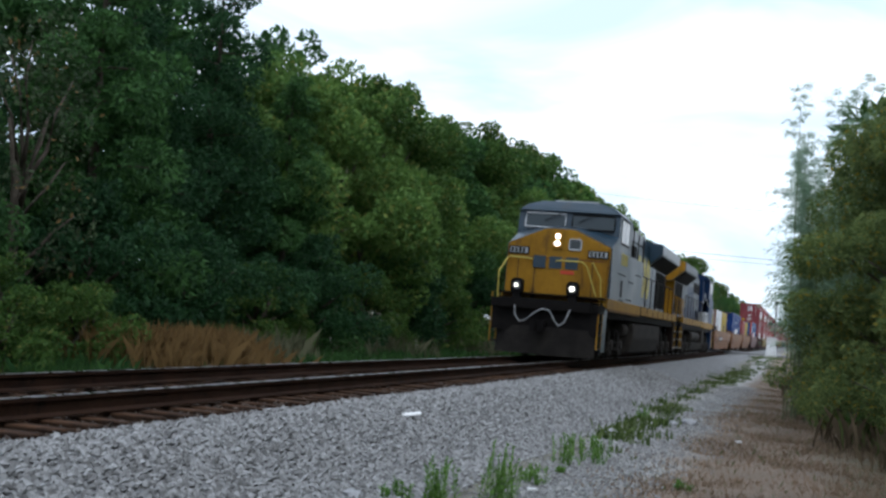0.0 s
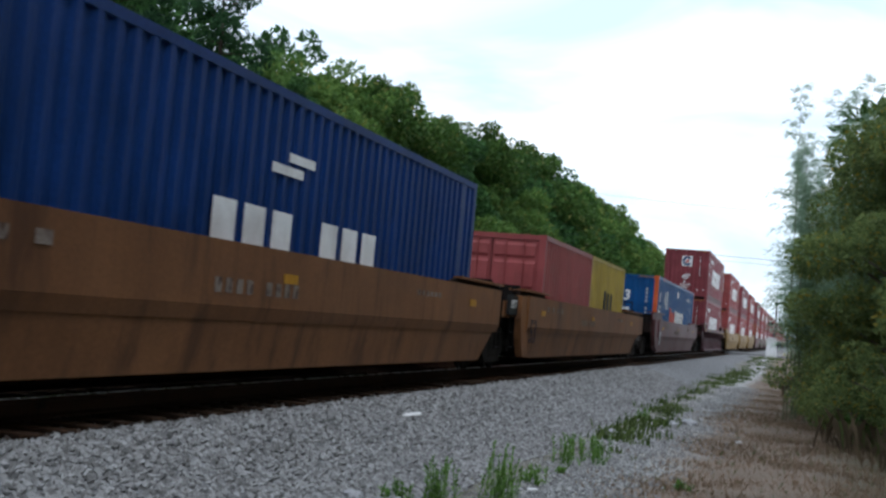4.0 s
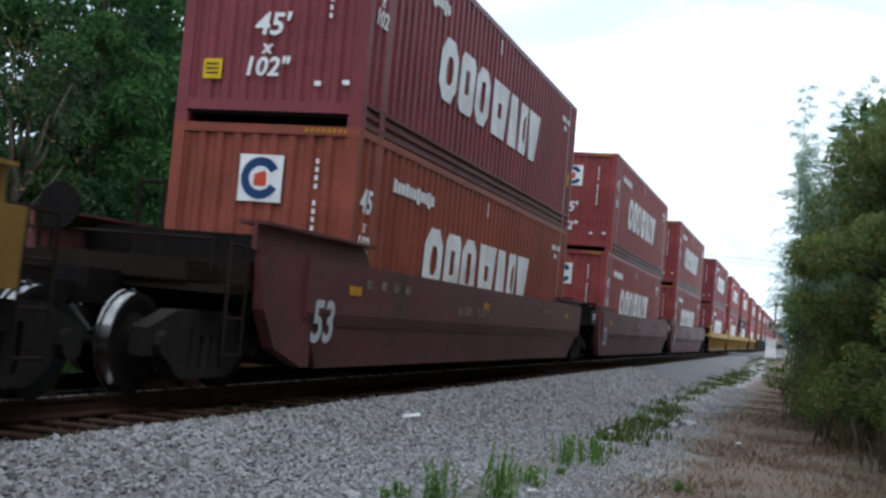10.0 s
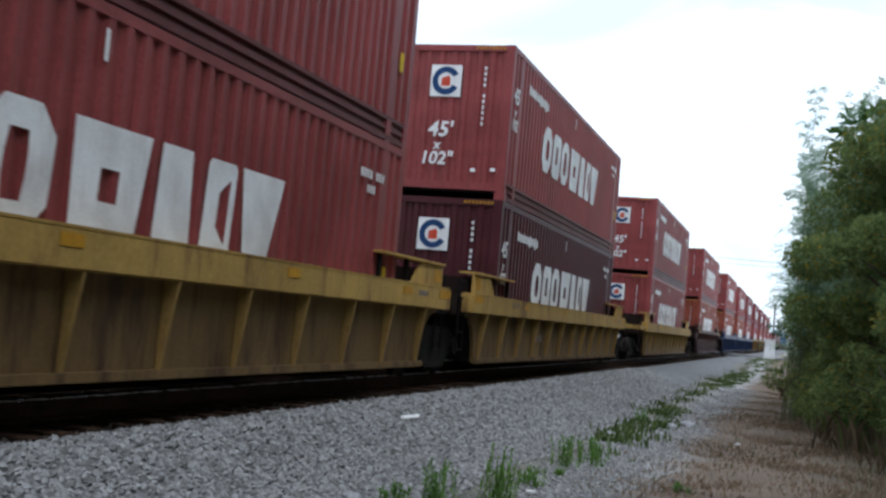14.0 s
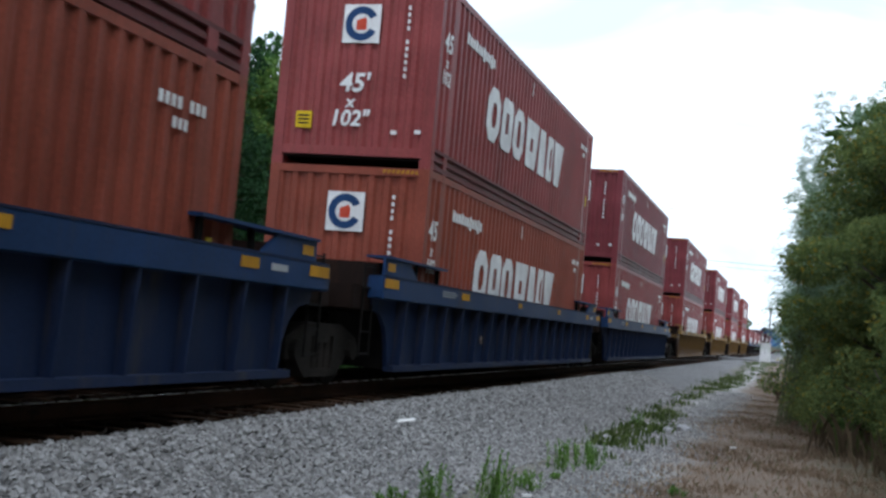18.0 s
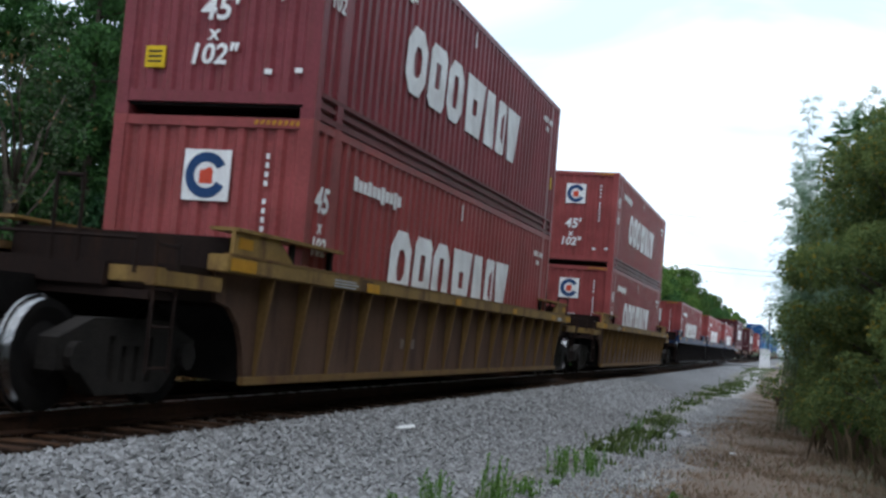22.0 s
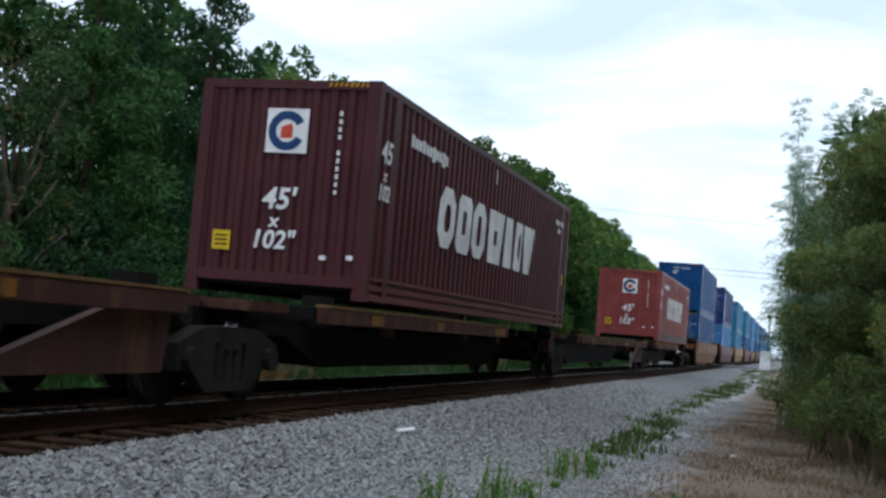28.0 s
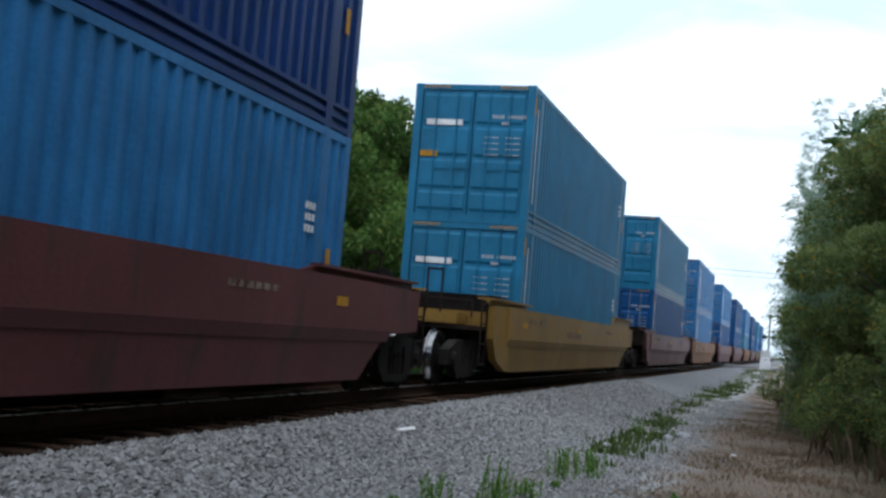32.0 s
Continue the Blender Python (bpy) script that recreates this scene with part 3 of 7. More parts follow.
def well_car(style, key, label, lead, tail, end_front=True, end_rear=True, mark="stencil"):
    """One well: two deep sides, floor beams, end platforms over the trucks. lead, tail: distances from its middle to the trucks
    (None: the neighbour carries that end)."""
    mat = M[key]
    th = thing("well_car", label, "freight car", "train")
    w0 = M["white_mark"]
    h = HALF

    def low_end(e):
        """Ends with a low coaming: between wells that share a truck, and most rear ends."""
        return not end_front or mark == "faint" if e < 0 else not (key == "car_tan" and end_rear)
    # most webs are darker than the chord; cars not listed get near-black
    web = M[{"car_blue": "car_blue_web", "car_yellow": "car_yellow_web", "car_ochre": "car_web", "car_brown": "car_brown", "car_plum": "car_plum"}.get(key, "car_near_black")]
    rib = M[{"car_blue": "car_blue_web", "car_yellow": "car_yellow_rib", "car_ochre": "car_rib", "car_plum": "car_plum", "car_dark_blue": "car_near_black"}.get(key, "car_brown")]
    broad = key in ("car_brown", "car_plum")
    # the yellow and ochre cars' posts taper towards the bottom; the yellow cars' top chord is lower and deeper
    lean, c0, c1 = (0.13, 1.06, 1.38) if key == "car_yellow" else (0.15, 1.3, 1.47) if key == "car_ochre" else (0.0, 1.3 if broad else 1.17, 1.47)
    for s in (-1, 1):
        if style == "smooth":
            # upright upper plate, lower plate that leans in under it, cut away towards the trucks
            bm = bmesh.new()
            a, b = sorted((s * 1.28, s * 1.43))
            prism(bm, [(-h, 1.45), (h, 1.45), (h, 1.0), (h - 0.12, 0.82), (-h + 0.12, 0.82), (-h, 1.0)], "x", a, b)
            part("side_plate", bm, mat, th)
            bm = bmesh.new()
            prism(bm, [(-h + 0.12, 0.82), (h - 0.12, 0.82), (h - 0.75, 0.22), (-h + 0.75, 0.22)], "x", a, b)
            for v in bm.verts:
                if v.co.z < 0.5 and abs(v.co.x) > 1.4:
                    v.co.x -= s * 0.1
            part("lower_plate", bm, mat, th)
            bm = bmesh.new()
            pr = [(s * 1.43, 1.47), (s * 1.475, 1.47), (s * 1.475, 0.86), (s * 1.43, 0.72)]
            prism(bm, pr, "y", -h + 0.02, h - 0.02)
            part("upper_band", bm, mat, th)
        else:
            bm = bmesh.new()
            a, b = sorted((s * 1.26, s * 1.32))
            prism(bm, [(-h - 0.5, 1.4), (h + 0.5, 1.4), (h + 0.42, 1.02), (h + 0.12, 0.97), (h - 0.12, 0.8), (h - 0.26, 0.55), (h - 0.34, 0.22), (-h + 0.34, 0.22), (-h + 0.26, 0.55), (-h + 0.12, 0.8), (-h - 0.12, 0.97), (-h - 0.42, 1.02)], "x", a, b)
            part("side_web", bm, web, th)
            a, b = sorted((s * 1.26, s * 1.49))
            block("top_chord", (a, b, -h - 0.55, h + 0.55, c0, c1), mat, th, "", 0.015)
            a, b = sorted((s * 1.4, s * 1.495))
            block("chord_lip", (a, b, -h - 0.5, h + 0.5, c1 - 0.012, c1 + 0.016), rib if key != "car_yellow" else mat, th, "", 0.005)
            for e in (-1, 1):
                ya = sorted((e * (h + 0.5), e * (h - 0.05)))
                x0, x1 = sorted((s * 1.491, s * 1.497))
                block("end_patch", (x0, x1, ya[0], ya[1], c1 - 0.15, c1 - 0.03), M["amber_mark"], th, "amber end patch")
            a, b = sorted((s * 1.3, s * (1.45 - lean * 0.6)))
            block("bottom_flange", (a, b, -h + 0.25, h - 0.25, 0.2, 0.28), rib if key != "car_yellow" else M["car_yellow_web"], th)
            half = 0.05 if broad else 0.02

            def make(bm, at=(0.0,)):
                for y in at:
                    if broad:
                        prism(bm, [(1.3, 1.31), (1.47, 1.31), (1.44, 1.05), (1.38, 0.9), (1.38, 0.28), (1.3, 0.28)], "y", y - half, y + half)
                    else:
                        prism(bm, [(1.3, c0 + 0.02), (1.48, c0 + 0.02), (1.43 - lean * 0.6, 0.28), (1.3, 0.28)], "y", y - half, y + half)
            n = 12 if key == "car_yellow" else 11 if broad else 17
            at = [-h + 0.55 + i * (2 * h - 1.1) / (n - 1) for i in range(n)]
            if s > 0:
                for y in at:
                    hang("post", shared("post_" + key, make, rib), None, th, "", pose(0, y, 0))
            else:
                tagged(hang("far_posts", shared("far_posts_" + key, lambda bm: make(bm, at), rib), None, th, "", pose(0, 0, 0, 0, 0, 180)), kind="stuff")
        for e in (-1, 1):
            a, b = sorted((s * 1.3, s * 1.35))
            if style == "smooth":
                bm = bmesh.new()
                far = 1.1 if (end_front if e < 0 else end_rear) else 0.3
                top = 1.56 if low_end(e) else 1.72
                prism(bm, [(e * (h + far), 1.46), (e * (h + far), top), (e * (h - (1.9 if e < 0 else 2.5)), top), (e * (h - (2.3 if e < 0 else 3.0)), 1.46)], "x", a, b)
                # old tan cars: the inset coaming's shade is put into its colour
                part("end_coaming", bm, M["car_end"] if key == "car_old_tan" else mat, th)
                if far < 1 and e < 0:
                    bm = bmesh.new()
                    prism(bm, [(e * y, z) for y, z in ((h - 0.3, 1.455), (h + 0.45, 1.455), (h + 0.45, 1.0), (h + 0.32, 0.6), (h + 0.08, 0.25), (h - 0.3, 0.25))], "x", *sorted((s * 1.3, s * 1.437)))
                    part("end_side_plate", bm, mat, th)
                    block("capacity_plate", (*sorted((s * 1.3, s * 1.36)), e * (h + 1.15), e * (h + 0.48), 1.06, 1.44), M["black_mark"], th, "black capacity plate", 0.008)
                    hang("capacity_mark", lettering("125 T", 0.21, w0), None, th, "painted capacity", pose(s * 1.363, e * (h + 0.81), 1.26, 0, 0, 90 * s))
                if far > 1:
                    bm = bmesh.new()
                    pts = [(h - 0.3, 1.455), (h + 1.25, 1.455), (h + 1.22, 0.88), (h + 0.15, 0.83), (h - 0.3, 0.75)] if e > 0 else [(h - 0.3, 1.455), (h + 1.0, 1.455), (h + 0.95, 0.85), (h + 0.65, 0.46), (h - 0.1, 0.25), (h - 0.3, 0.25)]
                    prism(bm, [(e * y, z) for y, z in pts], "x", *sorted((s * 1.3, s * 1.437)))
                    part("end_side_plate", bm, mat, th)
            else:
                for q in (0.1, 1.2, 2.3):
                    ya = sorted((e * (h - q), e * (h - q - 0.08)))
                    block("shelf_bracket", (a, b, ya[0], ya[1], c1, 1.72), M["iron"], th)
                if s > 0:
                    bm = bmesh.new()
                    prism(bm, [(e * (h + 0.3), c1 + 0.01), (e * (h + 0.3), 1.718), (e * (h - 0.75), 1.718), (e * (h - 1.15), c1 + 0.01)], "x", 1.36, 1.405)
                    part("end_apron", bm, mat, th, "", None, 0.006)
                    block("apron_patch", (1.405, 1.411, *sorted((e * (h + 0.2), e * (h - 0.1))), c1 + 0.08, 1.66), M["amber_mark"], th, "amber reflector patch")
            a, b = sorted((s * 1.12, s * 1.44))
            ya = sorted((e * (h + (1.1 if style == "smooth" and (end_front if e < 0 else end_rear) else 0.3)), e * (h - (2.2 if style == "smooth" and e < 0 else 2.5))))
            low = style == "smooth" and low_end(e)
            block("end_shelf", (a, b, ya[0], ya[1], 1.555 if low else 1.715, 1.59 if low else 1.75), mat, th)
        # inner end wall against the box
    for e in (-1, 1):
        ya = sorted((e * (h - 0.05), e * (h + 0.12)))
        block("well_end", (-1.25, 1.25, *sorted((e * (h - 0.42), e * (h - 0.36))), 0.22, 1.3), M["iron"], th)
        block("end_bulkhead", (-1.26, 1.26, ya[0], ya[1], 0.95, 1.66), M["iron"] if style == "smooth" else M["car_end"], th, "", 0.01)
    for i in range(6):
        y = -h + 1.2 + i * (2 * h - 2.4) / 5
        hang("floor_beam", shared("floor_beam", lambda bm: box(bm, -1.28, 1.28, -0.14, 0.14, 0.2, 0.248), M["iron"]), None, th, "", pose(0, y, 0))
    for e, dist, has in ((-1, lead, end_front), (1, tail, end_rear)):
        ys = sorted((e * (h - 0.15), e * (h + 1.1)))
        bm = bmesh.new()
        box(bm, -1.28, 1.28, ys[0], ys[1], 1.0, 1.32)
        ye = sorted((e * (h + 1.1), e * (h + 1.75)))
        box(bm, -0.95, 0.95, ye[0], ye[1], 1.06, 1.28)
        part("end_platform", bm, mat if key in ("car_tan", "car_old_tan") else M["car_end"], th, "", None, 0.02)
        ys = sorted((e * (h - 0.2), e * (h + (2.3 if has else 1.2))))
        block("draft_sill", (-0.24, 0.24, ys[0], ys[1], 0.78, 1.12), M["iron"], th)
        if has:
            bm = bmesh.new()
            yy = e * (h + 1.72)
            for x in (-0.62, 0.35, 0.62):
                tube(bm, [(x, yy, 1.2), (x, yy, 2.05 if x > 0 else 1.8)], 0.02, 5)
            tube(bm, [(0.35, yy, 2.02), (0.62, yy, 2.02)], 0.02, 5)
            tube(bm, [(-1.2, yy, 1.5), (1.2, yy, 1.5)], 0.018, 5)
            for s in (-1, 1):
                tube(bm, [(s * 1.2, yy, 1.2), (s * 1.2, yy, 1.52)], 0.018, 5)
            part("end_handrail", bm, M["car_end"], th)
            bm = bmesh.new()
            disc(bm, "y", (-0.5, e * (h + 1.8), 1.72), 0.24, 0.02, 16)
            part("brake_wheel", bm, M["iron"], th)
            ye = sorted((e * (h + 1.3), e * (h + 1.7)))
            block("end_step", (-1.35, 1.35, ye[0], ye[1], 0.98, 1.06), M["car_end"], th)
            for s in (-1, 1):
                ladder(th, s * 1.38, e * (h + 1.5), 0.35, 1.5, 0.38, M["car_end"])
            if style == "ribbed":
                ya = sorted((e * (h + 0.5), e * (h + 1.72)))
                block("end_rail", (-1.42, 1.42, *sorted((e * (h + 1.55), e * (h + 1.72))), 1.12, 1.26), mat, th, "", 0.01)
                block("side_rail", (1.3, 1.42, ya[0], ya[1], 1.1, 1.24), mat, th, "", 0.01)
            coupler(th, e * (h + 2.55), e)
            hose_pair(th, e * (h + 2.3), M["rubber"], 0.95)
        else:
            # joint at the shared truck
            bm = bmesh.new()
            disc(bm, "z", (0, e * (h + 1.25), 0.95), 0.3, 0.16, 14)
            part("articulation_joint", bm, M["iron"], th)
            for s in (-1, 1):
                ladder(th, s * 1.3, e * (h + 0.6), 0.4, 1.62, 0.36, M["iron"])
        if dist is not None:
            freight_truck(th, e * dist)
    # marks
    w, yl, dull = M["white_mark"], M["amber_mark"], M["dull_mark"]
    if style == "smooth":
        if mark == "plate":
            plates(th, "number_panel", [(-5.1, -2.1, 0.78, 1.06)], M["car_end"], 1.477, "dark number panel")
            plates(th, "number_marking", [(-4.95 + 0.31 * i, -4.72 + 0.31 * i, 0.83, 1.02) for i in range(9) if i != 4], M["faded_grey"], 1.484)
        else:
            plates(th, "number_marking", [(-2.4 + 0.22 * i, -2.27 + 0.22 * i, 0.98, 1.12) for i in range(9) if i != 4], dull, 1.477)
            plates(th, "stencil_marking", [(-6.6 + 0.5 * i, -6.4 + 0.5 * i, 1.2, 1.31) for i in range(4)] + [(3.6 + 0.2 * i, 3.72 + 0.2 * i, 1.2, 1.27) for i in range(6)], dull, 1.477)
        plates(th, "reflector", [(-7.2, -6.8, 1.1, 1.21), (-0.9, -0.55, 1.13, 1.23), (6.4, 6.75, 1.13, 1.24)], yl, 1.478, "amber reflector")
        for s in (1, -1) if mark != "faint" else ():
            hang("stencil_size", lettering("53", 0.66, M["faded_grey"] if key not in ("car_tan", "car_old_tan") else M["car_brown"]), None, th, "painted length of the well", pose(s * 1.479, s * -7.95, 0.74, 0, 0, 90 * s))
    else:
        plates(th, "reflector", [(-5.2, -4.75, c1 - 0.16, c1 - 0.05), (-1.1, -0.8, c1 - 0.15, c1 - 0.05), (2.9, 3.2, c1 - 0.15, c1 - 0.05), (6.7, 7.1, c1 - 0.16, c1 - 0.05)], yl, 1.492, "amber reflector")
        plates(th, "stencil_marking", [(-6.3, -5.6, c1 - 0.08, c1 - 0.065), (-6.3, -5.5, c1 - 0.115, c1 - 0.1), (-6.3, -5.6, c1 - 0.15, c1 - 0.135), (7.4, 7.8, c1 - 0.15, c1 - 0.08)], M["faded_grey"] if key != "car_yellow" else dull, 1.492)
        plates(th, "web_stencil", [(-3.2 + 0.24 * i, -3.06 + 0.24 * i, 0.6, 0.74) for i in range(3)], dull, 1.321)
    return th


# ---- containers ----
def corrugated(y0, y1, z0, z1, x, out, pitch=0.277, depth=0.036):
    """Outline of a pressed steel side: trapezoid folds."""
    n = max(1, round((y1 - y0) / pitch))
    p = (y1 - y0) / n
    line = [(y0, 0.0)]
    for i in range(n):
        a = y0 + i * p
        line += [(a + 0.16 * p, 0.0), (a + 0.34 * p, -depth), (a + 0.66 * p, -depth), (a + 0.84 * p, 0.0)]
    line.append((y1, 0.0))
    v, f = [], []
    for y, d in line:
        for z in (z0, z1):
            v.append((x + out * d, y, z))
    for i in range(len(line) - 1):
        f.append((2 * i, 2 * i + 2, 2 * i + 3, 2 * i + 1) if out > 0 else (2 * i, 2 * i + 1, 2 * i + 3, 2 * i + 2))
    k = len(v)
    # inner skin, so that the sheet has thickness
    for y, d in line:
        for z in (z0, z1):
            v.append((x + out * (d - 0.02), y, z))
    for i in range(len(line) - 1):
        f.append((k + 2 * i, k + 2 * i + 1, k + 2 * i + 3, k + 2 * i + 2))
    return v, f


def sheet(name, y0, y1, z0, z1, x, out, mat, parent, ends=False, pitch=0.277, depth=0.036):
    v, f = corrugated(y0, y1, z0, z1, x, out, pitch, depth)
    v = np.array(v)
    if ends:
        v = np.stack([v[:, 1], v[:, 0], v[:, 2]], 1)
    return hang(name, raw(name, v, f, mat), None, parent)


def name_blocks(th, x, mat):
    """The big painted name as seven plain white shapes: pierced, slotted and wedge-shaped slabs, no letters."""
    def octagon(a, b, z0, z1, c):
        return [(a + c, z0), (b - c, z0), (b, z0 + c), (b, z1 - c), (b - c, z1), (a + c, z1), (a, z1 - c), (a, z0 + c)]
    lo, hi = 1.0, 1.96
    shapes = [
        (octagon(2.83, 3.72, lo, hi, 0.24), (3.14, 3.5, 1.26, 1.7)),
        (octagon(3.89, 4.72, lo, hi, 0.12), (4.18, 4.42, 1.3, 1.76)),
        (octagon(4.84, 5.7, lo, hi, 0.22), (5.13, 5.41, 1.22, 1.74)),
        ([(6.0, lo), (6.9, lo), (7.02, hi), (5.9, hi)], (6.32, 6.6, 1.2, 1.78)),
        ([(7.2, lo), (7.85, lo), (7.72, hi), (7.2, hi)], None),
        (octagon(8.04, 8.62, lo, hi, 0.05), (8.3, 8.52, 1.14, 1.84)),
        ([(8.95, lo), (9.45, lo), (9.72, hi), (8.74, hi)], None),
    ]
    for pts, hole in shapes:
        bm = bmesh.new()
        if hole:
            ring_prism(bm, pts, hole, "x", x + 0.001, x + 0.007)
        else:
            prism(bm, pts, "x", x + 0.001, x + 0.007)
        for v in bm.verts:
            v.co.y += 0.1 + 0.08 * (v.co.z - 1.0)
        part("name_block", bm, mat, th, "large white painted shape")


def corner_castings(th, L, hw, H, mat, at=(0.0,)):
    """Cast corner fittings, one mesh for all of a colour."""
    me = shared("corner_casting_" + mat.name, lambda bm: box(bm, -0.092, 0.092, -0.09, 0.09, 0, 0.122), mat)
    for y in at:
        for yy in (y, L - y):
            a = min(max(yy, 0.087), L - 0.087)
            for x in (-hw + 0.09, hw - 0.09):
                for z in (0, H - 0.12) if y == 0 else (H - 0.12,):
                    hang("corner_casting", me, None, th, "", pose(x, a, z))


def container(key, L, H, hw, label, style, trim=None, front=None):
    """A dry-freight box: frame, pressed sides, ends or doors, roof, marks. Front end at y = 0."""
    mat = M[key]
    tr = M[trim] if trim else mat
    th = thing("shipping_container", label, "container", "containers on the train")
    inset = 0.76 if L > 13 else 0.0
    for s in (-1, 1):
        y0, y1 = 0.12, L - 0.12
        if inset:
            if L > 15:
                inset = 1.98
            sheet("end_side_sheet", 0.12, inset - 0.1, 0.34, H - 0.1, s * (hw - 0.004), s, mat, th)
            sheet("side_sheet", inset + 0.1, L - inset - 0.1, 0.34, H - 0.1, s * (hw - 0.004), s, mat, th)
            sheet("end_side_sheet", L - inset + 0.1, L - 0.12, 0.34, H - 0.1, s * (hw - 0.004), s, mat, th)
            for yy in (inset, L - inset):
                a, b = sorted((s * (hw - 0.09), s * (hw - 0.001)))
                block("lift_post", (a, b, yy - 0.1, yy + 0.1, 0.0, H - 0.002), mat, th)
        else:
            sheet("side_sheet", y0, y1, 0.16, H - 0.08, s * (hw - 0.004), s, mat, th, depth=0.014 if key == "white_box" else 0.036)
        a, b = sorted((s * (hw - 0.1), s * hw))
        block("top_rail", (a, b, 0.1, L - 0.1, H - 0.1, H), mat, th)
        if inset:
            bm = bmesh.new()
            prism(bm, [(s * (hw - 0.12), 0.02), (s * hw, 0.02), (s * hw, 0.09), (s * (hw - 0.04), 0.1), (s * (hw - 0.04), 0.15), (s * (hw - 0.008), 0.16), (s * (hw - 0.008), 0.22), (s * (hw - 0.04), 0.23), (s * (hw - 0.04), 0.28), (s * hw, 0.29), (s * hw, 0.34), (s * (hw - 0.12), 0.34)], "y", 0.1, L - 0.1)
            part("bottom_rail", bm, M["oxide_dark"] if key in ("oxide", "oxide_brown", "oxide_plum", "maroon") else mat, th)
        else:
            block("bottom_rail", (a, b, 0.1, L - 0.1, 0.02, 0.16), mat, th)
        for yy, dy in ((0.0, 0.16), (L - 0.16, 0.16)):
            a, b = sorted((s * (hw - 0.16), s * (hw + 0.001)))
            block("corner_post", (a, b, yy, yy + dy, 0.06, H - 0.06), tr, th)
    # roof and floor
    v, f = corrugated(0.1, L - 0.1, -hw + 0.1, hw - 0.1, H - 0.015, 1, 0.3, 0.02)
    v = np.array(v)
    hang("roof_sheet", raw("roof_sheet", np.stack([v[:, 2], v[:, 1], v[:, 0]], 1), f, mat), None, th)
    block("floor_pan", (-hw + 0.1, hw - 0.1, 0.05, L - 0.05, 0.12, 0.17), M["iron"], th)
    # ends: header and sill with the lifting gap, and the wall or the doors
    for yy, o in ((0.0, 1), (L, -1)):
        a, b = sorted((yy + o * 0.005, yy + o * 0.1))
        block("end_header", (-hw + 0.16, hw - 0.16, a, b, H - 0.12, H - 0.005), mat, th)
        block("end_sill", (-hw + 0.16, hw - 0.16, a, b, 0.16 if inset and style != "doors" else 0.0, 0.3 if inset and style != "doors" else 0.17), mat, th)
        if style == "doors" and o > 0:
            for s in (-1, 1):
                x0, x1 = sorted((s * 0.012, s * (hw - 0.17)))
                d = block("door", (x0, x1, 0.03, 0.09, 0.17, H - 0.13), mat, th, "steel cargo door", 0.012)
                bm = bmesh.new()
                # one pressed sheet: broad ridges across the door with grooves between them
                front_line = []
                for z0, z1 in ((0.3, 0.58), (0.76, 1.26), (1.44, 1.94), (2.12, H - 0.26)):
                    front_line += [(0.028, z0 - 0.06), (-0.004, z0), (-0.004, z1), (0.028, z1 + 0.06)]
                prism(bm, front_line + [(0.034, H - 0.18), (0.034, 0.22)], "x", x0 + 0.06, x1 - 0.06)
                part("door_panel", bm, mat, d)
                bm = bmesh.new()
                for q in (0.3, 0.7):
                    xx = x0 + (x1 - x0) * q
                    tube(bm, [(xx, -0.022, 0.1), (xx, -0.022, H - 0.07)], 0.016, 6)
                    for z in (0.35, 1.0, 1.9, H - 0.3):
                        box(bm, xx - 0.03, xx + 0.03, -0.03, 0.032, z, z + 0.05)
                    box(bm, xx, xx + 0.34, -0.046, -0.03, 1.08 + 0.06 * q, 1.12 + 0.06 * q)
                part("lock_rod", bm, M["rod_grey"] if key.startswith("blue") else mat, d, "upright lock rods")
        elif o > 0:
            sheet("front_sheet", -hw + 0.16, hw - 0.16, 0.28 if inset else 0.14, H - 0.1, yy + 0.02, -1, mat, th, True, 0.25)
        else:
            sheet("rear_sheet", -hw + 0.16, hw - 0.16, 0.28 if inset else 0.14, H - 0.1, yy - 0.02, 1, mat, th, True, 0.25)
    if L > 13:
        bm = bmesh.new()
        for s in (-1, 1) if style == "doors" else (1,):
            for i in range(8):
                x = s * (hw - 0.2 - 0.075 * i)
                prism(bm, [(x - 0.025, H - 0.085), (x + 0.012, H - 0.085), (x + 0.035, H - 0.03), (x - 0.002, H - 0.03)], "y", -0.001, 0.006)
        tagged(part("hazard_strip", bm, M["amber_mark"], th), "slanted warning dashes", kind="stuff")
    corner_castings(th, L, hw, H, tr, (0.0, inset) if inset else (0.0,))
    w = M["white_mark"]
    if front == "line":
        name_blocks(th, hw, w)
        plates(th, "address_marking", [(1.4 + 0.17 * i, 1.53 + 0.17 * i, 2.27 - (0.05 if i in (6, 9) else 0), 2.42 + (0.03 if i % 3 == 0 else 0)) for i in range(11)], w, hw, "row of small white bars")
        plates(th, "number_marking", [(L - 1.62 + 0.11 * i, L - 1.55 + 0.11 * i, 2.34, 2.45) for i in range(8) if i != 4] + [(L - 1.35 + 0.1 * i, L - 1.29 + 0.1 * i, 2.16, 2.26) for i in range(3)], w, hw)
        plates(th, "side_dash", [(6.36, 6.41, 2.44, 2.7)], w, hw)
        plates(th, "side_placard", [(L - 0.55, L - 0.42, 1.0, 1.26)], M["yellow_mark"], hw)
        for s in (1, -1):
            ys = 0.42 if s > 0 else L - 0.42
            for body, z, sz in (("45", 2.0, 0.42), ("x", 1.7, 0.24), ("102", 1.46, 0.3)):
                hang("size_mark", lettering(body, sz, w), None, th, "painted container size", pose(s * (hw + 0.001), ys, z, 0, 0, 90 * s))
        # front end: emblem, size, serial bars, placards
        bm = bmesh.new()
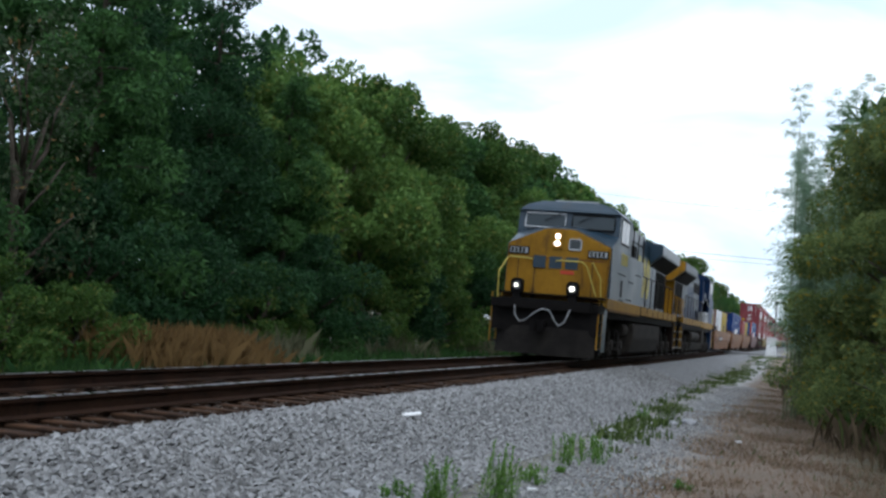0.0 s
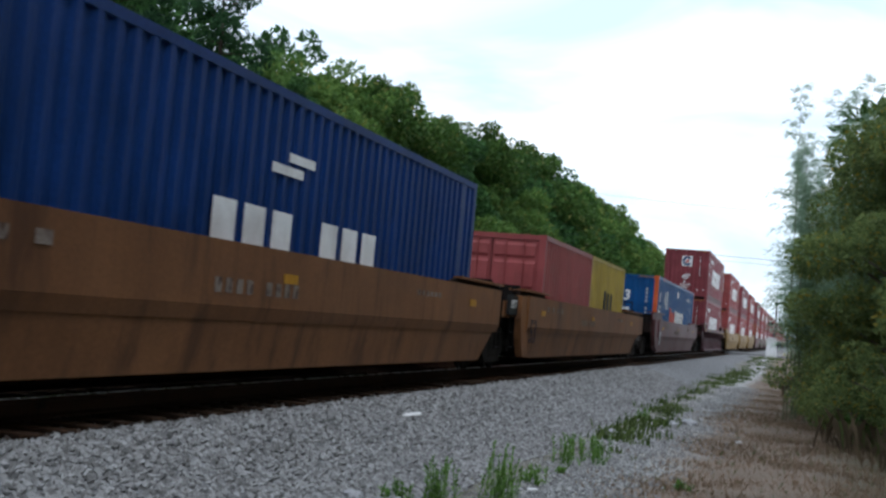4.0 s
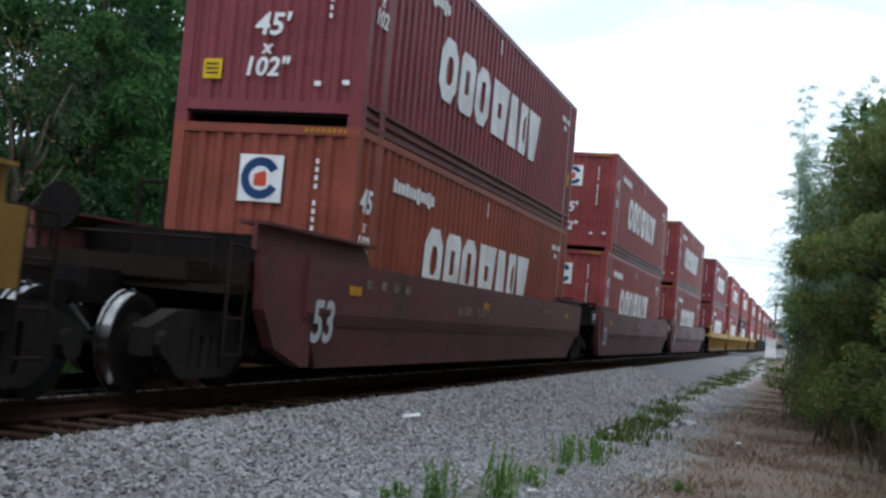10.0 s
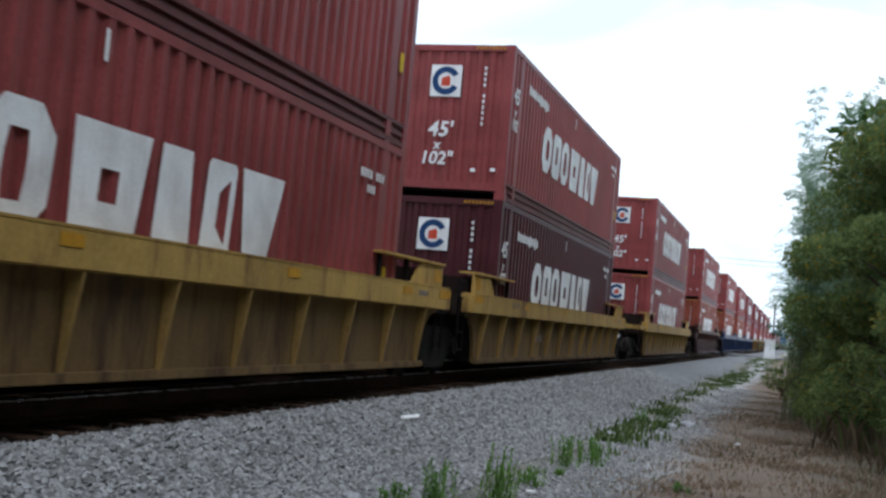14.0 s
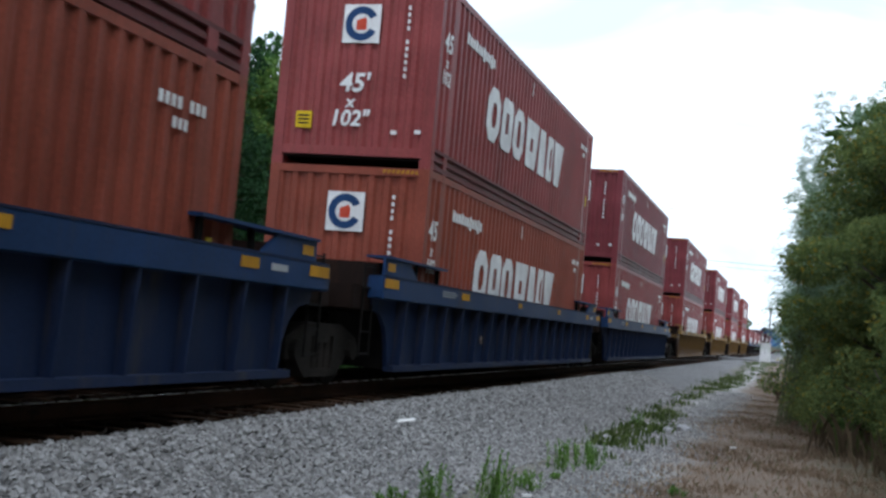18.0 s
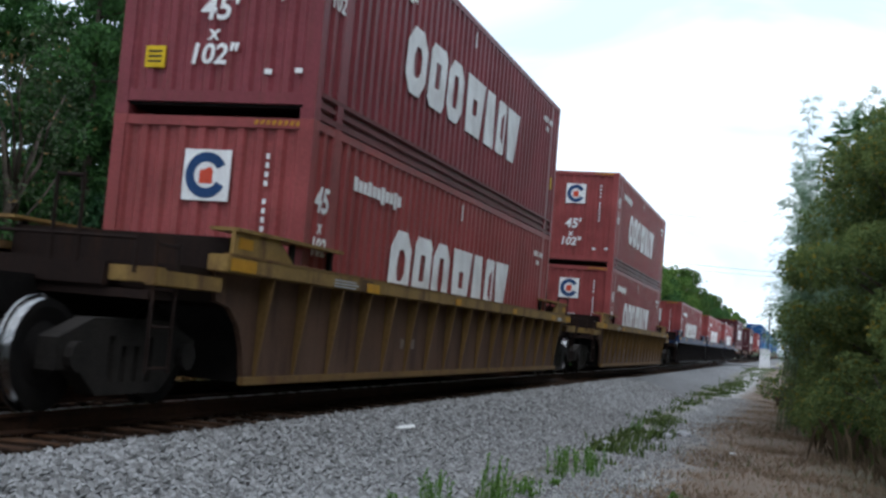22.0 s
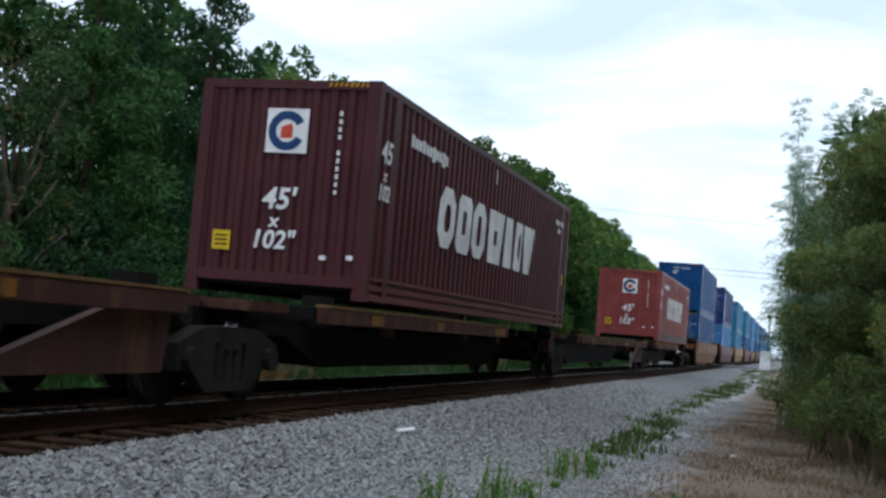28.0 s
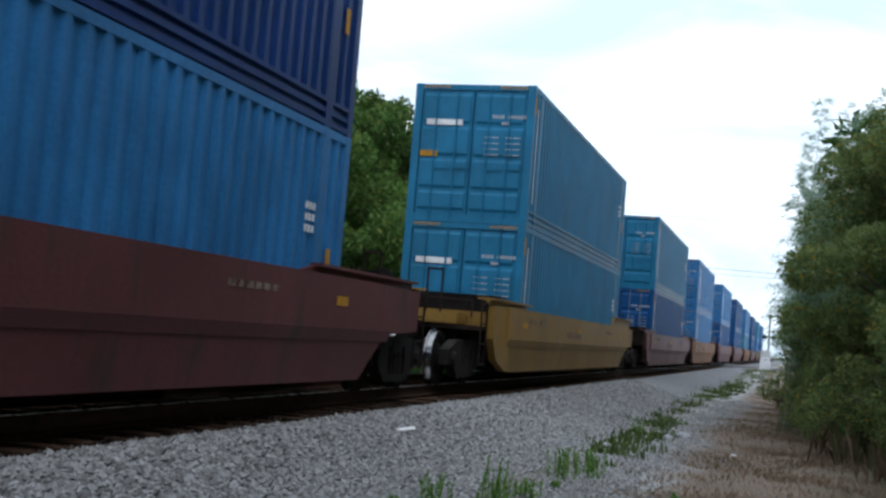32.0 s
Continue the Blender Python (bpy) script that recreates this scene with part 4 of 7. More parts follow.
        box(bm, -0.3, 0.3, -0.002, 0.02, 1.9, 2.5)
        part("emblem_plate", bm, w, th, "white square emblem plate")
        bm = bmesh.new()
        n = 28
        rings = []
        for i in range(n + 1):
            t = radians(28) + i * radians(304) / n
            rings.append([bm.verts.new((r * math.cos(t), y, 2.2 + r * math.sin(t))) for y in (-0.001, -0.005) for r in (0.155, 0.27)])
        for p, q in zip(rings, rings[1:]):
            for k0, k1 in ((0, 1), (1, 3), (3, 2), (2, 0)):
                bm.faces.new((p[k0], p[k1], q[k1], q[k0]))
        part("emblem_ring", bm, M["blue_mark"], th, "broken blue ring")
        bm = bmesh.new()
        prism(bm, [(-0.085, 2.1), (0.085, 2.1), (0.085, 2.25), (0.06, 2.3), (-0.085, 2.25)], "y", -0.005, -0.001)
        part("emblem_core", bm, M["red_mark"], th)
        for body, z, sz in (("45'", 1.27, 0.4), ("x", 0.98, 0.26), ("102\"", 0.72, 0.34)):
            hang("size_mark", lettering(body, sz, w), None, th, "painted container size", pose(-0.08 if body != "45'" else -0.04, 0.0, z))
        bm = bmesh.new()
        for i in range(11):
            if i != 4:
                box(bm, 0.742, 0.782, -0.003, 0.01, 2.42 - 0.105 * i, 2.48 - 0.105 * i)
        tagged(part("serial_marking", bm, w, th), kind="stuff")
        block("placard", (-0.95, -0.69, -0.006, 0.015, 0.56, 0.82), M["yellow_mark"], th, "yellow warning placard")
        bm = bmesh.new()
        for z in (0.62, 0.68, 0.74):
            box(bm, -0.91, -0.73, -0.009, 0.0, z, z + 0.025)
        tagged(part("placard_marking", bm, M["black_mark"], th), kind="stuff")
        for x, z in ((0.62, 0.5), (1.0, 0.52)):
            block("sticker", (x, x + 0.09, -0.006, 0.015, z, z + 0.06), w, th)
    elif front == "blue_panel":
        bm = bmesh.new()
        for i in range(10):
            if i != 4:
                box(bm, -0.42 + 0.1 * i, -0.36 + 0.1 * i, -0.006, 0.02, 2.55, 2.62)
        tagged(part("serial_marking", bm, w, th), kind="stuff")
        hang("size_mark", lettering("45", 0.3, w), None, th, "painted container length", pose(-0.3, -0.004, 2.32))
        block("placard", (-0.5, -0.2, -0.006, 0.02, 0.62, 0.74), M["yellow_mark"], th)
        plates(th, "side_stripe", [(0.3, 0.36, 0.8, 2.6)], w, hw, "upright white serial stripe")
        plates(th, "side_placard", [(L - 0.5, L - 0.38, 1.2, 1.5)], M["yellow_mark"], hw)
        plates(th, "number_marking", [(L - 1.3 + 0.12 * i, L - 1.22 + 0.12 * i, z, z + 0.1) for z in (1.9, 1.75, 1.6) for i in range(3)], w, hw)
    elif front == "blue":
        bm = bmesh.new()
        for i in range(11):
            if i != 4:
                box(bm, 0.42 + 0.066 * i, 0.465 + 0.066 * i, -0.008, 0.02, 2.19, 2.26)
        for i in range(3):
            box(bm, 0.62 + 0.066 * i, 0.665 + 0.066 * i, -0.008, 0.02, 2.06, 2.12)
        for i in range(4):
            for x in (0.28, 0.74):
                box(bm, x, x + 0.11, -0.008, 0.02, 1.78 - 0.12 * i, 1.8 - 0.12 * i)
                box(bm, x + 0.15, x + 0.3, -0.008, 0.02, 1.78 - 0.12 * i, 1.8 - 0.12 * i)
        tagged(part("serial_marking", bm, M["faded_grey"], th), kind="stuff")
        block("name_plate", (-1.0, -0.22, -0.008, 0.02, 2.03, 2.15), M["faded_grey"] if key == "blue_deep" else w, th, "white name plate")
        block("placard", (-1.1, -0.72, -0.008, 0.02, 1.36, 1.48), M["amber_mark"], th)
        a, b = {"blue_mid": (1.32, 1.6), "blue_navy": (1.36, 1.82)}.get(key, (0.34, 0.4))
        plates(th, "side_stripe", [(a, b, 0.5, 2.46)], w, hw, "upright white serial stripe")
        if key == "blue_navy":
            plates(th, "stripe_marking", [(a + 0.1, b - 0.1, 0.62 + 0.3 * i, 0.82 + 0.3 * i) for i in range(6)], M["faded_grey"], hw + 0.004)
        plates(th, "side_placard", [(0.03, 0.14, 2.3, 2.66), (L - 0.5, L - 0.38, 1.2, 1.5)], M["amber_mark"], hw + 0.001)
        plates(th, "number_marking", [(L - 1.2 + 0.1 * i, L - 1.14 + 0.1 * i, z, z + 0.08) for z in (1.9, 1.77, 1.64) for i in range(3)], w, hw)
    elif front == "fifty_three":
        for body, z, sz in (("53", 2.05, 0.55),):
            hang("size_mark", lettering(body, sz, w), None, th, "painted container length", pose(-0.05, -0.01, z))
        block("width_plate", (-0.38, 0.22, -0.006, 0.02, 1.15, 1.6), w, th)
        hang("size_mark", lettering("110\"", 0.28, M["black_mark"]), None, th, "painted container width", pose(-0.08, -0.01, 1.38))
        for s in (1, -1):
            hang("size_mark", lettering("53", 0.46, w), None, th, "", pose(s * (hw + 0.002), 0.92 if s > 0 else L - 0.92, 2.08, 0, 0, 90 * s))
        plates(th, "width_plate", [(0.58, 1.06, 1.45, 1.76), (7.6, 8.1, 2.32, 2.6)], w, hw, "white width plate")
        plates(th, "width_marking", [(0.66 + 0.12 * i, 0.74 + 0.12 * i, 1.55, 1.7) for i in range(3)], M["black_mark"], hw + 0.004)
        rows = [(2.4 + 0.75 * (1 - math.sin(math.pi * (i + 0.5) / 9)), 3.86, 1.7 + 0.085 * i, 1.735 + 0.085 * i) for i in range(9)]
        plates(th, "emblem_marking", rows, w, hw, "round striped emblem")
        for i in range(4):
            plates(th, "name_block", [(4.78 + 0.55 * i, 5.16 + 0.55 * i, 1.2, 1.8 if i == 0 else 1.62)], M["red_mark"], hw, "red painted block")
        for i in range(8):
            a = 7.0 + 0.47 * i
            bm = bmesh.new()
            pts = [(a, 1.2), (a + 0.36, 1.2), (a + 0.38, 1.68), (a + 0.02, 1.68 if i else 1.8)]
            if i % 2 == 0:
                ring_prism(bm, pts, (a + 0.13, a + 0.25, 1.33, 1.55), "x", hw + 0.001, hw + 0.007)
            else:
                prism(bm, pts, "x", hw + 0.001, hw + 0.007)
            part("name_block", bm, w, th, "white painted block")
        plates(th, "number_marking", [(12.4 + 0.2 * i, 12.52 + 0.2 * i, 2.34, 2.46) for i in range(6)], M["faded_grey"], hw)
        bm = bmesh.new()
        for i in range(10):
            if i != 4:
                box(bm, 0.83, 0.9, -0.006, 0.02, 2.3 - 0.15 * i, 2.4 - 0.15 * i)
        tagged(part("serial_marking", bm, M["faded_grey"], th), kind="stuff")
    elif front == "plain_m":
        [plates(th, "name_block", [q], M["black_mark"], hw, "tall dark painted block") for q in [(2.2, 2.55, 0.5, 1.75), (2.8, 3.15, 0.5, 1.7), (3.4, 3.75, 0.5, 1.7)]]
    elif front == "navy":
        for i in (0, 1, 2, 4, 5, 6):
            plates(th, "name_block", [(4.6 + 0.66 * i, 5.08 + 0.66 * i, 0.85, 1.6)], w, hw, "white painted block")
        plates(th, "emblem_marking", [(5.8, 6.6, 2.0, 2.1), (6.2, 6.9, 2.15, 2.25)], w, hw)
        bm = bmesh.new()
        for i in range(8):
            box(bm, 0.1 + 0.1 * i, 0.17 + 0.1 * i, -0.03, 0.02, 2.2, 2.28)
        tagged(part("serial_marking", bm, w, th), kind="stuff")
    elif front == "white":
        plates(th, "faded_panel", [(0.75, 1.75, 1.62, 2.05)], M["faded_grey"], hw, "faded grey patch")
        bm = bmesh.new()
        prism(bm, [(-0.36, 2.2), (-0.04, 2.2), (-0.2, 2.04)], "y", -0.004, 0.001)
        part("hazard_mark", bm, M["red_mark"], th, "red lower half of a hazard diamond")
        bm = bmesh.new()
        prism(bm, [(-0.36, 2.202), (-0.2, 2.36), (-0.04, 2.202)], "y", -0.004, 0.001)
        part("hazard_mark", bm, w, th, "white upper half of a hazard diamond")
        bm = bmesh.new()
        disc(bm, "y", (-0.2, -0.005, 2.26), 0.035, 0.002, 10)
        part("hazard_symbol", bm, M["black_mark"], th)
        # rust that has broken through the paint
        for i, (y, z, r) in enumerate(((2.3, 1.36, 0.16), (2.75, 1.42, 0.26), (3.2, 1.3, 0.26), (1.7, 1.45, 0.1), (2.6, 2.05, 0.1), (4.9, 1.9, 0.14))):
            rnd = random.Random(70 + i)
            bm = bmesh.new()
            n = 13
            prism(bm, [(y + r * rnd.uniform(0.35, 1.1) * math.cos(a), z + r * rnd.uniform(0.3, 0.9) * math.sin(a) - 0.2 * r * math.cos(a)) for a in (k * math.tau / n for k in range(n))], "x", hw + 0.0005, hw + 0.003)
            part("rust_patch", bm, M["rusty_white"], th, "flaked rust patch")
    return th


PROTO = {}


def set_container(kind, y, z, zrot=0):
    """Places one more box of a kind: the first is built, the others are copies."""
    specs = {
        "line_red": ("oxide", 13.716, 2.896, 1.295, "oxide red corrugated container with big white name shapes", "panel", None, "line"),
        "line_brown": ("oxide_brown", 13.716, 2.896, 1.295, "rust brown corrugated container with big white name shapes", "panel", None, "line"),
        "line_plum": ("oxide_plum", 13.716, 2.896, 1.295, "plum red corrugated container with big white name shapes", "panel", None, "line"),
        "line_maroon": ("maroon", 13.716, 2.896, 1.295, "dark maroon corrugated container with big white name shapes", "panel", None, "line"),
        "deep": ("blue_deep", 13.716, 2.896, 1.295, "deep blue corrugated container with white serial stripe", "panel", None, "blue_panel"),
        "deep_doors": ("blue_deep", 13.716, 2.896, 1.295, "deep blue container with ribbed cargo doors", "doors", None, "blue"),
        "navy_doors": ("blue_navy", 13.716, 2.896, 1.295, "navy blue container with ribbed cargo doors", "doors", None, "blue"),
        "mid_doors": ("blue_mid", 13.716, 2.896, 1.295, "mid blue container with ribbed cargo doors", "doors", None, "blue"),
        "teal_doors": ("teal", 13.716, 2.896, 1.295, "teal blue container with ribbed cargo doors", "doors", None, "blue"),
        "white20": ("white_box", 6.058, 2.591, 1.22, "weathered white short container with rust streaks", "panel", "rusty_white", "white"),
        "yellow20": ("yellow_box", 6.058, 2.591, 1.22, "mustard yellow short container with dark name blocks", "panel", None, "plain_m"),
        "red20": ("oxide", 6.058, 2.591, 1.22, "oxide red short corrugated container", "doors", None, None),
        "navy45": ("blue_navy", 13.716, 2.896, 1.295, "navy blue container with cargo doors and white name blocks", "doors", None, "navy"),
        "blue53": ("blue_deep", 16.154, 2.896, 1.295, "long blue container with orange corner posts", "panel", "orange", "fifty_three"),
    }
    if kind not in PROTO:
        PROTO[kind] = container(*specs[kind])
        ob = PROTO[kind]
    else:
        ob = copy_thing(PROTO[kind], pose(0, y, z))
    ob.matrix_basis = pose(0, y, z)
    MOVERS.append((ob, y, z, 0))
    return ob


LOW, UP = 0.285, 3.185


def set_car(car, y):
    MOVERS.append((car, y, 0, 0))
    car.matrix_basis = pose(0, y, 0)


# ---- locomotives ----
def loco_truck(th, y):
    def make(bm):
        for s in (-1, 1):
            a, b = sorted((s * 1.02, s * 1.2))
            prism(bm, [(-2.5, 0.72), (-2.3, 0.95), (-1.2, 0.82), (-0.9, 1.0), (0.9, 1.0), (1.2, 0.82), (2.3, 0.95), (2.5, 0.72), (2.2, 0.5), (1.5, 0.55), (0.7, 0.5), (-0.7, 0.5), (-1.5, 0.55), (-2.2, 0.5)], "x", a, b)
            for yy in (-1.9, 0.0, 1.9):
                a, b = sorted((s * 1.12, s * 1.28))
                box(bm, a, b, yy - 0.22, yy + 0.22, 0.5, 0.86)
            for yy in (-0.95, 0.95):
                disc(bm, "z", (s * 1.18, yy, 0.75), 0.15, 0.22, 10)
                tube(bm, [(s * 1.28, yy - 0.5, 0.95), (s * 1.28, yy + 0.4, 0.45)], 0.05, 6)
        box(bm, -1.0, 1.0, -0.4, 0.4, 0.6, 0.95)
    tr = hang("truck", shared("loco_truck", make, M["dusty_iron"]), None, th, "dusty three-axle truck", pose(0, y, 0))

    def journal(bm):
        prism(bm, [(-0.27, 0.56), (0.27, 0.56), (0.33, 0.3), (0.24, 0.17), (-0.24, 0.17), (-0.33, 0.3)], "x", 1.14, 1.34)
        disc(bm, "x", (1.36, 0, 0.48), 0.16, 0.03, 12)
        box(bm, 1.2, 1.3, -0.1, 0.1, 0.05, 0.2)
    for yy in (-1.9, 0.0, 1.9):
        for s in (0, 180):
            hang("journal_box", shared("journal_box", journal, M["grey_iron"]), None, tr, "dust brown journal box", pose(0, yy, 0, 0, 0, s))
    for yy in (-1.9, 0.0, 1.9):
        hang("wheelset", wheel_mesh(0.53, "loco_wheelset"), None, tr, "", pose(0, yy, 0.53))
    return tr


def handrail(th, x, ys, z0, z1, mat):
    bm = bmesh.new()
    for y in ys:
        tube(bm, [(x, y, z0), (x, y, z1)], 0.02, 5)
    tube(bm, [(x, ys[0], z1), (x, ys[-1], z1)], 0.022, 6)
    part("handrail", bm, mat, th)


def locomotive(label, hood, cab, low, stripe, nose, logo, tail_mat, raised):
    """Six-axle diesel: plow, wide nose, cab, long hood, radiator wings, walkways, tank. Its front is at y = 0."""
    th = thing("locomotive", label, "locomotive", "train")
    H, C, S, N = M[hood], M[cab], M[stripe], M[nose]
    block("frame", (-1.42, 1.42, 1.1, 21.2, 1.25, 1.55), M["iron"], th)
    block("underframe", (-1.0, 1.0, 2.0, 20.6, 0.98, 1.248), M["iron"], th)
    for s in (-1, 1):
        a, b = sorted((s * 1.42, s * 1.52))
        block("side_sill", (a, b, 1.9, 20.9, 1.5, 1.78), S, th, "yellow side sill")
        for i in range(7):
            y = 9.1 + i * 1.68
            a, b = sorted((s * 1.518, s * 1.526))
            block("sill_gap", (a, b, y, y + 0.12, 1.5, 1.78), M["iron"], th)
    block("walkway", (-1.48, 1.48, 1.3, 21.2, 1.72, 1.765), M["iron"], th)
    # nose: wide, its top falling to both sides, yellow face on a dark body
    face = [(-1.46, 1.62), (1.46, 1.62), (1.5, 3.18), (0.45, 3.63), (-0.36, 3.63), (-1.45, 3.16)]
    bm = bmesh.new()
    prism(bm, face, "y", 1.9, 2.08)
    for v in bm.verts:
        if v.co.y < 2:
            v.co.x *= 0.975
    part("nose_face", bm, N, th, "yellow wide nose", None, 0.03)
    bm = bmesh.new()
    prism(bm, [(x * 1.012, z + 0.01) for x, z in face], "y", 2.08, 3.25)
    for v in bm.verts:
        if v.co.y > 3 and v.co.z > 3:
            v.co.z += 0.42 if abs(v.co.x) > 1 else 0.16
    part("nose_body", bm, C, th, "", None, 0.02)
    block("nose_door", (-0.12, 0.66, 1.868, 1.92, 1.7, 2.78), N, th, "", 0.012)
    for x in (-1.1, -0.62, 1.02):
        block("nose_seam", (x, x + 0.022, 1.893, 1.9, 1.66, 2.76), M["black_mark"], th)
    block("seam_bar", (-1.35, 1.35, 1.885, 1.9, 2.77, 2.79), M["oxide_dark"], th)
    bm = bmesh.new()
    tube(bm, [(0.35, 1.885, 3.06), (0.65, 1.885, 3.06), (0.67, 1.885, 3.1), (0.67, 1.885, 3.3), (0.63, 1.885, 3.35), (0.36, 1.885, 3.35), (0.33, 1.885, 3.31), (0.33, 1.885, 3.1), (0.35, 1.885, 3.06)], 0.022, 6)
    part("nose_window_frame", bm, M["faded_grey"], th, "pale window rim")
    block("nose_window", (0.34, 0.66, 1.88, 1.91, 3.07, 3.34), M["glass"], th, "small nose window", 0.012)
    block("headlight_box", (-0.14, 0.15, 1.84, 1.92, 3.06, 3.56), N, th, "", 0.02)
    # sides of nose and cab
    for s in (-1, 1):
        a, b = sorted((s * 1.36, s * 1.512))
        block("cab_side", (a, b, 2.2, 5.9 if raised else 5.35, 1.6 if raised else 1.76, 3.2), C, th, "", 0.015)
        block("cab_foot", (a + 0.006 * s, b + 0.006 * s, 2.2, 8.95, 1.44, 1.72), M["foot_ochre"] if raised else S, th, "orange yellow foot of the cab side")
    bm = bmesh.new()
    prism(bm, [(3.15, 3.15), (5.9, 3.15), (5.9, 4.26), (3.34, 4.26), (3.2, 3.7)], "x", -1.5, 1.5)
    part("cab", bm, C, th, "wide crew cab", None, 0.03)
    if not raised:
        block("cab_rear", (-1.2, 1.2, 5.9, 6.85, 2.36, 4.2), C, th, "", 0.03)
    bm = bmesh.new()
    prism(bm, [(-1.52, 4.24), (1.52, 4.24), (1.3, 4.44), (0.85, 4.58), (-0.85, 4.58), (-1.3, 4.44)], "y", 3.22, 6.1)
    for v in bm.verts:
        if v.co.y < 4 and v.co.z > 4.3:
            v.co.y += 0.16 if v.co.z < 4.5 else 0.34
    part("cab_roof", bm, C, th, "chamfered cab roof", None, 0.02)
    block("roof_cooler", (-0.6, 0.7, 4.0, 5.3, 4.57, 4.66), M["faded_grey"], th, "pale roof cooler box", 0.02)
    for x0, x1 in ((-1.26, -0.1), (0.12, 1.34)):
        bm = bmesh.new()
        prism(bm, [(3.15, 3.76), (3.19, 3.76), (3.29, 4.16), (3.25, 4.16)], "x", x0, x1)
        part("windshield", bm, M["glass"], th, "dark windshield pane")
        bm = bmesh.new()
        ring = [(x0, 3.15, 3.75), (x1, 3.15, 3.75), (x1 + 0.02, 3.2, 3.96), (x1, 3.25, 4.17), (x0, 3.25, 4.17), (x0 - 0.02, 3.2, 3.96), (x0, 3.15, 3.75)]
        tube(bm, ring, 0.024, 6)
        part("windshield_frame", bm, M["faded_grey"] if x0 < 0 and raised else M["iron"], th, "windshield rim")
    for s in (-1, 1):
        a, b = sorted((s * 1.496, s * 1.512))
        for y0 in (3.75, 4.5):
            block("side_window", (a, b, y0, y0 + 0.64, 3.5, 4.14), M["glass"], th, "dark cab window", 0.0)
        bm = bmesh.new()
        for z in (3.44, 4.16):
            box(bm, a - 0.01, b + 0.01, 3.68, 5.2, z, z + 0.03)
        part("window_frame", bm, M["grey_iron"], th)
        if raised:
            # equipment case behind the cab, with a raised walkway and rails on it
            a, b = sorted((s * 0.95, s * 1.5))
            block("equipment_case", (a, b, 5.9, 9.1, 1.76, 3.25), C, th, "", 0.02)
            bm = bmesh.new()
            for z in (3.75, 4.2):
                tube(bm, [(s * 1.46, 5.4, z), (s * 1.46, 9.1, z)], 0.022, 6)
            for y in (5.4, 6.6, 7.8, 9.1):
                tube(bm, [(s * 1.46, y, 3.22), (s * 1.46, y, 4.2)], 0.022, 6)
            tube(bm, [(s * 1.46, 9.1, 4.2), (s * 1.46, 9.35, 2.8)], 0.022, 6)
            part("raised_handrail", bm, M["iron"], th)
            a, b = sorted((s * 1.5, s * 1.513))
            bm = bmesh.new()
            box(bm, a, b, 4.1, 4.5, 1.9, 2.4)
            part("side_hatch", bm, M["iron"], th)
            for y0, y1, z in ((3.4, 5.1, 2.55), (5.6, 6.9, 2.42), (3.9, 4.9, 1.8), (5.4, 6.6, 1.86), (7.3, 8.6, 2.72)):
                block("drip_strip", (a, b, y0, y1, z, z + 0.035), M["iron"], th)
        tube_y = [9.3] + [10.6 + 1.5 * i for i in range(7)]
        handrail(th, s * 1.45, tube_y, 1.76, 2.82, M["iron"] if low == hood else M["grey_iron"])
    # long hood with doors and louvres
    hh = block("long_hood", (-0.98, 0.98, 5.9, 20.7, 1.76, 4.2), H, th, "", 0.03)
    block("hood_roof", (-0.85, 0.85, 6.0, 20.6, 4.2, 4.4), H, th, "", 0.06)
    if low != hood:
        for s in (-1, 1):
            a, b = sorted((s * 0.982, s * 0.99))
            block("lower_band", (a, b, 5.92, 20.68, 1.78, 2.35), M[low], th, "royal blue lower band")
    for s in (-1, 1):
        for i in range(10):
            y = 6.4 + i * 1.05
            a, b = sorted((s * 0.985, s * 1.004))
            block("hood_door", (a, b, y, y + 0.96, 2.4 if low != hood else 1.95, 3.75), H, th, "", 0.006)
        bm = bmesh.new()
        for i in range(9):
            a, b = sorted((s * 0.99, s * 1.03))
            y = 17.0 + i * 0.38
            box(bm, a, b, y, y + 0.22, 1.95, 3.4)
        part("radiator_louvre", bm, M["iron"], th, "dark louvres")
        for i in range(4):
            a, b = sorted((s * 1.005, s * 1.02))
            block("hood_grille", (a, b, 7.0 + i * 1.0, 7.75 + i * 1.0, 3.3, 3.86), M["iron"], th)
        # radiator wings flare out over the walkway
        bm = bmesh.new()
        prism(bm, [(s * 0.9, 3.4), (s * 1.5, 3.92), (s * 1.5, 4.3), (s * 0.6, 4.45), (s * 0.6, 3.4)], "y", 14.5, 21.15)
        part("radiator_wing", bm, H, th, "overhanging radiator wing", None, 0.02)
        bm = bmesh.new()
        prism(bm, [(s * 0.98, 3.44), (s * 1.46, 3.86), (s * 1.46, 3.9), (s * 0.98, 3.48)], "y", 14.8, 20.9)
        part("wing_screen", bm, M["iron"], th)
        bm = bmesh.new()
        prism(bm, [(s * 0.9, 3.42), (s * 1.49, 3.93), (s * 1.49, 4.29), (s * 0.6, 4.44), (s * 0.6, 3.42)], "y", 21.15, 21.17)
        part("wing_end", bm, M[tail_mat], th, "yellow wing end")
    block("radiator_top", (-0.7, 0.7, 14.5, 21.15, 4.3, 4.47), H, th, "", 0.03)
    bm = bmesh.new()
    disc(bm, "z", (0, 11.5, 4.42), 0.35, 0.12, 16)
    part("exhaust_stack", bm, M["iron"], th)
    block("silencer_box", (-0.35, 0.35, 12.4, 13.4, 4.3, 4.5), M["iron"], th, "", 0.02)
    block("rear_window", (0.35, 0.75, 20.735, 20.75, 2.9, 3.4), M["glass"], th, "dark rear window")
    block("rear_number_marking", (0.1, 0.7, 20.742, 20.75, 3.5, 3.68), M["black_mark"], th)
